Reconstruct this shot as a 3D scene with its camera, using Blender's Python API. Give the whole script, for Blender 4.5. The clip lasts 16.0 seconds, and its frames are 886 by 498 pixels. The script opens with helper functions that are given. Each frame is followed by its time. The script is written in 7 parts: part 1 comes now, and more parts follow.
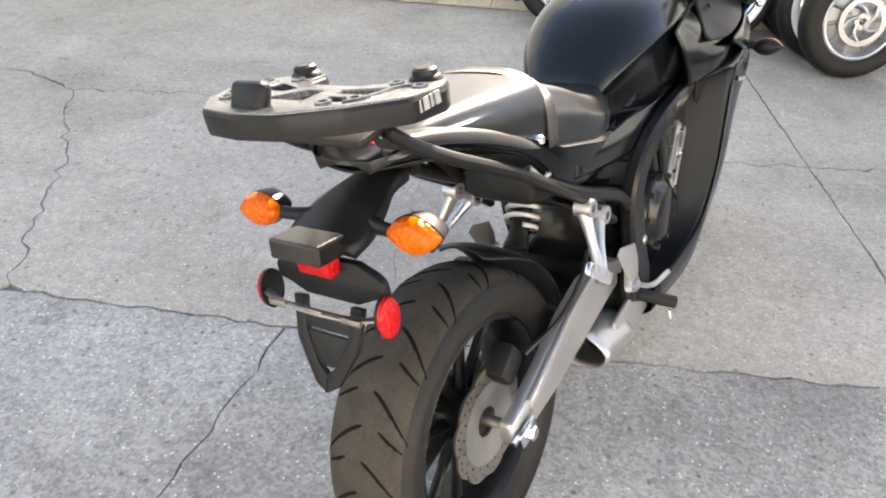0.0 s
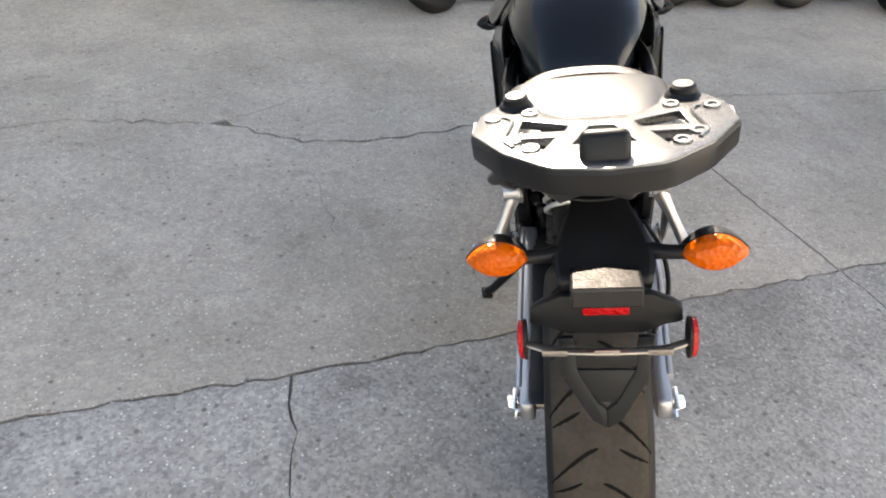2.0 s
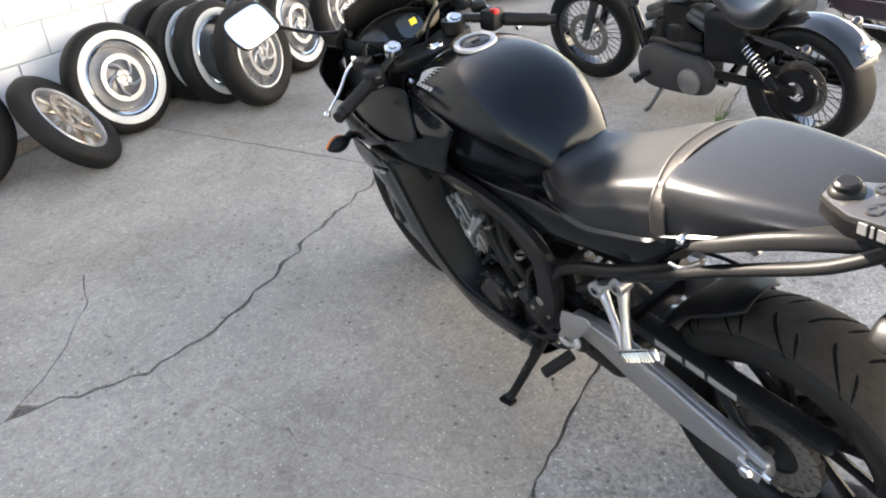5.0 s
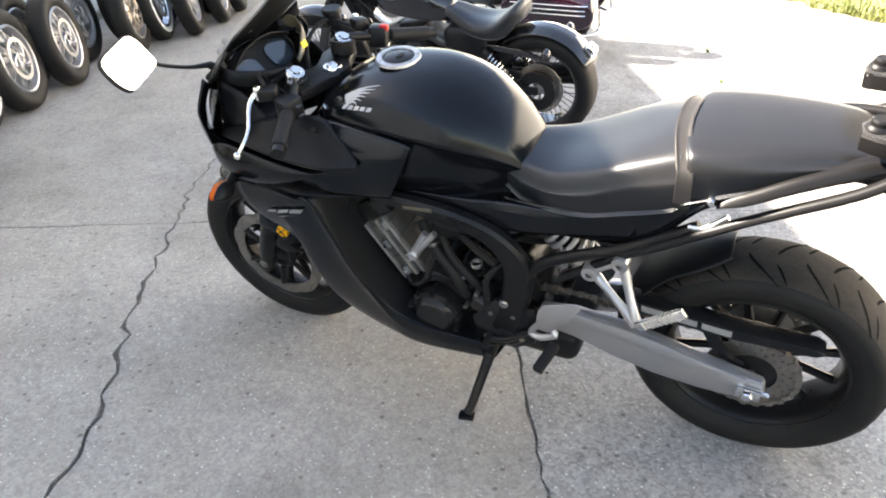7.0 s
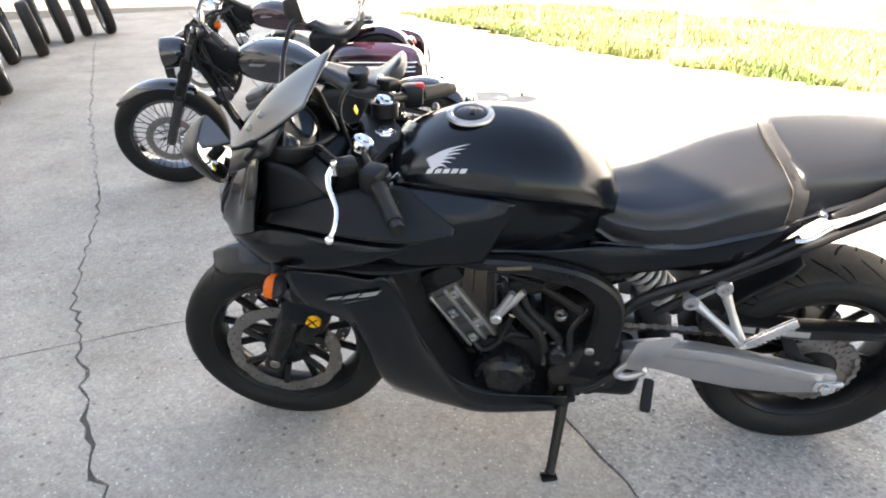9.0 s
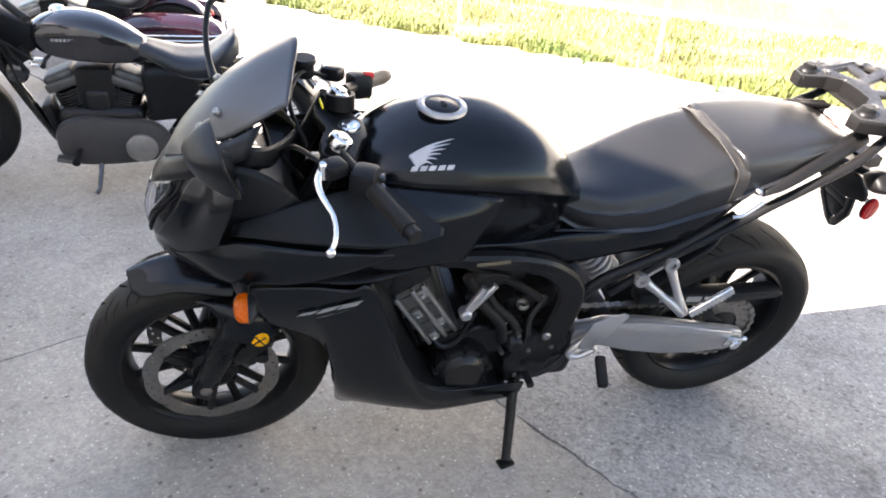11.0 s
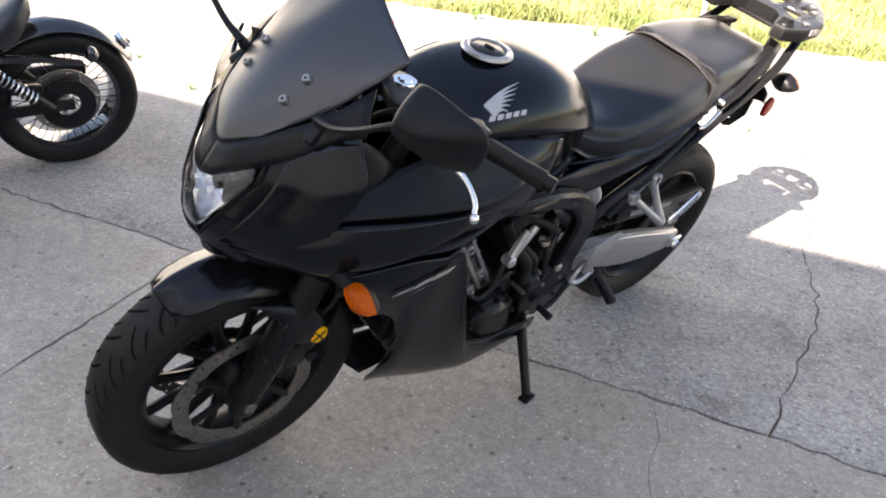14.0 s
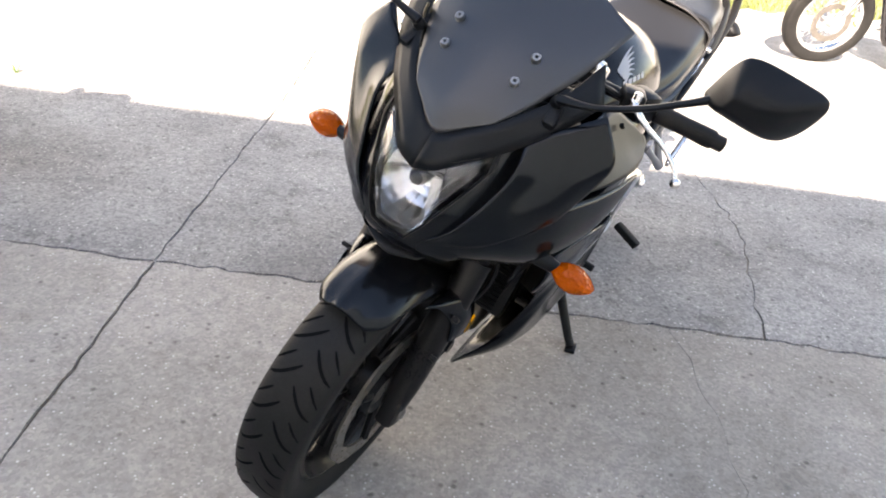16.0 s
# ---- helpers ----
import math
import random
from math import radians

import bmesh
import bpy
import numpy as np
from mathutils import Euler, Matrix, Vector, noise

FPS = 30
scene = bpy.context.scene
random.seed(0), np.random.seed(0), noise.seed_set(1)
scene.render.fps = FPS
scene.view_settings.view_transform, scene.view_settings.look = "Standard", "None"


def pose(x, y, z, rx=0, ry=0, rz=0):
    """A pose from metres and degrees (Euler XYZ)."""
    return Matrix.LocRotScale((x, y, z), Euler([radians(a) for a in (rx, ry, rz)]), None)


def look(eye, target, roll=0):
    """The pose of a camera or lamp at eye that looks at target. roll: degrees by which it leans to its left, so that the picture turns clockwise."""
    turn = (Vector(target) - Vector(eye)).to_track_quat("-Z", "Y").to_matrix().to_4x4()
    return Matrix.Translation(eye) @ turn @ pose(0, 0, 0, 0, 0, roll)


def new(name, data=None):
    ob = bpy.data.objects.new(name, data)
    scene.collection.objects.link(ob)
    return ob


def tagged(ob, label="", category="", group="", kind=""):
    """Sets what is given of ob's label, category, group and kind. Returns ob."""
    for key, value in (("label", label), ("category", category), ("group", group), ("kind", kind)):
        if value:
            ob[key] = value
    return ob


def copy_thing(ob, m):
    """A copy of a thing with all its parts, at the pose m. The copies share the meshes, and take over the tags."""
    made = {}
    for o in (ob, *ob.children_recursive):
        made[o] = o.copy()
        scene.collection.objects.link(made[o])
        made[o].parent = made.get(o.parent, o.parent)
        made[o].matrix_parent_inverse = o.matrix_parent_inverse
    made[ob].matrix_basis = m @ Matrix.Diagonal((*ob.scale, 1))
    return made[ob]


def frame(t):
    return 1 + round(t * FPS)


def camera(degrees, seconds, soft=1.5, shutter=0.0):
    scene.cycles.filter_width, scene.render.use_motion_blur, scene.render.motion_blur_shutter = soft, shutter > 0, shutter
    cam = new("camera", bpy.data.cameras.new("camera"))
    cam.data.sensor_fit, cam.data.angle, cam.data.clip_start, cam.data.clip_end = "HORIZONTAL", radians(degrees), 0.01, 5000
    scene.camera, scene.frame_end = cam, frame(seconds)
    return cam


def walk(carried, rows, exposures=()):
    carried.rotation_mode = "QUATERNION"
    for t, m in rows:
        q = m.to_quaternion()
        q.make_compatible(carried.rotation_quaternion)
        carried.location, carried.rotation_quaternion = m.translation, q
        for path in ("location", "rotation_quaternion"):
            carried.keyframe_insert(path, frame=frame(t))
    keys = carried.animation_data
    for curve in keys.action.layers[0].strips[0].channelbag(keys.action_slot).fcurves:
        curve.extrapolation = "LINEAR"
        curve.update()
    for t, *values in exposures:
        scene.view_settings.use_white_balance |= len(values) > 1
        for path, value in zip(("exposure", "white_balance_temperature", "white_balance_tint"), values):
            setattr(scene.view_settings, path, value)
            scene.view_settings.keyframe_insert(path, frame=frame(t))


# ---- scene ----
cam = camera(63.0, 16.0, 1.9)
PATH = [
    (0, (0.24, 0.38, 1.351), (0.142, 2.025, 0.217), 3.5),
    (0.5, (0.035, 0.363, 1.362), (0.153, 2.016, 0.243), 4.5),
    (1, (-0.161, 0.363, 1.364), (0.168, 1.972, 0.223), 5.7),
    (1.5, (-0.332, 0.476, 1.355), (0.143, 2.027, 0.186), 5.4),
    (2, (-0.5, 0.586, 1.351), (0.181, 2.064, 0.188), 6.8),
    (2.5, (-0.692, 0.674, 1.392), (0.254, 2.002, 0.235), 6.7),
    (3, (-0.801, 0.814, 1.393), (0.252, 2.16, 0.353), 2.8),
    (3.2, (-0.834, 0.888, 1.41), (0.255, 2.21, 0.377), 0.7),
    (5.3, (-1.087, 1.555, 1.378), (0.489, 2.291, 0.391), -2.6),
    (5.5, (-1.121, 1.627, 1.364), (0.506, 2.277, 0.4), -2.0),
    (6, (-1.2, 1.781, 1.356), (0.509, 2.084, 0.361), -1.6),
    (6.5, (-1.209, 1.935, 1.349), (0.509, 2.001, 0.328), -0.7),
    (7, (-1.155, 2.158, 1.35), (0.595, 2.105, 0.382), -0.8),
    (7.5, (-1.133, 2.34, 1.334), (0.636, 2.204, 0.41), -0.4),
    (8, (-1.122, 2.55, 1.349), (0.632, 2.197, 0.455), -1.0),
    (8.5, (-1.051, 2.693, 1.335), (0.652, 2.157, 0.433), -0.8),
    (8.7, (-0.981, 2.763, 1.326), (0.714, 2.156, 0.455), -0.8),
    (10.8, (-0.627, 3.192, 1.329), (0.714, 2.011, 0.431), 3.1),
    (11, (-0.568, 3.201, 1.335), (0.724, 1.96, 0.445), 3.9),
    (11.5, (-0.481, 3.197, 1.343), (0.6, 1.718, 0.539), 6.3),
    (12, (-0.438, 3.254, 1.339), (0.404, 1.62, 0.552), 8.1),
    (12.5, (-0.357, 3.406, 1.334), (0.338, 1.718, 0.518), 8.4),
    (13, (-0.278, 3.516, 1.309), (0.459, 1.875, 0.437), 6.7),
    (13.5, (-0.117, 3.54, 1.275), (0.601, 1.937, 0.319), 5.7),
    (14, (0.044, 3.558, 1.279), (0.663, 1.925, 0.305), 5.2),
    (14.5, (0.22, 3.644, 1.271), (0.665, 1.957, 0.292), 6.4),
    (15, (0.401, 3.728, 1.262), (0.647, 2.001, 0.285), 6.9),
    (15.5, (0.602, 3.697, 1.23), (0.711, 1.965, 0.236), 7.0),
    (16, (0.761, 3.674, 1.231), (0.726, 1.953, 0.213), 7.9),
]
EXPOSURES = [(0.0, 3.05, 9000, 15), (1.0, 2.79, 9000, 15), (2.0, 2.6, 9000, 15), (2.5, 2.5, 9000, 15), (5.5, 2.93, 8900, 15), (7.0, 3.03, 8900, 15), (8.5, 3.11, 8900, 15), (11.0, 2.92, 8300, 18), (11.5, 2.48, 8200, 18), (12.0, 2.03, 7800, 18), (12.5, 1.73, 7700, 18), (13.0, 1.65, 7800, 18), (13.5, 2.01, 8200, 18), (14.5, 2.74, 8800, 18), (16.0, 2.79, 8800, 18)]
walk(cam, [(t, look(eye, target, roll)) for t, eye, target, roll in PATH], EXPOSURES)
from mathutils.bvhtree import BVHTree
from mathutils.geometry import delaunay_2d_cdt

# ---- light ----
SUN = Vector((0.32, 1.33, 0.955)).normalized()
world = bpy.data.worlds.new("sky")
scene.world = world
world.use_nodes = True
wn = world.node_tree.nodes
sky = wn.new("ShaderNodeTexSky")
sky.sky_type, sky.sun_disc = "NISHITA", False
sky.sun_elevation, sky.sun_rotation = math.asin(SUN.z), math.atan2(SUN.x, SUN.y)
sky.air_density, sky.dust_density, sky.ozone_density = 1.0, 0.5, 1.6
wn["Background"].inputs[1].default_value = 0.092
world.node_tree.links.new(sky.outputs[0], wn["Background"].inputs[0])
sun = new("sun", bpy.data.lights.new("sun", "SUN"))
sun.data.energy, sun.data.angle, sun.data.color = 5.0, radians(0.53), (1.0, 0.985, 0.99)
sun.matrix_world = look(SUN * 20, (0, 0, 0))

# ---- materials ----


def mat(name, a, b=None, rough=0.5, metal=0.0, scale=8.0, fine=120.0, bump=0.15, depth=0.001, spread=0.12, ior=1.45, coat=0.0, contrast=0.5, spec=0.5, tint=None):
    """Two close colours blended by a coarse and a fine noise, with uneven gloss and a fine relief."""
    m = bpy.data.materials.new(name)
    m.use_nodes = True
    n, l = m.node_tree.nodes, m.node_tree.links
    p = n["Principled BSDF"]
    b = b or tuple(min(1, c * 1.35 + 0.004) for c in a)
    tc = n.new("ShaderNodeTexCoord")
    big, small = n.new("ShaderNodeTexNoise"), n.new("ShaderNodeTexNoise")
    big.inputs["Scale"].default_value, big.inputs["Detail"].default_value = scale, 5
    small.inputs["Scale"].default_value, small.inputs["Detail"].default_value = fine, 3
    for t in (big, small):
        l.new(tc.outputs["Object"], t.inputs["Vector"])
    mx = n.new("ShaderNodeMath")
    mx.operation = "MULTIPLY_ADD"
    mx.inputs[1].default_value = 0.4
    l.new(small.outputs["Fac"], mx.inputs[0])
    sc = n.new("ShaderNodeMath")
    sc.operation = "MULTIPLY"
    sc.inputs[1].default_value = 0.6
    l.new(big.outputs["Fac"], sc.inputs[0])
    l.new(sc.outputs[0], mx.inputs[2])
    ramp = n.new("ShaderNodeValToRGB")
    ramp.color_ramp.elements[0].position, ramp.color_ramp.elements[1].position = 0.5 - contrast / 2, 0.5 + contrast / 2
    ramp.color_ramp.elements[0].color, ramp.color_ramp.elements[1].color = (*a, 1), (*b, 1)
    l.new(mx.outputs[0], ramp.inputs[0])
    l.new(ramp.outputs[0], p.inputs["Base Color"])
    rr = n.new("ShaderNodeMapRange")
    rr.inputs[3].default_value, rr.inputs[4].default_value = max(0.02, rough - spread), min(1, rough + spread)
    l.new(mx.outputs[0], rr.inputs[0])
    l.new(rr.outputs[0], p.inputs["Roughness"])
    p.inputs["Metallic"].default_value, p.inputs["IOR"].default_value, p.inputs["Coat Weight"].default_value = metal, ior, coat
    p.inputs["Specular IOR Level"].default_value = spec
    if tint:
        p.inputs["Specular Tint"].default_value = (*tint, 1)
    bp = n.new("ShaderNodeBump")
    bp.inputs["Strength"].default_value, bp.inputs["Distance"].default_value = bump, depth
    l.new(small.outputs["Fac"], bp.inputs["Height"])
    l.new(bp.outputs[0], p.inputs["Normal"])
    return m


def concrete(name, lo, hi, pebble=0.35, seed=0.0):
    """Cast concrete with worn-out pebbles, blotches, dark pits and soft stains."""
    m = bpy.data.materials.new(name)
    m.use_nodes = True
    n, l = m.node_tree.nodes, m.node_tree.links
    p = n["Principled BSDF"]
    tc = n.new("ShaderNodeTexCoord")
    mp = n.new("ShaderNodeMapping")
    mp.inputs["Location"].default_value = (seed, seed * 0.7, 0)
    l.new(tc.outputs["Object"], mp.inputs[0])

    def noise_tex(scale, detail=4, rough=0.6):
        t = n.new("ShaderNodeTexNoise")
        t.inputs["Scale"].default_value, t.inputs["Detail"].default_value, t.inputs["Roughness"].default_value = scale, detail, rough
        l.new(mp.outputs[0], t.inputs["Vector"])
        return t

    def mix(kind, fac, c1, c2):
        x = n.new("ShaderNodeMix")
        x.data_type, x.blend_type = "RGBA", kind
        for s, v in ((0, fac), (6, c1), (7, c2)):
            if isinstance(v, bpy.types.NodeSocket):
                l.new(v, x.inputs[s])
            else:
                x.inputs[s].default_value = v
        return x.outputs[2]

    def ramp(src, p0, p1, c0=(0, 0, 0, 1), c1=(1, 1, 1, 1)):
        r = n.new("ShaderNodeValToRGB")
        e = r.color_ramp.elements
        e[0].position, e[1].position, e[0].color, e[1].color = p0, p1, c0, c1
        l.new(src, r.inputs[0])
        return r.outputs[0]

    blot = noise_tex(2.2, 6, 0.62)
    base = ramp(blot.outputs["Fac"], 0.32, 0.68, (*lo, 1), (*hi, 1))
    mid = noise_tex(26, 5, 0.7)
    base = mix("MULTIPLY", 0.55, base, ramp(mid.outputs["Fac"], 0.3, 0.7, (0.72, 0.72, 0.73, 1), (1.18, 1.17, 1.15, 1)))
    vo = n.new("ShaderNodeTexVoronoi")
    vo.inputs["Scale"].default_value = 130 - 90 * max(0.0, pebble - 0.3)
    l.new(mp.outputs[0], vo.inputs["Vector"])
    grey = n.new("ShaderNodeSeparateColor")
    l.new(vo.outputs["Color"], grey.inputs[0])
    base = mix("OVERLAY", pebble, base, ramp(grey.outputs[0], 0.0, 1.0, (0.2, 0.2, 0.21, 1), (0.85, 0.84, 0.81, 1)))
    light = ramp(grey.outputs[1], 0.93, 0.97)
    core = ramp(vo.outputs["Distance"], 0.25, 0.45, (1, 1, 1, 1), (0, 0, 0, 1))
    spot = n.new("ShaderNodeMath")
    spot.operation = "MULTIPLY"
    l.new(light, spot.inputs[0])
    l.new(core, spot.inputs[1])
    base = mix("MIX", spot.outputs[0], base, (0.62, 0.61, 0.58, 1))
    vd = n.new("ShaderNodeTexVoronoi")
    vd.inputs["Scale"].default_value = 34
    l.new(mp.outputs[0], vd.inputs["Vector"])
    g2 = n.new("ShaderNodeSeparateColor")
    l.new(vd.outputs["Color"], g2.inputs[0])
    dk = n.new("ShaderNodeMath")
    dk.operation = "MULTIPLY"
    l.new(ramp(g2.outputs[0], 0.92 - 0.35 * pebble, 0.95 - 0.35 * pebble), dk.inputs[0])
    l.new(ramp(vd.outputs["Distance"], 0.12, 0.3, (0.75, 0.75, 0.75, 1), (0, 0, 0, 1)), dk.inputs[1])
    base = mix("MULTIPLY", dk.outputs[0], base, (0.35, 0.34, 0.34, 1))
    stain = noise_tex(0.75, 5, 0.55)
    base = mix("MULTIPLY", ramp(stain.outputs["Fac"], 0.52, 0.72), base, (0.74, 0.73, 0.71, 1))
    erode = noise_tex(5.5, 8, 0.72)
    base = mix("MULTIPLY", ramp(erode.outputs["Fac"], 0.56, 0.66, (0, 0, 0, 1), (min(1, pebble * 2.2), min(1, pebble * 2.2), min(1, pebble * 2.2), 1)), base, (0.66, 0.65, 0.64, 1))
    l.new(base, p.inputs["Base Color"])
    p.inputs["Roughness"].default_value = 0.88
    p.inputs["Specular IOR Level"].default_value = 0.3
    bp = n.new("ShaderNodeBump")
    bp.inputs["Strength"].default_value, bp.inputs["Distance"].default_value = 0.35, 0.002
    add = n.new("ShaderNodeMath")
    l.new(grey.outputs[0], add.inputs[0])
    l.new(mid.outputs["Fac"], add.inputs[1])
    l.new(add.outputs[0], bp.inputs["Height"])
    l.new(bp.outputs[0], p.inputs["Normal"])
    return m


def lens(name, col, rough=0.22):
    """Coloured moulded plastic lens with a cushion relief behind a glossy skin."""
    m = mat(name, col, tuple(c * 0.7 for c in col), rough, 0, 30, 300, 0.1, 0.0005, 0.04, coat=0.0, spec=0.25)
    n, l = m.node_tree.nodes, m.node_tree.links
    v = n.new("ShaderNodeTexVoronoi")
    v.inputs["Scale"].default_value = 130
    l.new(n["Texture Coordinate"].outputs["Object"], v.inputs["Vector"])
    b = n["Bump"]
    l.new(v.outputs["Distance"], b.inputs["Height"])
    b.inputs["Strength"].default_value, b.inputs["Distance"].default_value = 0.8, 0.003
    n["Principled BSDF"].inputs["Subsurface Weight"].default_value = 0.05
    n["Principled BSDF"].inputs["Subsurface Radius"].default_value = (0.01, 0.004, 0.002)
    return m


def glass(name, tint=(1, 1, 1), rough=0.0):
    m = bpy.data.materials.new(name)
    m.use_nodes = True
    p = m.node_tree.nodes["Principled BSDF"]
    p.inputs["Base Color"].default_value, p.inputs["Roughness"].default_value = (*tint, 1), rough
    p.inputs["Transmission Weight"].default_value, p.inputs["IOR"].default_value = 1.0, 1.45
    return m


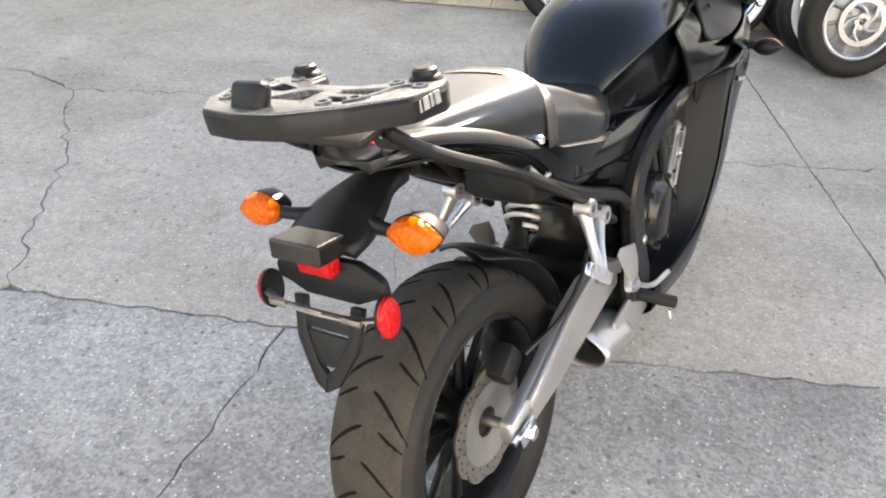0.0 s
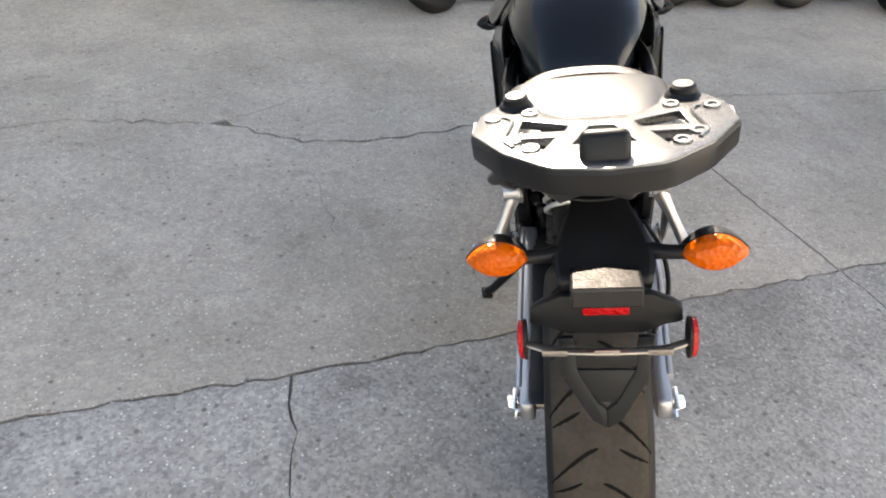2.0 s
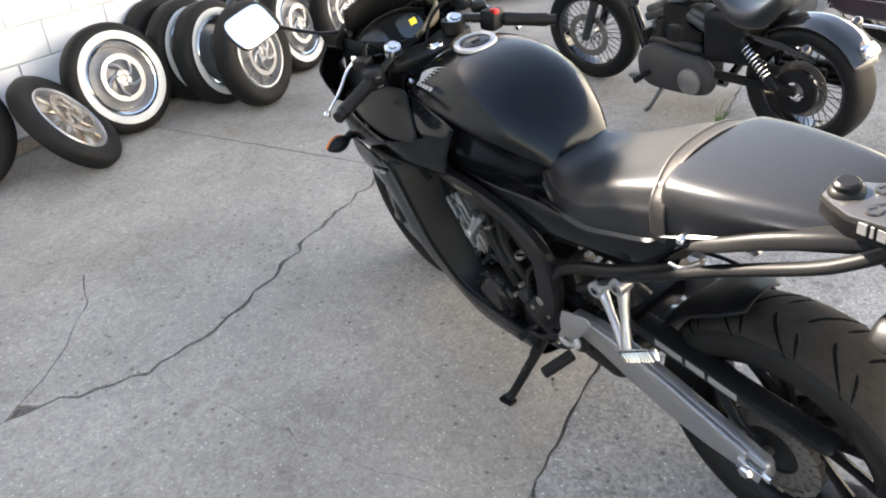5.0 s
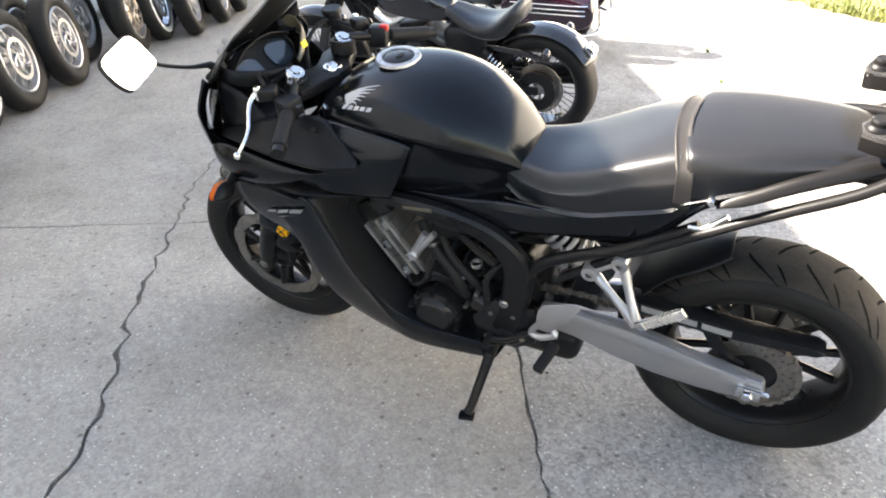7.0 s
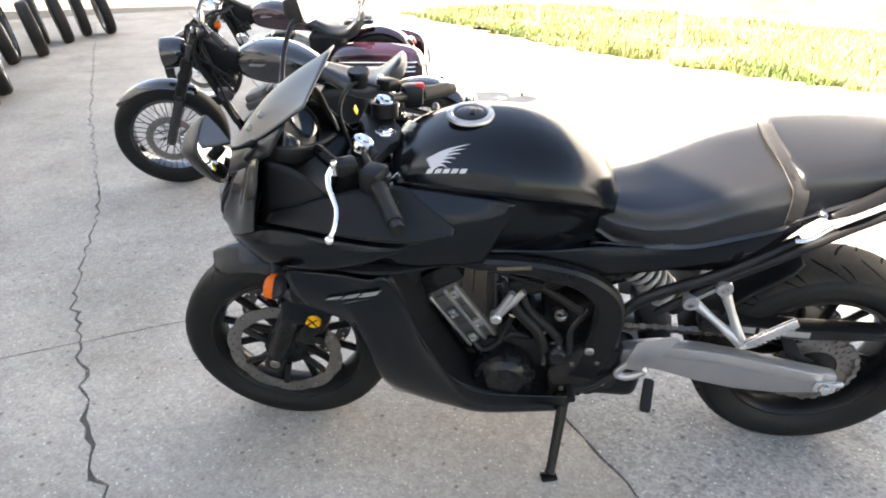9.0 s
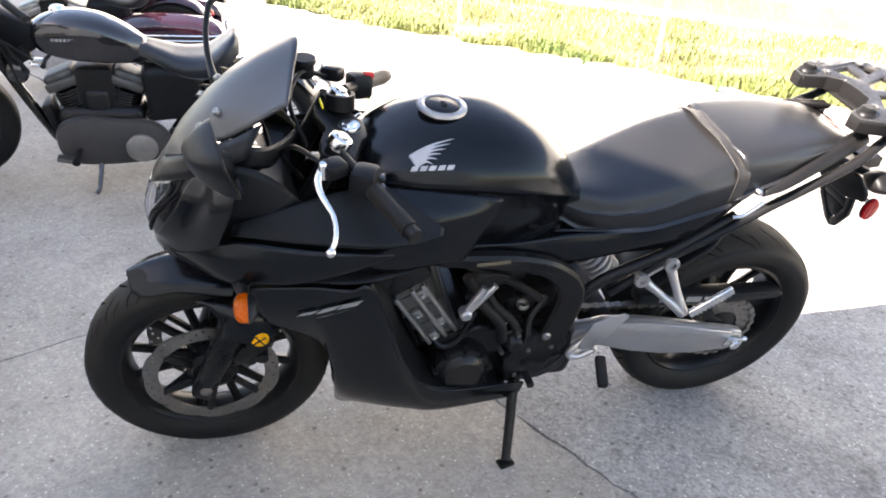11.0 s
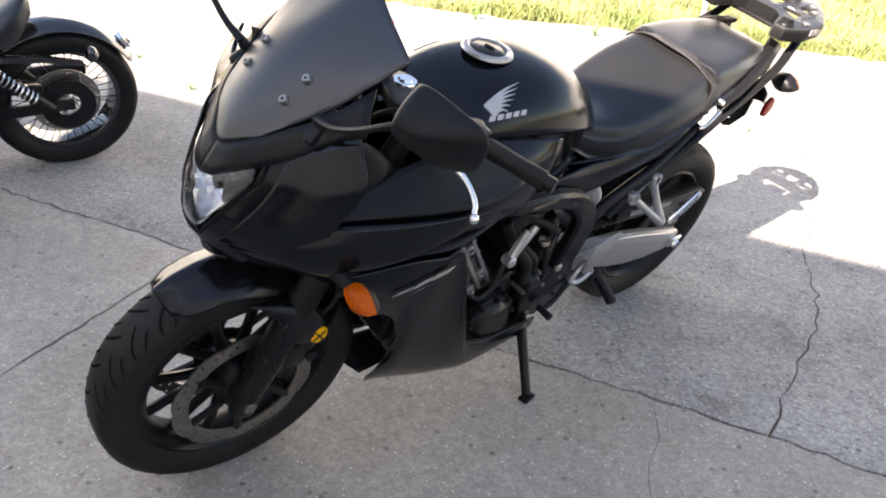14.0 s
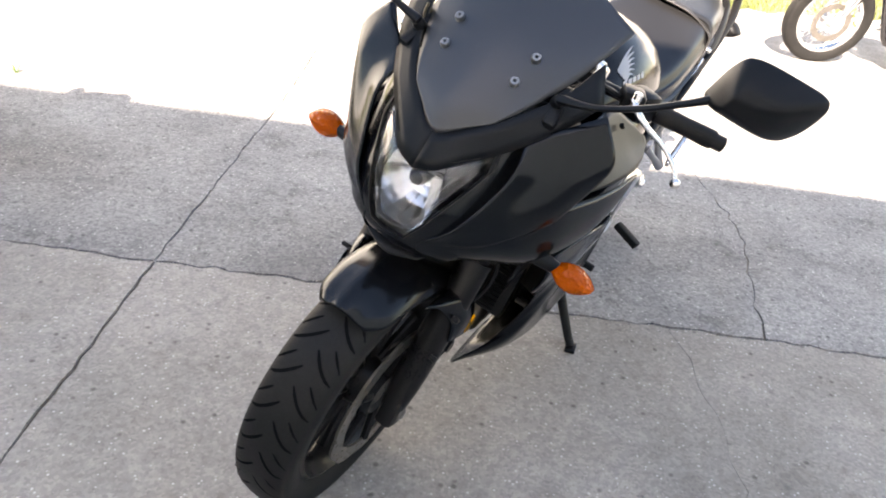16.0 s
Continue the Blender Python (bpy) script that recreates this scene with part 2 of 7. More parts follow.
M = dict(
    slab=concrete("broom_finished_concrete", (0.28, 0.265, 0.244), (0.372, 0.353, 0.327), 0.24),
    worn=concrete("weathered_concrete", (0.21, 0.21, 0.21), (0.32, 0.32, 0.315), 0.4, 3.7),
    dirt=mat("joint_dirt", (0.08, 0.07, 0.06), (0.19, 0.17, 0.14), 0.95, 0, 6, 90, 0.6, 0.004),
    earth=mat("grass_soil", (0.13, 0.10, 0.06), (0.24, 0.21, 0.11), 0.95, 0, 1.6, 40, 0.7, 0.012),
    darkcast=mat("dull_grey_casting", (0.06, 0.06, 0.06), (0.13, 0.13, 0.125), 0.42, 0.6, 16, 260, 0.3),
    primary=mat("dull_dark_grey_casting", (0.028, 0.028, 0.03), (0.055, 0.054, 0.053), 0.45, 0.0, 16, 260, 0.3),
    grass=mat("grass_blade", (0.075, 0.135, 0.032), (0.24, 0.245, 0.095), 0.6, 0, 1.1, 9, 0.1, contrast=0.34),
    block=mat("white_painted_block", (0.74, 0.76, 0.77), (0.84, 0.85, 0.85), 0.6, 0, 5, 160, 0.5, 0.002),
    mortar=mat("painted_mortar", (0.55, 0.55, 0.54), (0.68, 0.68, 0.66), 0.85, 0, 9, 160, 0.5, 0.002),
    crumb=mat("concrete_crumbs", (0.06, 0.055, 0.05), (0.4, 0.39, 0.37), 0.9, 0, 30, 160, 0.5, 0.002),
    foundation=mat("stained_foundation", (0.085, 0.068, 0.05), (0.20, 0.17, 0.135), 0.9, 0, 2, 40, 0.6, 0.004),
    footing=mat("stained_footing", (0.17, 0.145, 0.11), (0.46, 0.43, 0.38), 0.9, 0, 3, 60, 0.6, 0.004),
    matte=mat("matte_black_paint", (0.003, 0.0034, 0.0042), (0.005, 0.0056, 0.0068), 0.17, 0, 5, 500, 0.04, 0.0003, 0.04, ior=1.46, spec=0.33, tint=(0.82, 0.92, 1.0)),
    # Lighter copy of the black paint, with the screen's sky sheen put into it.
    satin=mat("sheen_black_screen_paint", (0.012, 0.0125, 0.0135), (0.018, 0.0185, 0.02), 0.4, 0, 5, 500, 0.05, 0.0003, 0.05, ior=1.7, tint=(0.9, 0.95, 1.0)),
    plastic=mat("textured_black_plastic", (0.006, 0.006, 0.0065), (0.010, 0.010, 0.0105), 0.40, 0, 10, 600, 0.3, 0.0005, 0.08, spec=0.22, tint=(0.82, 0.92, 1.0)),
    # Greyer, glossier copy of the black plastic, carrying the rack deck's sky glare.
    grey_plastic=mat("glare_grey_plastic", (0.018, 0.018, 0.0185), (0.030, 0.0298, 0.0295), 0.27, 0, 10, 600, 0.3, 0.0005, 0.08, ior=1.75, tint=(0.85, 0.93, 1.0)),
    vinyl=mat("black_seat_vinyl", (0.009, 0.0092, 0.0098), (0.015, 0.0152, 0.016), 0.30, 0, 6, 420, 0.45, 0.0008, 0.06, ior=1.5, tint=(0.78, 0.89, 1.0)),
    strap=mat("strap_webbing", (0.018, 0.018, 0.0185), (0.030, 0.0295, 0.029), 0.5, 0, 30, 700, 0.6, 0.0006, 0.06),
    spar=mat("black_frame_paint", (0.006, 0.006, 0.0065), (0.010, 0.010, 0.0105), 0.3, 0, 9, 300, 0.1, spec=0.24),
    dark=mat("sooty_black_metal", (0.006, 0.006, 0.0065), (0.014, 0.014, 0.014), 0.38, 0.0, 14, 160, 0.3, spec=0.22),
    engine=mat("satin_black_engine", (0.007, 0.007, 0.0075), (0.014, 0.014, 0.014), 0.2, 0.0, 14, 200, 0.2, spec=0.3),
    cast=mat("cast_aluminium", (0.22, 0.22, 0.215), (0.4, 0.395, 0.38), 0.38, 0.85, 16, 260, 0.35, 0.001),
    alloy=mat("anodised_silver_alloy", (0.37, 0.37, 0.375), (0.46, 0.46, 0.465), 0.34, 0.8, 12, 300, 0.1),
    bright=mat("polished_alloy", (0.7, 0.7, 0.69), (0.8, 0.8, 0.79), 0.2, 1.0, 14, 200, 0.1),
    chrome=mat("chrome", (0.75, 0.75, 0.76), (0.85, 0.85, 0.86), 0.09, 1.0, 20, 200, 0.05, spread=0.05),
    rusty=mat("pitted_rusty_chrome", (0.24, 0.17, 0.11), (0.58, 0.55, 0.5), 0.35, 0.8, 26, 140, 0.5, contrast=0.3),
    dulled=mat("dulled_wheel_alloy", (0.16, 0.16, 0.165), (0.32, 0.32, 0.325), 0.42, 0.6, 10, 160, 0.2),
    steel=mat("disc_steel", (0.15, 0.138, 0.125), (0.29, 0.27, 0.245), 0.34, 0.85, 14, 220, 0.2),
    rubber=mat("tyre_rubber", (0.0075, 0.0075, 0.0077), (0.016, 0.0158, 0.0155), 0.55, 0, 14, 240, 0.4, spec=0.2),
    dusty=mat("dusty_tyre_tread", (0.020, 0.0178, 0.0158), (0.052, 0.045, 0.038), 0.8, 0, 22, 120, 0.5, spec=0.2),
    groove=mat("tread_groove", (0.005, 0.005, 0.005), (0.008, 0.008, 0.008), 0.95, spec=0.05),
    whitewall=mat("whitewall_rubber", (0.6, 0.6, 0.57), (0.78, 0.78, 0.75), 0.6, 0, 12, 200, 0.2),
    yellow_lens=lens("yellow_lens", (0.9, 0.42, 0.01)),
    amber=lens("amber_lens", (0.52, 0.085, 0.002)),
    red=lens("red_lens", (0.36, 0.006, 0.008)),
    clear=glass("clear_lens", (0.97, 0.98, 1.0), 0.02),
    screen=mat("dark_display", (0.02, 0.03, 0.045), (0.03, 0.05, 0.07), 0.08, coat=1.0),
    mirror=mat("mirror_glass", (0.9, 0.9, 0.9), (0.92, 0.92, 0.92), 0.02, 1.0, bump=0.0, spread=0.0),
    white=mat("white_print", (0.75, 0.75, 0.74), (0.82, 0.82, 0.81), 0.5),
    greyprint=mat("silver_grey_print", (0.32, 0.32, 0.325), (0.42, 0.42, 0.425), 0.45, 0.2, 30, 300),
    silverprint=mat("faded_silver_print", (0.17, 0.17, 0.17), (0.26, 0.26, 0.26), 0.5),
    # Tan carries the sunlight on the right cockpit stay; the spar label shares it.
    stay=mat("tan_cockpit_plastic", (0.085, 0.072, 0.045), (0.13, 0.11, 0.075), 0.5, 0, 12, 250, 0.12),
    redplastic=mat("red_switch", (0.5, 0.012, 0.015), (0.6, 0.02, 0.02), 0.4),
    yellow=mat("yellow_tag", (0.75, 0.6, 0.02), (0.8, 0.66, 0.05), 0.5),
    gloss=mat("gloss_black_paint", (0.008, 0.008, 0.01), (0.012, 0.012, 0.014), 0.12, 0, 6, 300, 0.03, spread=0.05, coat=1.0),
    plum=mat("dark_plum_paint", (0.02, 0.006, 0.012), (0.03, 0.01, 0.018), 0.12, 0, 6, 300, 0.03, spread=0.05, coat=1.0),
    galv=mat("galvanised_steel", (0.4, 0.41, 0.42), (0.56, 0.57, 0.58), 0.5, 0.7, 14, 120, 0.2),
    siding=mat("white_wall_paint", (0.72, 0.72, 0.7), (0.82, 0.82, 0.8), 0.7, 0, 1.2, 40, 0.2),
    leaf=mat("weed_leaf", (0.06, 0.13, 0.03), (0.12, 0.2, 0.05), 0.55, 0, 9, 60, 0.1),
)

# ---- building blocks ----


def part(name, bm, material, parent=None, label="", smooth=35, solid=0.0, kind=""):
    """Links a bmesh as one mesh object under a thing or a part."""
    me = bpy.data.meshes.new(name)
    bmesh.ops.recalc_face_normals(bm, faces=bm.faces)
    bm.to_mesh(me)
    bm.free()
    me.materials.append(M[material])
    if smooth:
        me.polygons.foreach_set("use_smooth", [True] * len(me.polygons))
        me.set_sharp_from_angle(angle=radians(smooth))
    ob = new(name, me)
    ob.parent = parent
    if solid:
        s = ob.modifiers.new("thickness", "SOLIDIFY")
        s.thickness, s.offset = solid, -1
    return tagged(ob, label, kind=kind)


def thing(name, m, label, category, group=""):
    ob = new(name)
    ob.matrix_world = m
    ob.empty_display_size = 0.1
    return tagged(ob, label, category, group)


def spline(pts, n, closed=False):
    """n points of a Catmull-Rom curve through pts."""
    p = np.array(pts, float)
    k = len(p)
    if k == 1:
        return np.repeat(p, n, 0)
    out = []
    for i in range(n):
        u = i * (k if closed else k - 1) / (n if closed else n - 1)
        j = min(int(u), k - (1 if closed else 2))
        f = u - j
        if closed:
            a, b, c, d = (p[(j + q) % k] for q in (-1, 0, 1, 2))
        else:
            b, c = p[j], p[j + 1]
            a = p[j - 1] if j else 2 * b - c
            d = p[j + 2] if j + 2 < k else 2 * c - b
        out.append(0.5 * (2 * b + (c - a) * f + (2 * a - 5 * b + 4 * c - d) * f * f + (3 * b - a - 3 * c + d) * f ** 3))
    return np.array(out)


def grid(bm, rows, wrap=False):
    vs = [[bm.verts.new(p) for p in r] for r in rows]
    for r, s in zip(vs, vs[1:]):
        m = len(r)
        for i in range(m if wrap else m - 1):
            bm.faces.new((r[i], r[(i + 1) % m], s[(i + 1) % m], s[i]))
    return vs


def skin(ribs, nu=20, nv=16, bm=None, wrap=False, caps=False):
    """A smooth surface through ribs of control points (all of one length)."""
    bm = bm or bmesh.new()
    fine = [spline(r, nv, wrap) for r in ribs]
    cols = [spline([r[j] for r in fine], nu) for j in range(nv)]
    vs = grid(bm, [[cols[j][i] for j in range(nv)] for i in range(nu)], wrap)
    if caps:
        for r in (vs[0], vs[-1]):
            c = bm.verts.new(sum((v.co for v in r), Vector()) / len(r))
            for i in range(len(r)):
                bm.faces.new((r[i], r[(i + 1) % len(r)], c))
    return bm


def tube(pts, r, n=10, steps=0, bm=None, flat=1.0):
    """A round rod along a smooth line; r: one radius or one per point; flat: squash across its second axis."""
    bm = bm or bmesh.new()
    rs = [r] * len(pts) if isinstance(r, (int, float)) else list(r)
    steps = steps or (2 if len(pts) == 2 else 6 * (len(pts) - 1) + 1)
    line = spline([(*p, q) for p, q in zip(pts, rs)], steps)
    rows, side = [], None
    for i, q in enumerate(line):
        a, b = line[max(0, i - 1)][:3], line[min(steps - 1, i + 1)][:3]
        d = Vector(b - a).normalized()
        if side is None:
            side = d.cross(Vector((0, 0, 1)) if abs(d.z) < 0.9 else Vector((1, 0, 0))).normalized()
        side = (side - d * side.dot(d)).normalized()
        up = d.cross(side)
        c = Vector(q[:3])
        rows.append([c + (side * math.cos(t) + up * flat * math.sin(t)) * q[3] for t in (2 * math.pi * k / n for k in range(n))])
    vs = grid(bm, rows, True)
    bm.faces.new(vs[0])
    bm.faces.new(vs[-1])
    return bm


def beam(line, thick, bm=None, steps=48):
    """A bar of chamfered section along (x, y, z, half its height); thick: half its width across y."""
    bm = bm or bmesh.new()
    pts = spline(line, steps)
    rows = []
    for i, q in enumerate(pts):
        d = pts[min(i + 1, steps - 1)] - pts[max(i - 1, 0)]
        n = Vector((-d[2], 0, d[0])).normalized()
        c, h = Vector(q[:3]), q[3]
        k = min(h, thick) * 0.45
        rows.append([c + n * a + Vector((0, b, 0)) for a, b in ((h, thick - k), (h - k, thick), (k - h, thick), (-h, thick - k), (-h, k - thick), (k - h, -thick), (h - k, -thick), (h, k - thick))])
    vs = grid(bm, rows, True)
    bm.faces.new(vs[0])
    bm.faces.new(vs[-1])
    return bm


def lathe(profile, segs=48, bm=None, closed=False, at=(0, 0, 0), axis="Y"):
    """Turns (radius, height) round an axis."""
    bm = bm or bmesh.new()
    at = Vector(at)
    turn = {"Y": lambda r, h, c, s: (r * c, h, r * s), "Z": lambda r, h, c, s: (r * c, r * s, h), "X": lambda r, h, c, s: (h, r * c, r * s)}[axis]
    rows = [[at + Vector(turn(r, h, math.cos(t), math.sin(t))) for t in (2 * math.pi * k / segs for k in range(segs))] for r, h in profile]
    if closed:
        rows.append(rows[0])
    grid(bm, rows, True)
    bmesh.ops.remove_doubles(bm, verts=bm.verts, dist=1e-6)
    return bm


def box(size, at=(0, 0, 0), turn=(0, 0, 0), bevel=0.004, bm=None, seg=2):
    b = bmesh.new()
    bmesh.ops.create_cube(b, size=1)
    bmesh.ops.scale(b, vec=size, verts=b.verts)
    if bevel:
        bmesh.ops.bevel(b, geom=b.edges[:], offset=min(bevel, 0.45 * min(size)), segments=seg, affect="EDGES", profile=0.5)
    b.transform(pose(*at, *turn))
    return join(bm, b)


def join(bm, b):
    if bm is None:
        return b
    me = bpy.data.meshes.new("temp")
    b.to_mesh(me)
    b.free()
    bm.from_mesh(me)
    bpy.data.meshes.remove(me)
    return bm


def plate(outline, y0, y1, bevel=0.003, bm=None, plane="xz", m=None, smooth_n=0):
    """A flat piece with an outline, from y0 to y1 (or z0 to z1 for plane xy)."""
    b = bmesh.new()
    pts = spline(outline, smooth_n, True) if smooth_n else outline
    vs = [b.verts.new((p[0], y0, p[1]) if plane == "xz" else (p[0], p[1], y0) if plane == "xy" else (y0, p[0], p[1])) for p in pts]
    f = b.faces.new(vs)
    d = Vector((0, y1 - y0, 0) if plane == "xz" else (0, 0, y1 - y0) if plane == "xy" else (y1 - y0, 0, 0))
    ex = bmesh.ops.extrude_face_region(b, geom=[f])
    bmesh.ops.translate(b, vec=d, verts=[g for g in ex["geom"] if isinstance(g, bmesh.types.BMVert)])
    if bevel:
        bmesh.ops.recalc_face_normals(b, faces=b.faces)
        es = [e for e in b.edges if len(e.link_faces) == 2 and e.calc_face_angle(0) > 0.5]
        bmesh.ops.bevel(b, geom=es, offset=bevel, segments=2, affect="EDGES", profile=0.5)
    if m:
        b.transform(m)
    return join(bm, b)


def ball(r, at, squash=(1, 1, 1), bm=None, n=12):
    b = bmesh.new()
    bmesh.ops.create_uvsphere(b, u_segments=n * 2, v_segments=n, radius=r)
    bmesh.ops.scale(b, vec=squash, verts=b.verts)
    bmesh.ops.translate(b, vec=at, verts=b.verts)
    return join(bm, b)


def flip(pts):
    return [(p[0], -p[1], p[2]) for p in pts]


# ---- the ground ----
BUMPY = random.Random(4)


def jag(pts, amp, step=0.045):
    """A broken line with small random steps, fixed at its ends."""
    out = []
    for a, b in zip(pts, pts[1:]):
        a, b = Vector(a), Vector(b)
        n = max(1, int((b - a).length / step))
        side = Vector((-(b - a).y, (b - a).x)).normalized()
        out += [a + (b - a) * (i / n) + side * (BUMPY.uniform(-amp, amp) if i else 0) for i in range(n)]
    return out + [Vector(pts[-1])]


def sides(line, gap, rough=0.6):
    """The two lips of a crack along a line."""
    left, right = [], []
    for i, p in enumerate(line):
        d = (line[min(i + 1, len(line) - 1)] - line[max(i - 1, 0)]).normalized()
        s = Vector((-d.y, d.x))
        g = gap * 0.5
        left.append(p + s * g * (1 + BUMPY.uniform(-rough, rough)))
        right.append(p - s * g * (1 + BUMPY.uniform(-rough, rough)))
    return left, right


def slab(outline, material, parent):
    """A concrete slab with an uneven outline and upright edges."""
    b = bmesh.new()
    pts = [Vector((p[0], p[1])) for p in outline]
    vs, _, fs, _, _, _ = delaunay_2d_cdt(pts, [], [list(range(len(pts)))], 1, 1e-5)
    top = [b.verts.new((v.x, v.y, 0)) for v in vs]
    for f in fs:
        b.faces.new([top[i] for i in f])
    rim_edges = [e for e in b.edges if len(e.link_faces) == 1]
    ex = bmesh.ops.extrude_edge_only(b, edges=rim_edges)
    bmesh.ops.translate(b, vec=(0, 0, -0.05), verts=[q for q in ex["geom"] if isinstance(q, bmesh.types.BMVert)])
    return part("slab", b, material, parent, smooth=0)


g = bmesh.new()
grid(g, [[(x, y, -0.009) for x in (-400, -40, -7, 0, 10, 40, 400)] for y in (-400, -40, -8, 0, 5, 40, 400)])
ground = tagged(part("ground", g, "dirt", smooth=0), "bare dirt ground under the concrete slabs", "ground", kind="structure")
pavement = tagged(new("pavement"), "cracked grey concrete yard slabs with dirt in the joints", "pavement", kind="structure")

W, E_, N, S = -9.0, 12.0, 5.2, -1.5
JX = 1.575
JY = 1.875
# lines that part the slabs: two sawn joints and the cracks
top_l, top_r = sides(jag([(W, 3.45), (-3.2, 3.55), (-2.0, 3.5), (-1.66, 3.33), (-1.1, 3.41), (-0.78, 3.42), (-0.51, 3.36), (-0.23, 3.27), (0.01, 3.09), (0.3, 3.07), (0.39, 3.06), (0.92, 3.15), (JX, 3.19)], 0.018), 0.012, 0.85)
top2_l, top2_r = sides(jag([(JX, 3.19), (1.9, 3.22), (2.4, 3.19), (2.9, 3.13), (5, 3.2), (E_, 3.2)], 0.016), 0.008, 0.95)
jw_l, jw_r = sides(jag([(W, 1.93), (-1.1, 1.92), (-0.28, 1.885), (0.02, 1.88), (JX, JY)], 0.009), 0.0095, 0.85)
je_l, je_r = sides(jag([(JX, JY), (E_, 1.86)], 0.009), 0.0085, 0.85)
vt_l, vt_r = sides(jag([(JX, 3.19), (JX, N)], 0.003), 0.008, 0.4)
vm_l, vm_r = sides(jag([(JX, JY), (JX, 3.19)], 0.004), 0.008, 0.7)
vb_l, vb_r = sides(jag([(JX, S), (1.54, 0.4), (JX, JY)], 0.005), 0.006, 0.8)


cl_l, cl_r = sides(jag([(-1.66, 3.33), (-1.55, 3.05), (-1.38, 2.75), (-1.22, 2.25), (-1.12, 1.95)], 0.02), 0.005, 0.8)
c2_l, c2_r = sides(jag([(-0.005, 3.09), (-0.017, 2.6), (-0.03, 2.3), (-0.01, 2.08), (0.025, 1.89)], 0.016), 0.0015, 0.9)
c3_l, c3_r = sides(jag([(-0.28, 1.88), (-0.30, 1.7), (-0.35, 1.54), (-0.38, 1.4), (-0.42, 1.12), (-0.38, 0.72), (-0.42, 0.2), (-0.4, S)], 0.016), 0.0055, 0.9)
br_l, br_r = sides(jag([(-0.3, 3.31), (-0.1, 3.4), (0.04, 3.49), (0.2, 3.6), (0.32, 3.77)], 0.012), 0.004, 0.6)
spur = [p for p in top_l if p.x < -0.3] + br_l[1:] + br_r[::-1][:-1] + [p for p in top_l if p.x > -0.27]
slab(spur + vt_l + [(W, N)], "slab", pavement)
slab(vt_r[::-1] + top2_l + [(E_, N)], "slab", pavement)
slab([p for p in top_r if p.x < -1.66] + cl_r + [p for p in jw_l if p.x < -1.13][::-1], "slab", pavement)
slab([p for p in top_r if -1.65 < p.x < -0.012] + c2_r + [p for p in jw_l if -1.1 < p.x < 0.015][::-1] + cl_l[::-1], "slab", pavement)
slab([p for p in top_r if p.x > 0.003] + vm_l[::-1] + [p for p in jw_l if p.x > 0.03][::-1] + c2_l[::-1], "slab", pavement)
slab(vm_r + top2_r + je_l[::-1], "slab", pavement)
slab([p for p in jw_r if p.x < -0.285] + c3_r + [(W, S)], "worn", pavement)
slab([p for p in jw_r if p.x > -0.27] + vb_l[::-1] + c3_l[::-1], "worn", pavement)
slab(vb_r + je_r + [(E_, S)], "worn", pavement)
# crumbs of concrete and grit along the joints and cracks and over the worn slabs
rng = random.Random(5)
verts, faces = [], []


def crumb(x, y, r):
    n, a0 = len(verts), rng.uniform(0, 6.283)
    for k in range(5):
        a = a0 + k * 1.2566
        q = r * rng.uniform(0.6, 1.2)
        verts.append((x + q * math.cos(a), y + q * math.sin(a), -0.001))
    verts.append((x + rng.uniform(-0.3, 0.3) * r, y + rng.uniform(-0.3, 0.3) * r, r * rng.uniform(0.3, 0.7)))
    faces.extend((n + k, n + (k + 1) % 5, n + 5) for k in range(5))


for line, per in ((jw_l, 26), (jw_r, 14), (je_l, 22), (top_l, 22), (top2_l, 12), (c3_l, 16), (vb_l, 8), (vm_l, 5)):
    for p in line:
        if -2.6 < p.x < 4.5:
            for _ in range(rng.randint(0, per)):
                crumb(p.x + rng.gauss(0, 0.03), p.y + rng.gauss(0, 0.013), rng.uniform(0.0012, 0.0045))
for _ in range(1500):
    crumb(rng.uniform(-2.2, 3.4), rng.uniform(-0.9, 1.85), rng.uniform(0.001, 0.0035))
for x, y, r in ((0.227, 2.55, 0.009), (0.606, 2.478, 0.008), (-0.6, 2.7, 0.005), (0.9, 2.2, 0.004), (-0.2, 1.2, 0.006), (0.5, 0.6, 0.005)):
    for _ in range(14):
        crumb(x + rng.gauss(0, r * 0.5), y + rng.gauss(0, r * 0.5), r * rng.uniform(0.2, 0.5))
me = bpy.data.meshes.new("grit")
me.from_pydata(verts, [], faces)
me.materials.append(M["crumb"])
tagged(new("grit", me), "loose crumbs of concrete and grit on the slabs", "grit", kind="stuff")
# the sunny drive beyond, up to the uneven grass edge
edge = jag([(W, -5.3), (-4.5, -4.3), (-1.23, -3.4), (-0.6, -3.32), (0.29, -3.2), (1.28, -2.92), (1.75, -2.72), (2.43, -2.59), (3.1, -2.5), (4.36, -2.06), (5.65, -1.64), (E_, -0.6)], 0.09, 0.10)
sl, sr = sides(jag([(W, S), (E_, S)], 0.004), 0.01)
slab([p for p in sr if p.x < 8.0] + edge[::-1][[p.x < 8.0 for p in edge[::-1]].index(True):], "worn", pavement)

lawn = bmesh.new()
far_edge = [(E_ + 20, -9.0), (W - 20, -9.0)]
f = lawn.faces.new([lawn.verts.new((p[0], p[1], -0.006)) for p in [Vector((W - 20, -8)), *edge, Vector((E_ + 20, 2)), *(Vector(q) for q in far_edge)]])
bmesh.ops.triangulate(lawn, faces=[f])
tagged(part("lawn", lawn, "earth", smooth=0), "rough green lawn strip along the yard", "lawn", kind="structure")

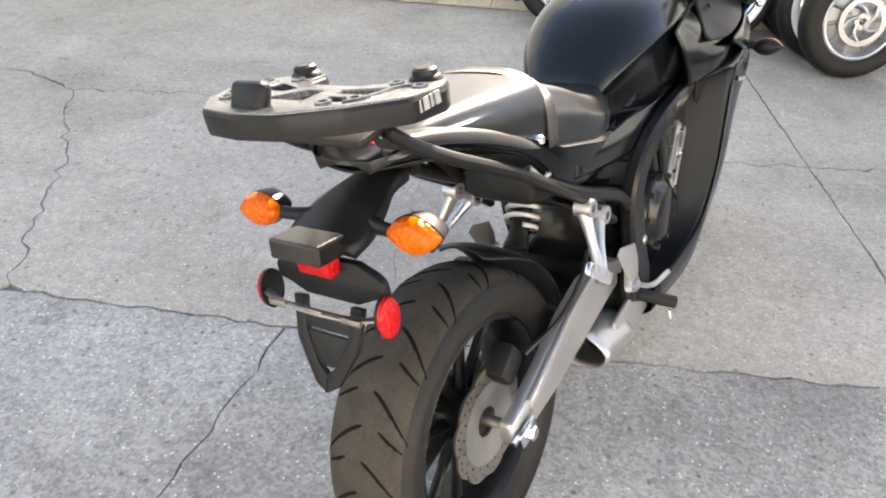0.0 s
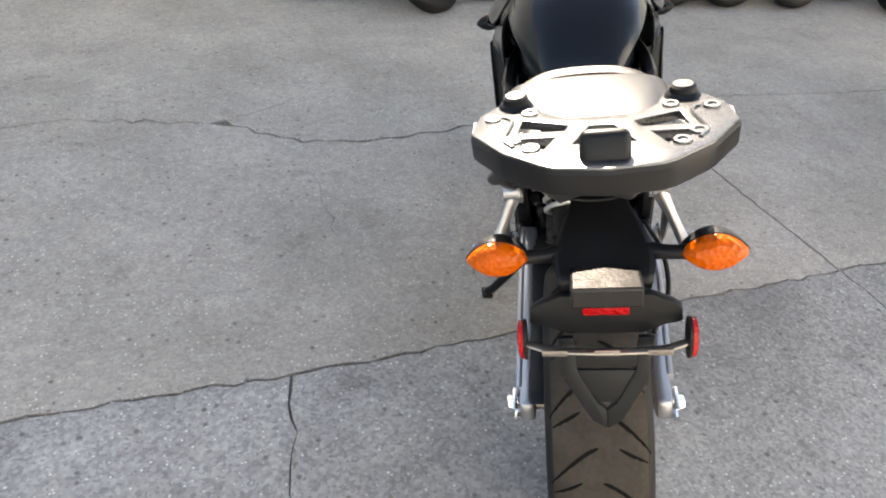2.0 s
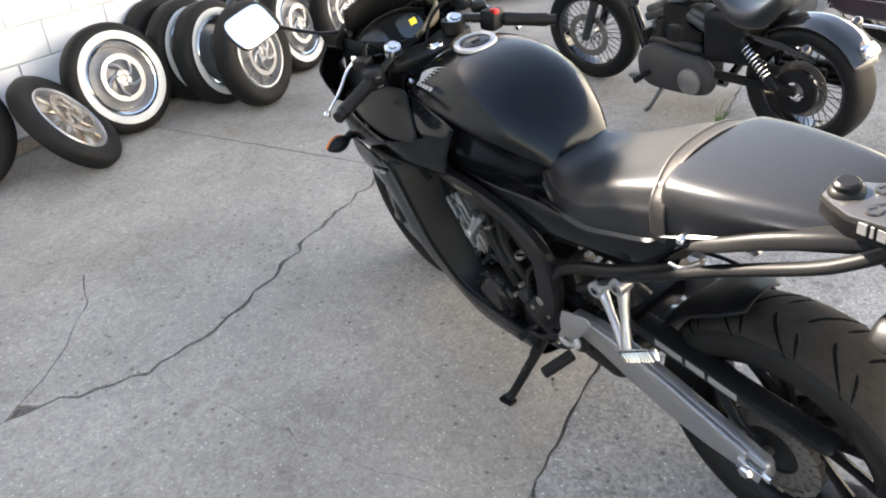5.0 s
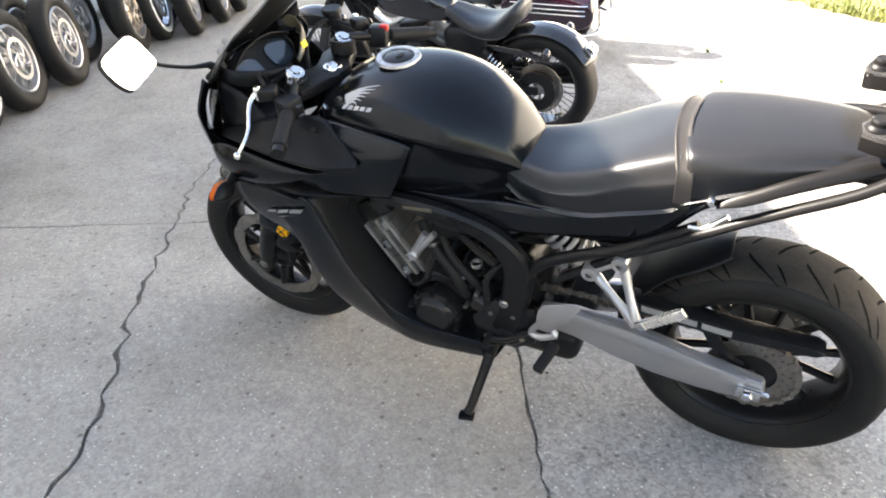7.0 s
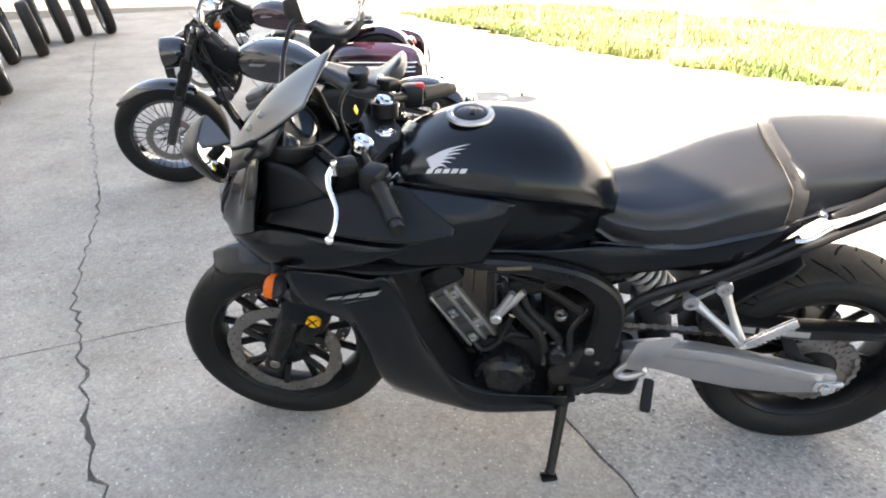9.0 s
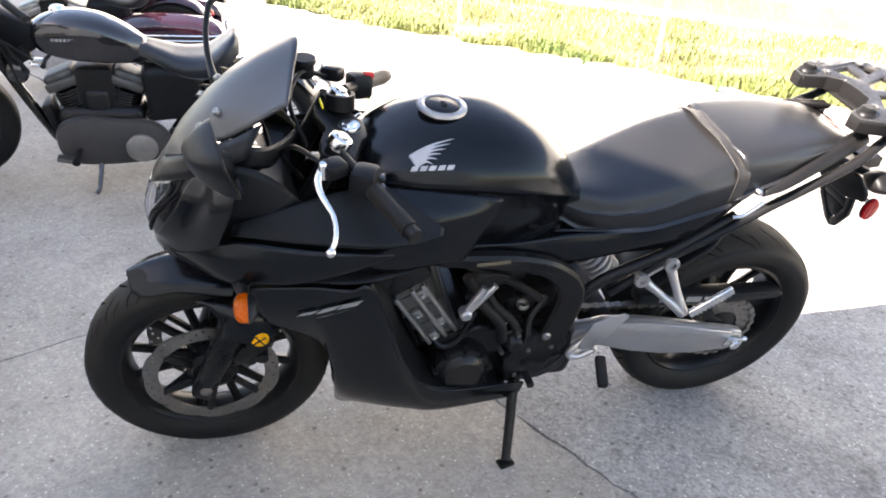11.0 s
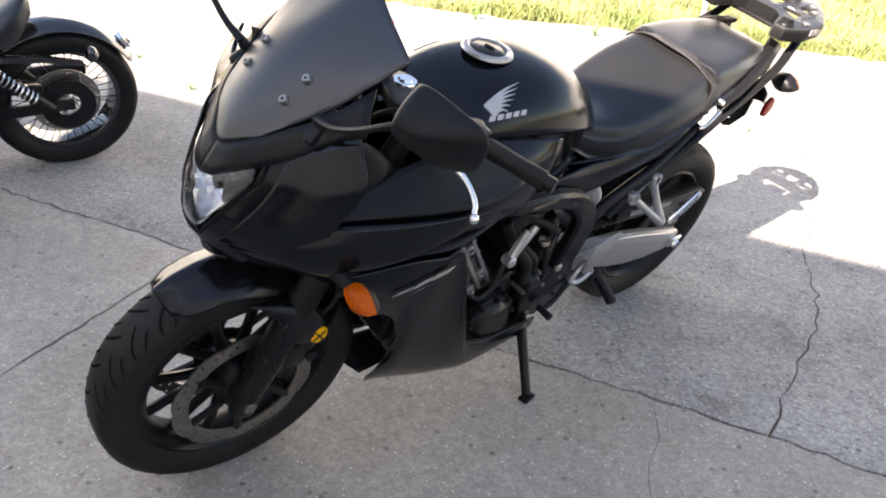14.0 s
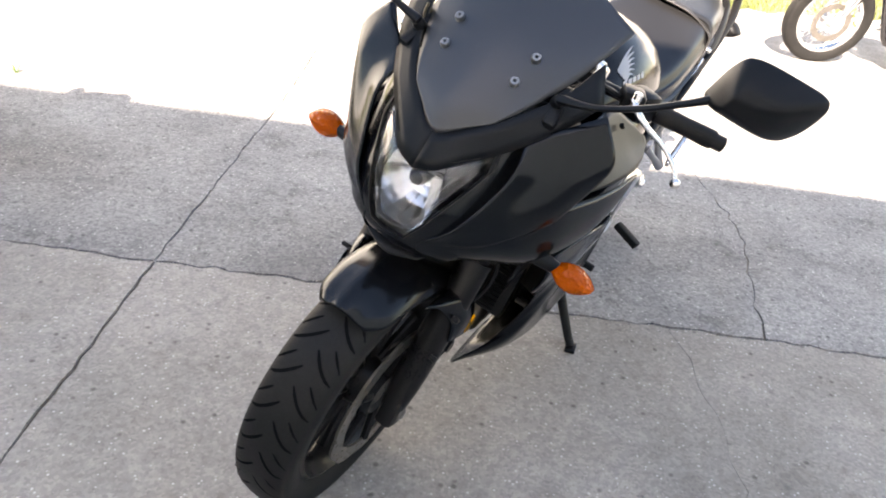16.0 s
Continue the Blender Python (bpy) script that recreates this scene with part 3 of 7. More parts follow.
# ---- the block wall ----
WALL_Y, WALL_H, CH, CL = 5.12, 3.11, 0.178, 0.392
wall = tagged(part("wall_north", box((24, 0.3, WALL_H), (1.5, WALL_Y + 0.16, WALL_H / 2), bevel=0), "mortar", smooth=0), "white painted concrete block wall of the workshop", "wall", kind="structure")
roof = tagged(part("coping", box((24.2, 0.42, 0.06), (1.5, WALL_Y + 0.16, WALL_H + 0.03)), "galv", wall), kind="structure")
tagged(part("workshop_roof", box((24, 9, 0.2), (1.5, WALL_Y + 4.8, WALL_H - 0.15)), "galv", wall, smooth=0), kind="structure")
block_mesh = None
for row in range(19):
    for k in range(-16, 28):
        x = 0.187 + (k + (0.5 if row % 2 else 0)) * CL - CL / 2
        if not (-2.2 < x < 7.5) or row > 5:
            continue
        if block_mesh is None:
            o = part("block", box((CL - 0.006, 0.02, CH - 0.006), bevel=0.004, seg=1), "block", wall, smooth=0)
            block_mesh = o.data
        else:
            o = new("block", block_mesh)
            o.parent = wall
        o.location = (x, WALL_Y + 0.004, 0.078 + CH * (row + 0.5))
rest = bmesh.new()
for row in range(17):
    for k in range(-34, 36):
        x = 0.187 + (k + (0.5 if row % 2 else 0)) * CL - CL / 2
        if (-2.2 < x < 7.5 and row <= 5) or not -10 < x < 13:
            continue
        c = Vector((x, WALL_Y + 0.004, 0.078 + CH * (row + 0.5)))
        v = [rest.verts.new(c + Vector(((CL - 0.006) / 2 * sx, -0.01, (CH - 0.006) / 2 * sz))) for sx, sz in ((-1, -1), (1, -1), (1, 1), (-1, 1))]
        rest.faces.new(v)
tagged(part("block", rest, "block", wall, smooth=0), kind="stuff")
foot = bmesh.new()
for i in range(60):
    x = -9 + i * 0.36
    box((0.36 - BUMPY.uniform(0.004, 0.02), 0.03 + BUMPY.uniform(0, 0.012), 0.07 + BUMPY.uniform(-0.006, 0.004)), (x, WALL_Y - 0.002, 0.036), bevel=0.008, seg=1, bm=foot)
tagged(part("footing", foot, "footing", wall, smooth=0), kind="structure")

# ---- wheels ----


def tyre_bm(R, w, rim_r, crown=0.72, segs=96):
    """A tyre's cross-section turned round its axle: bead, flank, shoulder, crown."""
    h = w / 2
    prof = [(rim_r, h * 0.72), (rim_r + 0.012, h * 0.86), (rim_r + (R - rim_r) * 0.35, h * 0.99), (rim_r + (R - rim_r) * 0.55, h)]
    prof = [(r, y) for r, y in prof]
    base = rim_r + (R - rim_r) * 0.58
    for k in range(9):
        a = math.pi / 2 * k / 8
        prof.append((base + (R - base) * math.sin(a), h * math.cos(a) ** crown if k < 8 else 0.0))
    prof += [(r, -y) for r, y in prof[-2::-1]]
    return lathe(prof, segs)


def tyre_point(R, w, rim_r, ang, side, lift=0.0008, crown=0.72):
    """A point of the tread; side runs from -1 to 1 across it."""
    base = rim_r + (R - rim_r) * 0.58
    a = math.acos(min(1, abs(side)) ** (1 / crown))
    r = base + (R - base) * math.sin(a) + lift
    return Vector((r * math.cos(ang), w / 2 * side, r * math.sin(ang)))


def ribbon(line, width, bm):
    """A narrow strip along a line on a round surface about the origin's y axis."""
    rows = []
    for i, p in enumerate(line):
        d = (line[min(i + 1, len(line) - 1)] - line[max(0, i - 1)]).normalized()
        out = Vector((p.x, 0, p.z)).normalized()
        s = d.cross(out).normalized()
        k = width * (0.25 if i in (0, len(line) - 1) else 0.5)
        rows.append([p - s * k, p + s * k])
    grid(bm, rows)


def petal_disc(r0, r1, y, thick, waves=10, wave=0.004, holes=True):
    """A drilled brake disc with a scalloped rim."""
    bm = bmesh.new()
    n, k = 160, 7
    rows = []
    for j in range(k):
        r = r0 + (r1 - r0) * j / (k - 1)
        rows.append([(q * math.cos(t), y, q * math.sin(t)) for t in (2 * math.pi * i / n for i in range(n)) for q in [r + (wave * math.copysign(abs(math.sin(waves * t / 2)) ** 0.6, 1) - wave if j == k - 1 else 0)]])
    vs = grid(bm, rows, True)
    if holes:
        kill = []
        for f in bm.faces:
            c = f.calc_center_median()
            i = int((math.atan2(c.z, c.x) % (2 * math.pi)) / (2 * math.pi) * n)
            j = int((c.xz.length - r0) / (r1 - r0) * (k - 1))
            if (i % 8 == 0 and j == 1) or (i % 8 == 3 and j == 3) or (i % 8 == 6 and j == 4):
                kill.append(f)
        bmesh.ops.delete(bm, geom=kill, context="FACES")
    ex = bmesh.ops.extrude_face_region(bm, geom=bm.faces[:])
    bmesh.ops.translate(bm, vec=(0, thick, 0), verts=[g for g in ex["geom"] if isinstance(g, bmesh.types.BMVert)])
    return bm


def sport_wheel(name, parent, at, R, w, label, steer=0.0, rear=False):
    """Cast six-spoke sport wheel with its tyre, discs and tread."""
    hub = tagged(new(name), label)
    hub.parent = parent
    hub.matrix_local = pose(*at, 0, 0, steer)
    rr = R - 0.087 if rear else R - 0.076
    t = part("tyre", tyre_bm(R, w, rr), "rubber", hub, "worn black radial tyre" if not rear else "wide black rear tyre with a dusty tread")
    if rear:
        crown = [tyre_point(R, w, rr, 0, q, 0.0004) for q in (-0.86, -0.8, -0.72, -0.64, -0.57, -0.5, -0.4, -0.3, -0.2, -0.1, 0, 0.1, 0.2, 0.3, 0.4, 0.5, 0.57, 0.64, 0.72, 0.8, 0.86)]
        part("dust_band", lathe([(p.x, p.y) for p in crown], 96), "dusty", t, "dust-brown worn middle of the tread")
    gr = bmesh.new()
    n = 16 if rear else 26
    for i in range(n):
        a = 2 * math.pi * i / n
        for s in (1, -1):
            off = math.pi / n * (s > 0)
            if rear:
                ribbon([tyre_point(R, w, rr, a + off + 0.10 * u + 0.14 * u * u, s * (0.04 + 0.86 * u)) for u in (0, .12, .25, .4, .55, .7, .85, 1)], 0.0068, gr)
                ribbon([tyre_point(R, w, rr, a + off + 0.20 + 0.09 * u, s * (0.34 + 0.50 * u)) for u in (0, .25, .5, .75, 1)], 0.006, gr)
            else:
                ribbon([tyre_point(R, w, rr, a + off - 0.22 * u + 0.08 * u * u, s * (0.05 + 0.80 * u)) for u in (0, .2, .4, .6, .8, 1)], 0.0058, gr)
                ribbon([tyre_point(R, w, rr, a + off + 0.05 - 0.1 * u, s * (0.45 + 0.42 * u)) for u in (0, .33, .66, 1)], 0.0048, gr)
    part("tread", gr, "groove", t, kind="stuff")
    h = w * 0.36
    rim = bmesh.new()
    lathe([(rr + 0.004, h), (rr - 0.006, h + 0.004), (rr - 0.012, h - 0.004), (rr - 0.022, h * 0.6), (rr - 0.024, 0), (rr - 0.022, -h * 0.6), (rr - 0.012, -h + 0.004), (rr - 0.006, -h - 0.004), (rr + 0.004, -h), (rr + 0.006, 0)], 72, rim, closed=True)
    lathe([(0.0, 0.06), (0.03, 0.06), (0.042, 0.045), (0.05, 0.03), (0.055, 0.0), (0.05, -0.03), (0.042, -0.045), (0.03, -0.06), (0.0, -0.06)], 32, rim)
    for k in range(6):
        for d in (-1, 1):
            a0, a1 = math.radians(60 * k + d * 9), math.radians(60 * k + d * 15)
            p0 = (0.045 * math.cos(a0), 0.0, 0.045 * math.sin(a0))
            p1 = (0.19 * math.cos(a1), 0, 0.19 * math.sin(a1))
            tube([p0, tuple((u + v) / 2 for u, v in zip(p0, p1)), p1], [0.016, 0.011, 0.012], 8, 5, rim, 1.0)
    part("rim", rim, "spar", hub, "black cast alloy rim with six split spokes")
    if rear:
        d = part("brake_disc", petal_disc(0.082, 0.118, -0.072, 0.005, 10, 0.010), "steel", hub, "drilled steel brake disc")
        part("disc_carrier", lathe([(0.078, -0.068), (0.05, -0.06), (0.03, -0.06), (0.03, -0.066), (0.05, -0.066), (0.084, -0.073)], 40, closed=True), "cast", d, "bright disc carrier")
        sp = petal_disc(0.058, 0.104, 0.078, 0.006, 42, 0.006)
        part("sprocket", sp, "steel", hub, "worn steel chain sprocket")
        part("sprocket_carrier", lathe([(0.07, 0.074), (0.045, 0.085), (0.0, 0.09), (0.0, 0.06), (0.07, 0.06)], 32), "dark", hub)
    else:
        for s in (1, -1):
            d = part("brake_disc", petal_disc(0.122, 0.158, s * 0.068 - 0.0025, 0.005, 10, 0.006), "steel", hub, "drilled steel wave brake disc")
            for k in range(6):
                a = math.radians(60 * k + 30)
                part("carrier_arm", tube([(0.055 * math.cos(a), s * 0.06, 0.055 * math.sin(a)), (0.125 * math.cos(a + 0.12), s * 0.068, 0.125 * math.sin(a + 0.12))], 0.009, 6), "dark", d)
            part("carrier_ring", lathe([(0.06, s * 0.056), (0.045, s * 0.066), (0.03, s * 0.056)], 24), "dark", d)
    return hub


# ---- the black sport motorcycle ----
HEADING, LEANING = 62.2, 13.0
BASE = (0.618, 1.959, 0.0)
bike = thing("motorcycle", Matrix.Translation(BASE) @ pose(0, 0, 0, 0, 0, HEADING) @ pose(0, 0, 0, -LEANING), "matte black sport motorcycle leaning on its side stand", "motorcycle")
FA, RA = (0.668, 0, 0.281), (-0.706, 0, 0.297)
STEER = 0.0
sport_wheel("front_wheel", bike, FA, 0.286, 0.120, "black front wheel with twin brake discs", STEER)
sport_wheel("rear_wheel", bike, RA, 0.295, 0.176, "black rear wheel with a wide dusty tyre", 0, True)

# fork, clamps, fender
for s in (1, -1):
    leg = part("fork_leg", tube([(0.682, s * 0.098, 0.288), (0.652, s * 0.098, 0.36), (0.60, s * 0.098, 0.48), (0.548, s * 0.098, 0.59)], [0.024, 0.03, 0.031, 0.029], 16), "spar", bike, "black fork slider")
    part("axle_clamp", box((0.05, 0.04, 0.075), (0.682, s * 0.1, 0.284), (0, -25, 0), 0.012), "dark", leg)
    part("axle_bolt", lathe([(0, s * 0.126), (0.008, s * 0.126), (0.014, s * 0.122), (0.014, s * 0.11)], 20, at=(0.682, 0, 0.282)), "steel", leg)
    for q in ((0.63, 0.512), (0.66, 0.43)):
        part("screw", lathe([(0, s * 0.134), (0.004, s * 0.134), (0.005, s * 0.131), (0.005, s * 0.12)], 10, at=(q[0], 0, q[1])), "dark", leg)
    part("fork_tube", tube([(0.55, s * 0.098, 0.585), (0.383, s * 0.098, 0.935)], 0.0215, 18), "dark", bike, "dark fork tube")
    cap = part("fork_cap", lathe([(0, 0.016), (0.012, 0.016), (0.013, 0.012), (0.021, 0.01), (0.023, 0.006), (0.023, -0.012)], 24, axis="Z"), "bright", bike, "bright alloy fork cap")
    cap.matrix_local = pose(0.384 if s > 0 else 0.365, 0.104 if s > 0 else -0.083, 0.944, 0, -25, 0)
    cal = bmesh.new()
    box((0.055, 0.045, 0.11), (0.565, s * 0.092, 0.40), (0, -30, 0), 0.014, cal)
    box((0.04, 0.06, 0.06), (0.59, s * 0.088, 0.385), (0, -30, 0), 0.012, cal)
    for q in (-0.025, 0.02):
        tube([(0.56 + q * 0.4, s * 0.07, 0.40 + q), (0.56 + q * 0.4, s * 0.12, 0.40 + q)], 0.014, 14, bm=cal)
    part("brake_caliper", cal, "dark", bike, "black two-piston brake caliper")
    ref = part("side_reflector", lathe([(0, s * 0.137), (0.018, s * 0.137), (0.021, s * 0.134), (0.021, s * 0.122)], 28, at=(0.553, 0, 0.455)), "yellow_lens", bike, "round yellow reflector")
    for k in (35, 125):
        part("bar", box((0.034, 0.002, 0.003), (0.553, s * 0.1378, 0.455), (0, k, 0), 0), "dark", ref)
    part("brake_hose", tube([(0.56, s * 0.1, 0.45), (0.52, s * 0.13, 0.55), (0.50, s * 0.1, 0.66), (0.42, s * 0.07, 0.8)], 0.005, 8), "dark", bike)
clamp = bmesh.new()
plate([(0.41, 0.125), (0.36, 0.125), (0.335, 0.05), (0.32, 0.03), (0.32, -0.03), (0.335, -0.05), (0.36, -0.125), (0.41, -0.125), (0.42, -0.06), (0.40, 0), (0.42, 0.06)], -0.014, 0.014, 0.005, clamp, "xy", pose(0.0, 0, 0.876, 0, -4, 0))
part("top_clamp", clamp, "dark", bike, "black top fork clamp")
part("lower_clamp", box((0.08, 0.26, 0.03), (0.50, 0, 0.68), (0, -25, 0), 0.008), "dark", bike)
part("ignition_lock", lathe([(0, 0.016), (0.012, 0.016), (0.015, 0.012), (0.022, 0.012), (0.024, 0.008), (0.024, -0.02)], 28, at=(0.352, 0, 0.908), axis="Z"), "chrome", bike, "chrome ignition lock")


def arc(r, deg, y, c=FA):
    a = math.radians(deg)
    return (c[0] + r * math.cos(a), y, c[2] + r * math.sin(a))


ribs = []
for a, wd, drop in ((61, 0.048, 0.020), (65, 0.064, 0.026), (70, 0.072, 0.030), (80, 0.076, 0.034), (95, 0.082, 0.05), (118, 0.084, 0.06), (140, 0.082, 0.052), (156, 0.07, 0.03), (164, 0.05, 0.012)):
    ribs.append([arc(0.316 - drop * abs(u) ** 3 + (0.01 if abs(u) < 0.2 else 0), a, wd * u) for u in (-1, -0.8, -0.45, 0, 0.45, 0.8, 1)])
part("front_fender", skin(ribs, 36, 25), "matte", bike, "matte black front fender", solid=0.004)
for s in (1, -1):
    wing = skin([[arc(0.262, 86, s * 0.085), arc(0.255, 92, s * 0.1), arc(0.22, 100, s * 0.124), arc(0.18, 102, s * 0.133)],
                 [arc(0.27, 102, s * 0.086), arc(0.262, 106, s * 0.115), arc(0.225, 110, s * 0.135), arc(0.185, 112, s * 0.137)],
                 [arc(0.27, 120, s * 0.084), arc(0.265, 121, s * 0.11), arc(0.23, 122, s * 0.133), arc(0.19, 124, s * 0.135)],
                 [arc(0.265, 134, s * 0.083), arc(0.262, 133, s * 0.098), arc(0.23, 132, s * 0.118), arc(0.20, 132, s * 0.12)]], 14, 14)
    part("fender_bracket", wing, "matte", bike, solid=0.004)

# nose, headlight, screen
XF = [(0.640, 0.735), (0.68, 0.752), (0.72, 0.757), (0.76, 0.751), (0.80, 0.737), (0.84, 0.722), (0.87, 0.705), (0.905, 0.672), (0.94, 0.64)]


def nose_x(y, z, lift=0.0):
    for (z0, x0), (z1, x1) in zip(XF, XF[1:]):
        if z <= z1 or z1 == XF[-1][0]:
            u = (z - z0) / (z1 - z0)
            x = x0 + (x1 - x0) * u
            break
    return x - 3.4 * y * y - 70 * y ** 4 + lift


def half_w(z):
    return float(np.interp(z, [0.64, 0.68, 0.74, 0.80, 0.87, 0.94], [0.075, 0.105, 0.135, 0.15, 0.152, 0.14]))


LAMP = [(0.0, 0.698), (0.03, 0.702), (0.05, 0.735), (0.08, 0.798), (0.096, 0.836), (0.093, 0.862), (0.050, 0.836), (0.014, 0.816), (0.0, 0.812)]
LAMP = LAMP + [(-y, z) for y, z in LAMP[-2:0:-1]]
LC = (0.0, 0.765)


def in_lamp(y, z):
    inside = False
    for (y0, z0), (y1, z1) in zip(LAMP, LAMP[1:] + LAMP[:1]):
        if (z0 > z) != (z1 > z) and y < (y1 - y0) * (z - z0) / (z1 - z0) + y0:
            inside = not inside
    return inside


rows = []
for i in range(61):
    z = 0.642 + 0.295 * i / 60
    row = []
    for j in range(65):
        y = (j - 32) / 32 * half_w(z)
        chin = 0.03 * max(0, (0.69 - z) / 0.05) ** 2
        row.append((nose_x(y, z) - chin, y, z))
    rows.append(row)
nb = bmesh.new()
grid(nb, rows)
bmesh.ops.delete(nb, geom=[f for f in nb.faces if in_lamp(*f.calc_center_median().yz)], context="FACES")
part("nose_cowl", nb, "matte", bike, "matte black nose cowl", solid=0.005, smooth=60)
under = skin([[(0.74 - 0.02, -0.05, 0.65), (0.735, 0, 0.642), (0.72, 0.05, 0.65)], [(0.60, -0.11, 0.68), (0.62, 0, 0.665), (0.60, 0.11, 0.68)], [(0.5, -0.12, 0.69), (0.5, 0, 0.70), (0.5, 0.12, 0.69)]], 10, 10)
part("chin_panel", under, "plastic", bike, solid=0.003)


def on_nose(poly, lift, name, material, parent, label="", rings=5):
    """A patch on the nose with a given front outline, bulged slightly."""
    b = bmesh.new()
    c = np.mean(poly, 0)
    pts = np.array(poly)
    rings_v = []
    for k in range(rings + 1):
        u = k / rings
        rings_v.append([b.verts.new((nose_x(q[0], q[1], lift * (1 - u ** 3)), q[0], q[1])) for q in c + (pts - c) * max(u, 0.02)])
    for r, s in zip(rings_v, rings_v[1:]):
        for i in range(len(r)):
            b.faces.new((r[i], r[(i + 1) % len(r)], s[(i + 1) % len(r)], s[i]))
    b.faces.new(rings_v[0])
    return part(name, b, material, parent, label, smooth=50)


def dense(poly, n=6):
    out = []
    for a, b in zip(poly, poly[1:] + poly[:1]):
        out += [(a[0] + (b[0] - a[0]) * i / n, a[1] + (b[1] - a[1]) * i / n) for i in range(n)]
    return out


head = tagged(new("headlight"), "large angular headlight with a clear lens")
head.parent = bike


ring = dense(LAMP, 4)


def lamp_ring(k, lift):
    return [(nose_x(y, z, lift), y, z) for y, z in [(LC[0] + (q[0] - LC[0]) * k, LC[1] + (q[1] - LC[1]) * k) for q in ring]]


frame_bm = bmesh.new()
grid(frame_bm, [lamp_ring(1.05, 0.001), lamp_ring(1.04, 0.006), lamp_ring(1.0, 0.006), lamp_ring(0.985, -0.006)], False)
grid(frame_bm, [[r[-1], r[0]] for r in (lamp_ring(1.05, 0.001), lamp_ring(1.04, 0.006), lamp_ring(1.0, 0.006), lamp_ring(0.985, -0.006))])
part("housing", frame_bm, "plastic", head, "black lamp surround")
BOWL = [(0.0, 0.703), (0.026, 0.705), (0.043, 0.738), (0.055, 0.776), (0.046, 0.806), (0.0, 0.808)]
BOWL = BOWL + [(-y, z) for y, z in BOWL[-2:0:-1]]
BC = (0.0, 0.762)
rows = []
for k, d in ((1.0, -0.006), (0.90, -0.030), (0.74, -0.052), (0.52, -0.066), (0.30, -0.076), (0.12, -0.08), (0.01, -0.08)):
    r = [(BC[0] + (q[0] - BC[0]) * k, BC[1] + (q[1] - BC[1]) * k) for q in dense(BOWL, 2)]
    rows.append([(min(nose_x(y, z, d), 0.742 + d), y, z) for y, z in r])
bowl = bmesh.new()
grid(bowl, [r + r[:1] for r in rows])
part("reflector", bowl, "bright", head, "deep bright faceted reflector", smooth=0)
for s in (1, -1):
    mask = bmesh.new()
    grid(mask, [[(nose_x(y, z, d), s * y, z) for y, z, d in r] for r in (((0.041, 0.735, -0.007), (0.045, 0.742, -0.016), (0.049, 0.737, -0.010)), ((0.053, 0.776, -0.007), (0.060, 0.778, -0.020), (0.067, 0.775, -0.010)), ((0.046, 0.806, -0.007), (0.066, 0.806, -0.022), (0.080, 0.806, -0.010)), ((0.042, 0.826, -0.006), (0.070, 0.828, -0.020), (0.086, 0.832, -0.010)), ((0.050, 0.835, -0.006), (0.070, 0.842, -0.014), (0.086, 0.852, -0.009)))])
    part("lamp_mask", mask, "gloss", head, "black glossy lamp mask", smooth=0, solid=0.003)
    strip = bmesh.new()
    grid(strip, [[(nose_x(y, z, d), s * y, z) for y, z, d in r] for r in (((0.050, 0.738, -0.009), (0.0505, 0.7375, -0.004)), ((0.066, 0.776, -0.009), (0.0695, 0.775, -0.003)), ((0.078, 0.806, -0.010), (0.0835, 0.805, -0.003)), ((0.084, 0.832, -0.010), (0.094, 0.835, -0.003)), ((0.078, 0.847, -0.010), (0.092, 0.860, -0.003)))])
    part("light_strip", strip, "bright", head, "bright strip along the lamp's rim", smooth=0, solid=0.002)
    shelf = bmesh.new()
    grid(shelf, [[(nose_x(s * y, z, d) , s * y, z) for y, z, d in r] for r in (((0.0, 0.812, -0.004), (0.0, 0.80, -0.030)), ((0.03, 0.824, -0.004), (0.026, 0.803, -0.030)), ((0.05, 0.835, -0.004), (0.048, 0.806, -0.02)))])
    part("upper_baffle", shelf, "alloy", head, "grey upper lamp baffle", smooth=0, solid=0.002)
part("bulb_shade", lathe([(0, 0.024), (0.012, 0.024), (0.014, 0.02), (0.016, 0.0), (0.01, -0.035)], 24, at=(0.690, 0, 0.778), axis="X"), "dark", head, "small bulb shade")
o = on_nose(dense([(q[0] * 1.0, q[1]) for q in LAMP], 3), 0.012, "glass", "clear", head, "clear plastic lens")
th = o.modifiers.new("thickness", "SOLIDIFY")
th.thickness, th.offset = 0.0025, -1
o.visible_shadow = False

SCREEN = [[(0.676, -0.070, 0.902), (0.694, -0.042, 0.885), (0.713, 0, 0.861), (0.694, 0.042, 0.885), (0.676, 0.070, 0.902)],
          [(0.650, -0.090, 0.925), (0.672, -0.045, 0.919), (0.683, 0, 0.914), (0.672, 0.045, 0.919), (0.650, 0.090, 0.925)],
          [(0.585, -0.124, 0.970), (0.604, -0.066, 0.987), (0.613, 0, 0.993), (0.604, 0.066, 0.987), (0.585, 0.124, 0.970)],
          [(0.53, -0.144, 1.015), (0.535, -0.08, 1.035), (0.545, 0, 1.047), (0.535, 0.08, 1.035), (0.53, 0.144, 1.015)],
          [(0.483, -0.157, 1.053), (0.468, -0.08, 1.078), (0.454, 0, 1.102), (0.468, 0.08, 1.078), (0.483, 0.157, 1.053)]]
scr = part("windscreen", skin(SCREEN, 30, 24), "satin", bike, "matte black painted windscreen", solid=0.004)
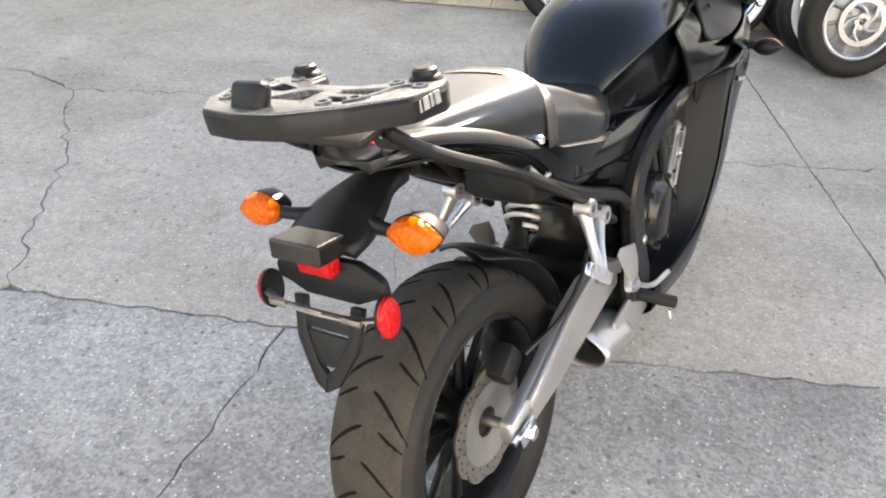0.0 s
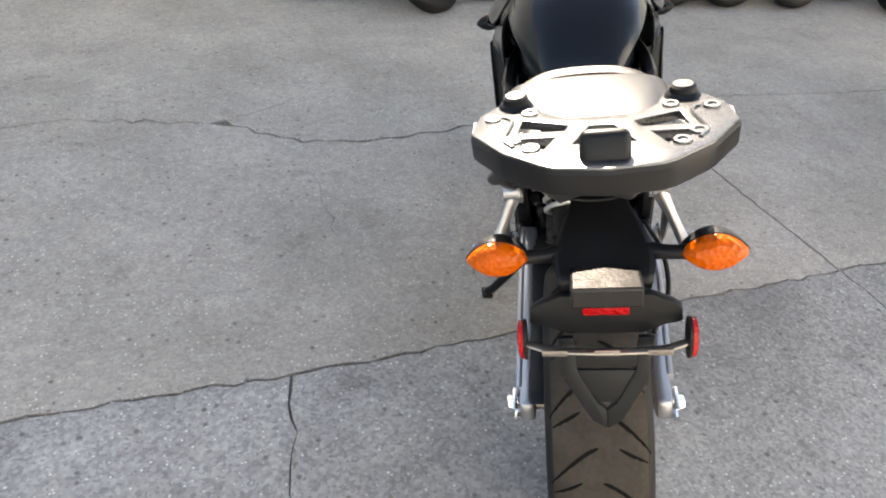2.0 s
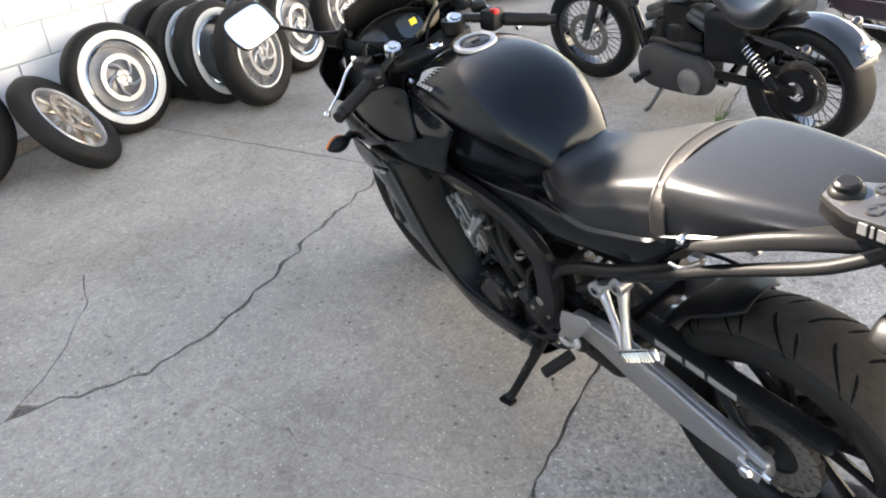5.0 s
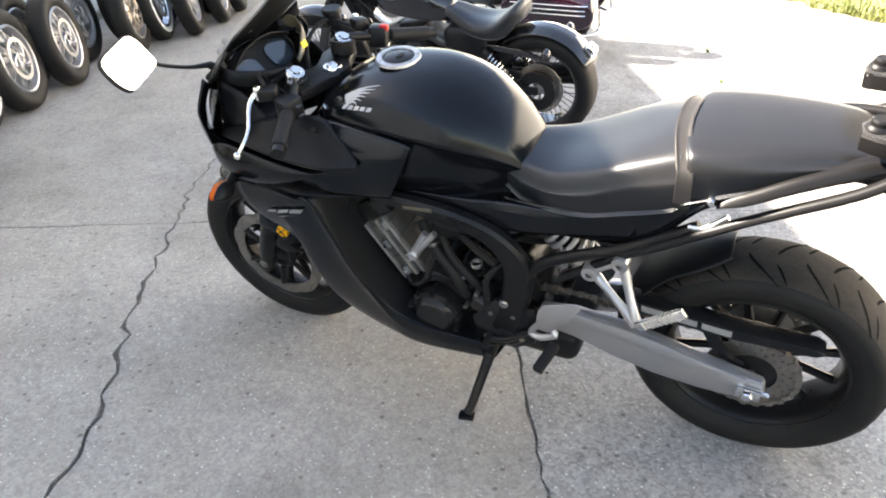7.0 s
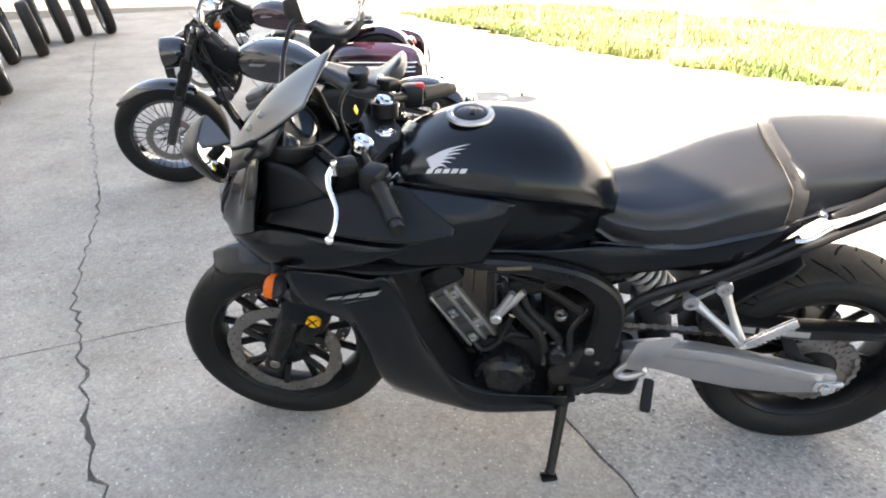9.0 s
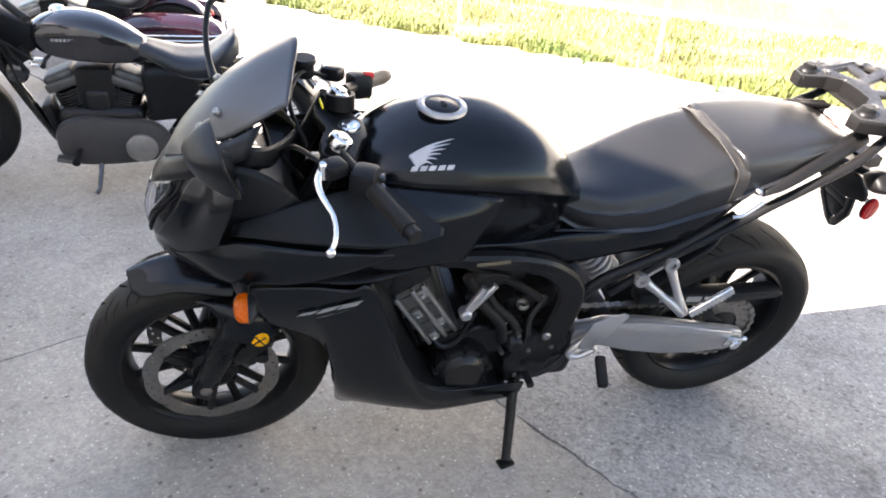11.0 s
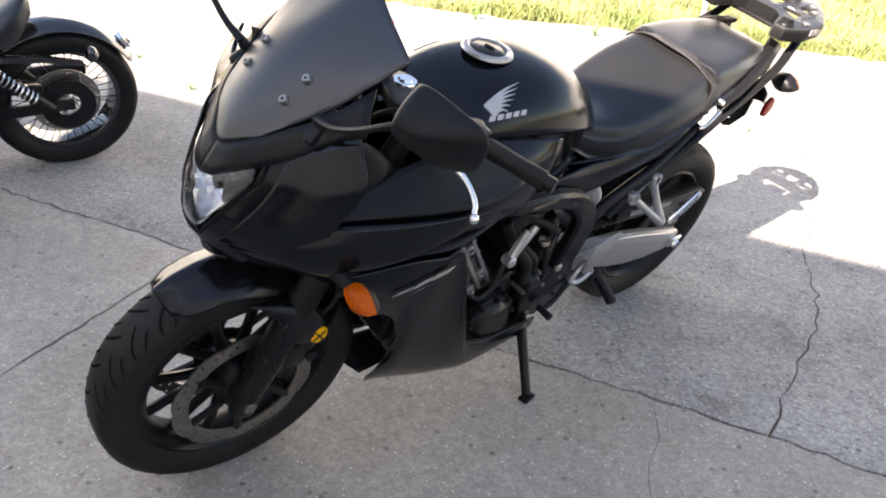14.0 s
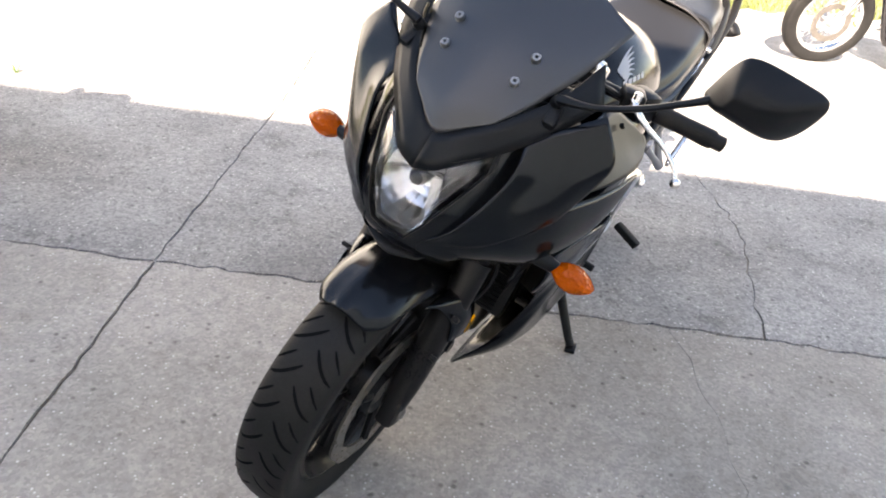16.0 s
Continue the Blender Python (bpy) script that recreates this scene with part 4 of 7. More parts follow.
for s in (1, -1):
    for q in ((0.637, s * 0.062, 0.957), (0.604, s * 0.068, 0.991)):
        sc = part("screw", lathe([(0.0025, 0.001), (0.0028, 0.004), (0.0062, 0.0042), (0.008, 0.001), (0.008, -0.006)], 14, axis="Z"), "cast", scr, "silver dome screw with a rubber washer")
        sc.matrix_local = pose(*q, 0, 40, s * 12)
# brow under the screen, mirror feet
for s in (1, -1):
    brow = skin([[(0.714, 0, 0.860), (0.744, 0, 0.808)], [(0.700, s * 0.03, 0.876), (0.738, s * 0.03, 0.818)], [(0.692, s * 0.043, 0.886), (0.722, s * 0.052, 0.832)], [(0.674, s * 0.074, 0.904), (0.679, s * 0.098, 0.866)], [(0.645, s * 0.098, 0.928), (0.653, s * 0.124, 0.890)], [(0.595, s * 0.128, 0.960), (0.605, s * 0.158, 0.926)], [(0.53, s * 0.148, 1.008), (0.56, s * 0.180, 0.960)]], 24, 4)
    part("screen_surround", brow, "plastic", bike, solid=0.005)
    mirror = tagged(new("mirror"), "black wing mirror on a thin arm")
    mirror.parent = bike
    part("foot", box((0.07, 0.022, 0.024), (0.603, s * 0.126, 0.938), (0, 38, s * 12), 0.008), "plastic", mirror)
    for q in ((0.612, 0.127, 0.954), (0.618, 0.122, 0.926)):
        bolt = part("bolt", lathe([(0.003, 0.002), (0.005, 0.005), (0.009, 0.005), (0.010, 0.0), (0.010, -0.01)], 14, axis="Z"), "dark", mirror)
        bolt.matrix_local = pose(q[0], s * q[1], q[2], s * -25, 40, 0)
    part("arm", tube([(0.612, s * 0.128, 0.957), (0.622, s * 0.18, 0.975), (0.626, s * 0.24, 1.008), (0.618, s * 0.290, 1.042), (0.604, s * 0.312, 1.056)], [0.010, 0.0065, 0.0065, 0.007, 0.009], 12, flat=0.75), "plastic", mirror)
    shape = ((-0.068, -0.028), (-0.064, -0.008), (-0.056, 0.018), (-0.046, 0.036), (-0.034, 0.043), (-0.012, 0.044), (0.030, 0.040), (0.055, 0.036), (0.065, 0.029), (0.067, 0.014), (0.059, -0.014), (0.047, -0.034), (0.036, -0.043), (0.020, -0.045), (-0.020, -0.041), (-0.055, -0.036))

    def tilted(d, u, v):
        """A point of the mirror head: d ahead of the glass, u outward, v upward."""
        return (0.5885 - 0.156 * u + 0.30 * v + 0.95 * d, s * (0.368 + u + 0.15 * d), 1.080 + v - 0.28 * d)

    shell = [[tilted(d, -0.036 * (1 - k) + u * k, 0.006 * (1 - k) + v * k) for u, v in shape] for d, k in ((0.049, 0.08), (0.047, 0.30), (0.037, 0.58), (0.021, 0.82), (0.008, 0.96), (-0.001, 1.03), (-0.005, 1.03), (-0.005, 0.985))]
    part("housing", skin(shell, 26, 60, wrap=True, caps=True), "plastic", mirror, "matte black mirror housing", smooth=60)
    gl = bmesh.new()
    gl.faces.new([gl.verts.new(q) for q in spline([tilted(-0.0082 + 0.05 * v, u * 0.97, v * 0.97) for u, v in shape], 60, True)])
    part("glass", gl, "mirror", mirror, "mirror glass", smooth=0)

# side panels
for s in (1, -1):
    Y = lambda rows: [[(x, s * y, z) for x, y, z in r] for r in rows]
    part("side_cowl", skin(Y([[(0.744, 0.055, 0.700), (0.733, 0.092, 0.742), (0.694, 0.122, 0.815), (0.674, 0.129, 0.859), (0.653, 0.120, 0.889)],
                              [(0.704, 0.122, 0.714), (0.688, 0.143, 0.765), (0.656, 0.160, 0.83), (0.640, 0.163, 0.868), (0.626, 0.142, 0.913)],
                              [(0.662, 0.170, 0.748), (0.648, 0.187, 0.787), (0.628, 0.206, 0.847), (0.618, 0.207, 0.882), (0.606, 0.170, 0.937)],
                              [(0.618, 0.206, 0.784), (0.609, 0.216, 0.815), (0.594, 0.233, 0.864), (0.584, 0.236, 0.905), (0.582, 0.196, 0.958)]]), 24, 22), "matte", bike, "matte black side cowl", solid=0.005)
    # Black sheet added for the dark, open inside behind the cowl.
    part("cowl_infill", skin(Y([[(0.62, 0.150, 0.76), (0.60, 0.155, 0.85), (0.585, 0.150, 0.93)], [(0.53, 0.165, 0.75), (0.52, 0.170, 0.83), (0.515, 0.150, 0.90)], [(0.44, 0.160, 0.74), (0.44, 0.160, 0.79), (0.45, 0.150, 0.83)]]), 10, 10), "plastic", bike, solid=0.004)
    part("shoulder_panel", skin(Y([[(0.60, 0.172, 0.765), (0.595, 0.173, 0.775), (0.588, 0.170, 0.785), (0.578, 0.165, 0.795)],
                                   [(0.45, 0.205, 0.735), (0.45, 0.208, 0.762), (0.445, 0.182, 0.812), (0.44, 0.150, 0.845)],
                                   [(0.30, 0.220, 0.712), (0.30, 0.222, 0.755), (0.29, 0.186, 0.818), (0.285, 0.138, 0.860)],
                                   [(0.20, 0.204, 0.703), (0.19, 0.206, 0.755), (0.17, 0.193, 0.815), (0.155, 0.158, 0.855)],
                                   [(0.128, 0.190, 0.702), (0.106, 0.191, 0.747), (0.080, 0.187, 0.80), (0.062, 0.176, 0.845)]]), 28, 20), "matte", bike, "matte black shoulder panel", solid=0.005)
    top = part("upper_panel", skin(Y([[(0.595, 0.186, 0.796), (0.592, 0.180, 0.803), (0.588, 0.172, 0.81)],
                                      [(0.45, 0.222, 0.793), (0.447, 0.200, 0.817), (0.44, 0.162, 0.856)],
                                      [(0.34, 0.236, 0.788), (0.328, 0.197, 0.818), (0.31, 0.148, 0.870)],
                                      [(0.265, 0.234, 0.788), (0.258, 0.206, 0.806), (0.25, 0.174, 0.842)],
                                      [(0.19, 0.218, 0.794), (0.189, 0.214, 0.799), (0.188, 0.208, 0.805)]]), 30, 12), "plastic", bike, "matte black upper cowl panel", solid=0.005)
    part("bolt", lathe([(0, 0.002), (0.004, 0.002), (0.006, 0.0), (0.006, -0.006)], 10, axis="Z"), "dark", top).matrix_local = pose(0.312, s * 0.180, 0.852, s * -48)
    part("cable_guide", plate([(0.335, 0.862), (0.312, 0.885), (0.296, 0.862)], s * 0.112, s * 0.120, 0.002), "bright", bike, "small bright wedge beside the tank", smooth=0)
    part("wing_panel", skin(Y([[(0.744, 0.045, 0.712), (0.745, 0.05, 0.69), (0.735, 0.05, 0.665), (0.715, 0.045, 0.648)],
                               [(0.68, 0.140, 0.752), (0.685, 0.146, 0.725), (0.675, 0.140, 0.692), (0.656, 0.118, 0.66)],
                               [(0.60, 0.190, 0.787), (0.605, 0.206, 0.745), (0.60, 0.206, 0.702), (0.585, 0.190, 0.668)],
                               [(0.48, 0.224, 0.785), (0.482, 0.236, 0.745), (0.478, 0.238, 0.715), (0.472, 0.229, 0.700)],
                               [(0.38, 0.239, 0.779), (0.38, 0.246, 0.760), (0.38, 0.247, 0.745), (0.378, 0.243, 0.733)],
                               [(0.292, 0.243, 0.773), (0.292, 0.244, 0.772), (0.292, 0.244, 0.770), (0.292, 0.243, 0.768)]]), 32, 14), "matte", bike, "matte black wing panel", solid=0.005)
    low = skin(Y([[(0.565, 0.220, 0.690), (0.560, 0.223, 0.66), (0.552, 0.221, 0.625), (0.54, 0.212, 0.588)],
                  [(0.45, 0.236, 0.695), (0.448, 0.234, 0.63), (0.44, 0.222, 0.57), (0.43, 0.204, 0.508)],
                  [(0.405, 0.240, 0.690), (0.408, 0.231, 0.58), (0.404, 0.207, 0.45), (0.392, 0.163, 0.335)],
                  [(0.37, 0.243, 0.686), (0.376, 0.227, 0.53), (0.38, 0.190, 0.33), (0.370, 0.095, 0.168)],
                  [(0.325, 0.244, 0.678), (0.305, 0.222, 0.50), (0.29, 0.186, 0.26), (0.28, 0.080, 0.138)],
                  [(0.240, 0.232, 0.440), (0.217, 0.214, 0.345), (0.203, 0.178, 0.208), (0.18, 0.075, 0.134)],
                  [(0.15, 0.202, 0.298), (0.135, 0.192, 0.233), (0.12, 0.168, 0.178), (0.09, 0.075, 0.136)],
                  [(-0.095, 0.180, 0.262), (-0.09, 0.177, 0.224), (-0.085, 0.156, 0.184), (-0.085, 0.065, 0.150)]]), 46, 26)
    side = BVHTree.FromBMesh(low)
    lp = part("lower_fairing", low, "matte", bike, "matte black lower fairing", solid=0.005)
    deco = bmesh.new()
    for x0, x1, z, h in ((0.480, 0.447, 0.624, 0.012), (0.442, 0.406, 0.634, 0.014), (0.401, 0.360, 0.645, 0.016), (0.442, 0.412, 0.616, 0.006), (0.407, 0.382, 0.626, 0.006)):
        rows = []
        for v in (0, 0.5, 1):
            rows.append([])
            for u in (0, 0.5, 1):
                x, zz = x0 + (x1 - x0) * u - 0.014 * v, z + 0.010 * u + h * (v - 0.5)
                hit = side.ray_cast(Vector((x, s * 0.4, zz)), Vector((0, -s, 0)))[0]
                rows[-1].append((x, hit.y + s * 0.0062 if hit else s * 0.245, zz))
        grid(deco, rows)
    part("model_mark", deco, "silverprint", lp, "faded silver graphic", smooth=0)
    # Black sheet added behind the vents so that the recess shows dark.
    part("fairing_infill", skin(Y([[(0.56, 0.172, 0.70), (0.56, 0.175, 0.65), (0.55, 0.165, 0.585)], [(0.43, 0.178, 0.725), (0.43, 0.180, 0.66), (0.43, 0.172, 0.58)], [(0.32, 0.178, 0.715), (0.32, 0.180, 0.66), (0.32, 0.168, 0.58)], [(0.27, 0.165, 0.71), (0.27, 0.165, 0.67), (0.27, 0.160, 0.62)]]), 16, 8), "plastic", bike, "black sheet added for the dark recess behind the fairing", solid=0.004)
    part("edge_lining", skin(Y([[(0.345, 0.238, 0.690), (0.33, 0.18, 0.685), (0.31, 0.11, 0.68)],
                                [(0.318, 0.238, 0.665), (0.305, 0.18, 0.665), (0.29, 0.11, 0.665)],
                                [(0.252, 0.229, 0.450), (0.24, 0.18, 0.45), (0.22, 0.11, 0.45)],
                                [(0.160, 0.198, 0.302), (0.15, 0.16, 0.30), (0.13, 0.11, 0.30)],
                                [(-0.05, 0.176, 0.258), (-0.05, 0.15, 0.25), (-0.06, 0.11, 0.24)]]), 30, 8), "plastic", bike, "black inner edge of the fairing", solid=0.003)
    # Second added sheet, closing the same dark recess from above.
    part("under_infill", skin(Y([[(0.56, 0.205, 0.700), (0.55, 0.15, 0.695), (0.54, 0.09, 0.70)],
                                [(0.45, 0.228, 0.705), (0.45, 0.16, 0.70), (0.45, 0.09, 0.70)],
                                [(0.34, 0.236, 0.700), (0.33, 0.17, 0.70), (0.32, 0.10, 0.70)],
                                [(0.19, 0.196, 0.702), (0.19, 0.16, 0.70), (0.19, 0.11, 0.70)]]), 16, 8), "plastic", bike, "black sheet added to darken the recess under the shoulder panel", solid=0.003)
    # Black sheet added where the deep recess is only dark with shade.
    inner = skin(Y([[(0.40, 0.15, 0.66), (0.40, 0.14, 0.5), (0.38, 0.12, 0.34)], [(0.31, 0.135, 0.645), (0.28, 0.13, 0.5), (0.23, 0.12, 0.36)], [(0.25, 0.11, 0.64), (0.22, 0.10, 0.5), (0.17, 0.10, 0.35)]]), 12, 12)
    part("recess_panel", inner, "plastic", bike, "black sheet added for the dark of the fairing recess", solid=0.003)
    ind = tagged(new("turn_signal"), "amber front turn signal on a short black stalk")
    ind.parent = bike
    part("stalk", tube([(0.585, s * 0.19, 0.69), (0.577, s * 0.235, 0.685)], [0.016, 0.011], 12), "plastic", ind)
    leaf_shape = [(0.033 + 0.040 * math.cos(a), math.copysign(0.024 * abs(math.sin(a)) ** 1.7, math.sin(a))) for a in (math.tau * k / 16 for k in range(16))]
    sh = [[(0.575 + x, s * (0.232 + 0.032 + (y - 0.032) * k), 0.683 + z * k) for y, z in leaf_shape] for x, k in ((-0.024, 0.3), (-0.019, 0.72), (-0.008, 0.98), (-0.005, 1.01))]
    part("shell", skin(sh, 8, 24, wrap=True, caps=True), "plastic", ind)
    le = [[(0.575 + x, s * (0.232 + 0.032 + (y - 0.032) * k), 0.683 + z * k) for y, z in leaf_shape] for x, k in ((-0.005, 1.0), (0.01, 0.94), (0.019, 0.64), (0.022, 0.2))]
    part("lens", skin(le, 8, 24, wrap=True, caps=True), "amber", ind, "amber faceted lens")

belly = skin([[(0.36, -0.06, 0.157), (0.375, 0, 0.152), (0.36, 0.06, 0.157)], [(0.18, -0.05, 0.157), (0.18, 0, 0.15), (0.18, 0.05, 0.157)], [(-0.06, -0.06, 0.168), (-0.06, 0, 0.165), (-0.06, 0.06, 0.168)]], 10, 8)
part("belly_pan", belly, "plastic", bike, solid=0.004)
rad = bmesh.new()
box((0.035, 0.30, 0.26), (0.355, 0, 0.50), (0, -12, 0), 0.006, rad)
radiator = part("radiator", rad, "dark", bike, "black finned radiator")
for k in range(22):
    part("fin", box((0.004, 0.26, 0.003), (0.378 - 0.0022 * (k - 11) * 1.0, 0, 0.39 + k * 0.0105), (0, -12, 0), 0), "dark", radiator)

# cockpit
cock = bmesh.new()
skin([[(0.66, -0.10, 0.87), (0.67, 0, 0.88), (0.66, 0.10, 0.87)], [(0.56, -0.145, 0.86), (0.57, 0, 0.85), (0.56, 0.145, 0.86)], [(0.46, -0.15, 0.83), (0.47, 0, 0.81), (0.46, 0.15, 0.83)]], 10, 10, cock)
part("cockpit_tray", cock, "plastic", bike, solid=0.004)
dash = tagged(new("instrument_panel"), "black instrument panel with two dark displays")
dash.parent = bike
oval = [(0.118 * math.copysign(abs(math.sin(a)) ** 0.8, math.sin(a)), 0.056 * math.cos(a) + 0.008 * abs(math.sin(a))) for a in (math.tau * k / 28 for k in range(28))]
case = skin([[(d, y * k, z * k) for y, z in oval] for d, k in ((-0.012, 0.93), (-0.019, 0.95), (-0.020, 0.985), (-0.014, 1.0), (0.012, 0.98), (0.036, 0.85), (0.046, 0.45))], 14, 56, wrap=True, caps=True)
part("bezel", case, "plastic", dash, "rounded black instrument case", smooth=50).matrix_local = pose(0.560, 0.010, 0.903, 0, 42, 0)
for s in (1, -1):
    face = [[(d, s * 0.060 + y * k, z * k - 0.002) for y, z in ((0.040 * math.copysign(abs(math.cos(a)) ** 0.7, math.cos(a)), 0.034 * math.copysign(abs(math.sin(a)) ** 0.7, math.sin(a))) for a in (math.tau * q / 20 for q in range(20)))] for d, k in ((-0.010, 1.0), (-0.0155, 1.0), (-0.0165, 0.97), (-0.0167, 0.4))]
    part("display", skin(face, 6, 40, wrap=True, caps=True), "screen", dash, "dark blue glossy display", smooth=40).matrix_local = pose(0.560, 0.010, 0.903, 0, 42, 0)
part("hood", skin([[(0.548, -0.110, 0.940), (0.556, -0.05, 0.965), (0.559, 0.010, 0.971), (0.556, 0.07, 0.965), (0.548, 0.130, 0.940)], [(0.605, -0.122, 0.890), (0.627, -0.06, 0.913), (0.632, 0, 0.918), (0.627, 0.06, 0.913), (0.605, 0.122, 0.890)]], 6, 16), "plastic", dash, solid=0.004)

# bars, grips, levers
for s in (1, -1):
    bar = tagged(new("handlebar"), "black clip-on handlebar with grip and lever")
    bar.parent = bike
    part("clip", lathe([(0.023, 0.016), (0.031, 0.016), (0.031, -0.016), (0.023, -0.016)], 24, at=(0.387, s * 0.098, 0.905), axis="Z", closed=True), "dark", bar)
    if s < 0:
        bar.matrix_basis = pose(0.348, 0.022, 0.968) @ pose(0, 0, 0, 11, 0, -8) @ pose(-0.36, 0, -0.92)
    a, e = Vector((0.380, s * 0.12, 0.922)), Vector((0.285, s * 0.336, 0.898))
    d = (e - a).normalized()
    part("tube", tube([a, e], 0.011, 14), "dark", bar)
    part("grip", tube([a + d * 0.11, a + d * 0.12, a + d * 0.17, a + d * 0.222, a + d * 0.225], [0.0165, 0.0175, 0.0165, 0.0175, 0.015], 18), "rubber", bar, "ribbed black rubber grip")
    part("bar_end", tube([a + d * 0.226, a + d * 0.247], 0.0145, 18), "dark", bar, "black bar-end weight")
    sw = bmesh.new()
    m = Matrix.Translation(a + d * 0.08) @ pose(0, 0, 0, 0, 0, s * 64)
    b2 = box((0.055, 0.05, 0.055), (0, 0, 0), (0, 0, 0), 0.012)
    b2.transform(m)
    sw = join(sw, b2)
    part("switch_block", sw, "plastic", bar, "black switch housing")
    if s < 0:
        part("kill_switch", box((0.022, 0.018, 0.016), a + d * 0.08 + Vector((-0.02, 0.004, 0.024)), (0, 0, 20), 0.004), "redplastic", bar, "red stop switch")
    else:
        for q in ((-0.028, 0.01), (-0.03, -0.012)):
            part("button", box((0.012, 0.016, 0.008), a + d * 0.085 + Vector((q[0], 0.0, q[1])), (0, 0, 0), 0.002), "grey_plastic", bar)
    part("lever_bracket", box((0.045, 0.04, 0.03), (0.405, s * 0.185, 0.938), (0, 0, s * 25), 0.008), "dark", bar)
    lever = tube([(0.428, s * 0.192, 0.944), (0.437, s * 0.212, 0.93), (0.432, s * 0.235, 0.915), (0.414, s * 0.27, 0.893), (0.413, s * 0.30, 0.872), (0.422, s * 0.316, 0.853)], [0.0075, 0.0075, 0.0062, 0.0052, 0.005, 0.005], 12, flat=0.7)
    ball(0.0092, (0.423, s * 0.318, 0.851), bm=lever)
    part("lever", lever, "bright", bar, "bright alloy ball-ended lever")
    part("pivot_bolt", lathe([(0, 0.012), (0.006, 0.012), (0.008, 0.009), (0.008, -0.02)], 14, at=(0.426, s * 0.196, 0.945), axis="Z"), "bright", bar)
    part("cable", tube([(0.42, s * 0.17, 0.935), (0.47, s * 0.13, 0.95), (0.49, s * 0.08, 0.9), (0.45, s * 0.04, 0.82)], 0.005, 8), "dark", bar)
res = tagged(new("brake_reservoir"), "small black fluid reservoir")
res.parent = bike
part("cup", lathe([(0, 0.04), (0.024, 0.04), (0.026, 0.036), (0.026, 0.03), (0.022, 0.028), (0.022, 0)], 24, at=(0.43, -0.15, 0.955), axis="Z"), "plastic", res)
part("tag", box((0.003, 0.02, 0.016), (0.41, 0.012, 0.975), (0, 20, 0), 0.001), "yellow", bike, "small yellow tag")
for s in (1, -1):
    stay = skin([[(x, s * y, z), (x - 0.004, s * (y + 0.004), z - h / 2), (x - 0.002, s * (y + 0.002), z - h)] for x, y, z, h in ((0.600, 0.128, 0.985 if s < 0 else 0.955, 0.030), (0.575, 0.142, 0.972 if s < 0 else 0.954, 0.036), (0.548, 0.148, 0.962, 0.040), (0.520, 0.128, 0.950, 0.044), (0.500, 0.092, 0.935, 0.034), (0.478, 0.050, 0.925, 0.020), (0.462, 0.012, 0.920, 0.012))], 26, 6)
    # One pair of stays: the right is coloured tan for the sun, the left black.
    st = part("screen_stay", stay, "stay" if s < 0 else "plastic", bike, "plastic stay round the instruments, tan with sunlight put into its colour" if s < 0 else "black plastic stay round the instruments", solid=0.004)
    for q in ((0.566, 0.1505, 0.951, 25), (0.542, 0.1525, 0.940, -15)) if s < 0 else ():
        part("slot", box((0.012, 0.006, 0.012), (0, 0, 0), (0, 45, 0), 0.001), "dark", st, "dark square hole").matrix_local = pose(q[0], s * q[1], q[2], 0, 0, s * -q[3])

# tank, cap, covers
TANK = ((0.365, 0.85, 0.085, 0.82, 0.72), (0.32, 0.898, 0.122, 0.857, 0.70), (0.24, 0.94, 0.148, 0.868, 0.695), (0.15, 0.958, 0.162, 0.866, 0.69), (0.05, 0.956, 0.164, 0.855, 0.69), (-0.04, 0.928, 0.148, 0.835, 0.70), (-0.11, 0.876, 0.118, 0.805, 0.71), (-0.155, 0.82, 0.090, 0.775, 0.70), (-0.175, 0.778, 0.08, 0.75, 0.69))
ribs = []
for x, zt, w, zc, zb in TANK:
    h, knee = zt - zc, min(1.0, max(0.0, (0.20 - x) / 0.22))
    half = [(0.0, zt), (0.36 * w, zt - 0.05 * h), (0.66 * w, zt - 0.23 * h), (0.88 * w, zt - 0.56 * h), (0.985 * w, zc + 0.10 * h), (w, zc - 0.003), ((0.985 - 0.06 * knee) * w, zc - 0.016), ((0.95 - 0.14 * knee) * w, zc - 0.45 * (zc - zb)), ((0.91 - 0.12 * knee) * w, zb + 0.006), ((0.85 - 0.10 * knee) * w, zb)]
    ribs.append([(x, y, z) for y, z in half] + [(x, -y, z) for y, z in half[:0:-1]])
tank = part("fuel_tank", skin(ribs, 48, 84, wrap=True, caps=True), "matte", bike, "matte black fuel tank", smooth=45)
cp = part("fuel_cap", lathe([(0, 0.008), (0.03, 0.008), (0.034, 0.006), (0.034, 0.004), (0.038, 0.004)], 48, axis="Z"), "engine", tank, "grey filler cap with a lock")
cp.matrix_local = pose(0.162, 0.0, 0.9575, 0, -1, 0)
ringb = lathe([(0.037, 0.0), (0.038, 0.007), (0.042, 0.009), (0.051, 0.007), (0.053, 0.001)], 56, axis="Z")
part("cap_ring", ringb, "alloy", cp, "silver cap ring with small bolts")
part("key_cover", box((0.022, 0.012, 0.005), (-0.004, 0, 0.009), (0, 0, 90), 0.002), "dark", cp)
for k in range(7):
    a = 2 * math.pi * k / 7
    part("cap_bolt", lathe([(0, 0.0105), (0.003, 0.0105), (0.0035, 0.008)], 8, at=(0.0445 * math.cos(a), 0.0445 * math.sin(a), -0.001), axis="Z"), "cast", cp)


FLANK = BVHTree.FromPolygons([v.co for v in tank.data.vertices], [tuple(p.vertices) for p in tank.data.polygons])
PRINT = Vector((-0.12, -0.80, -0.59)).normalized()


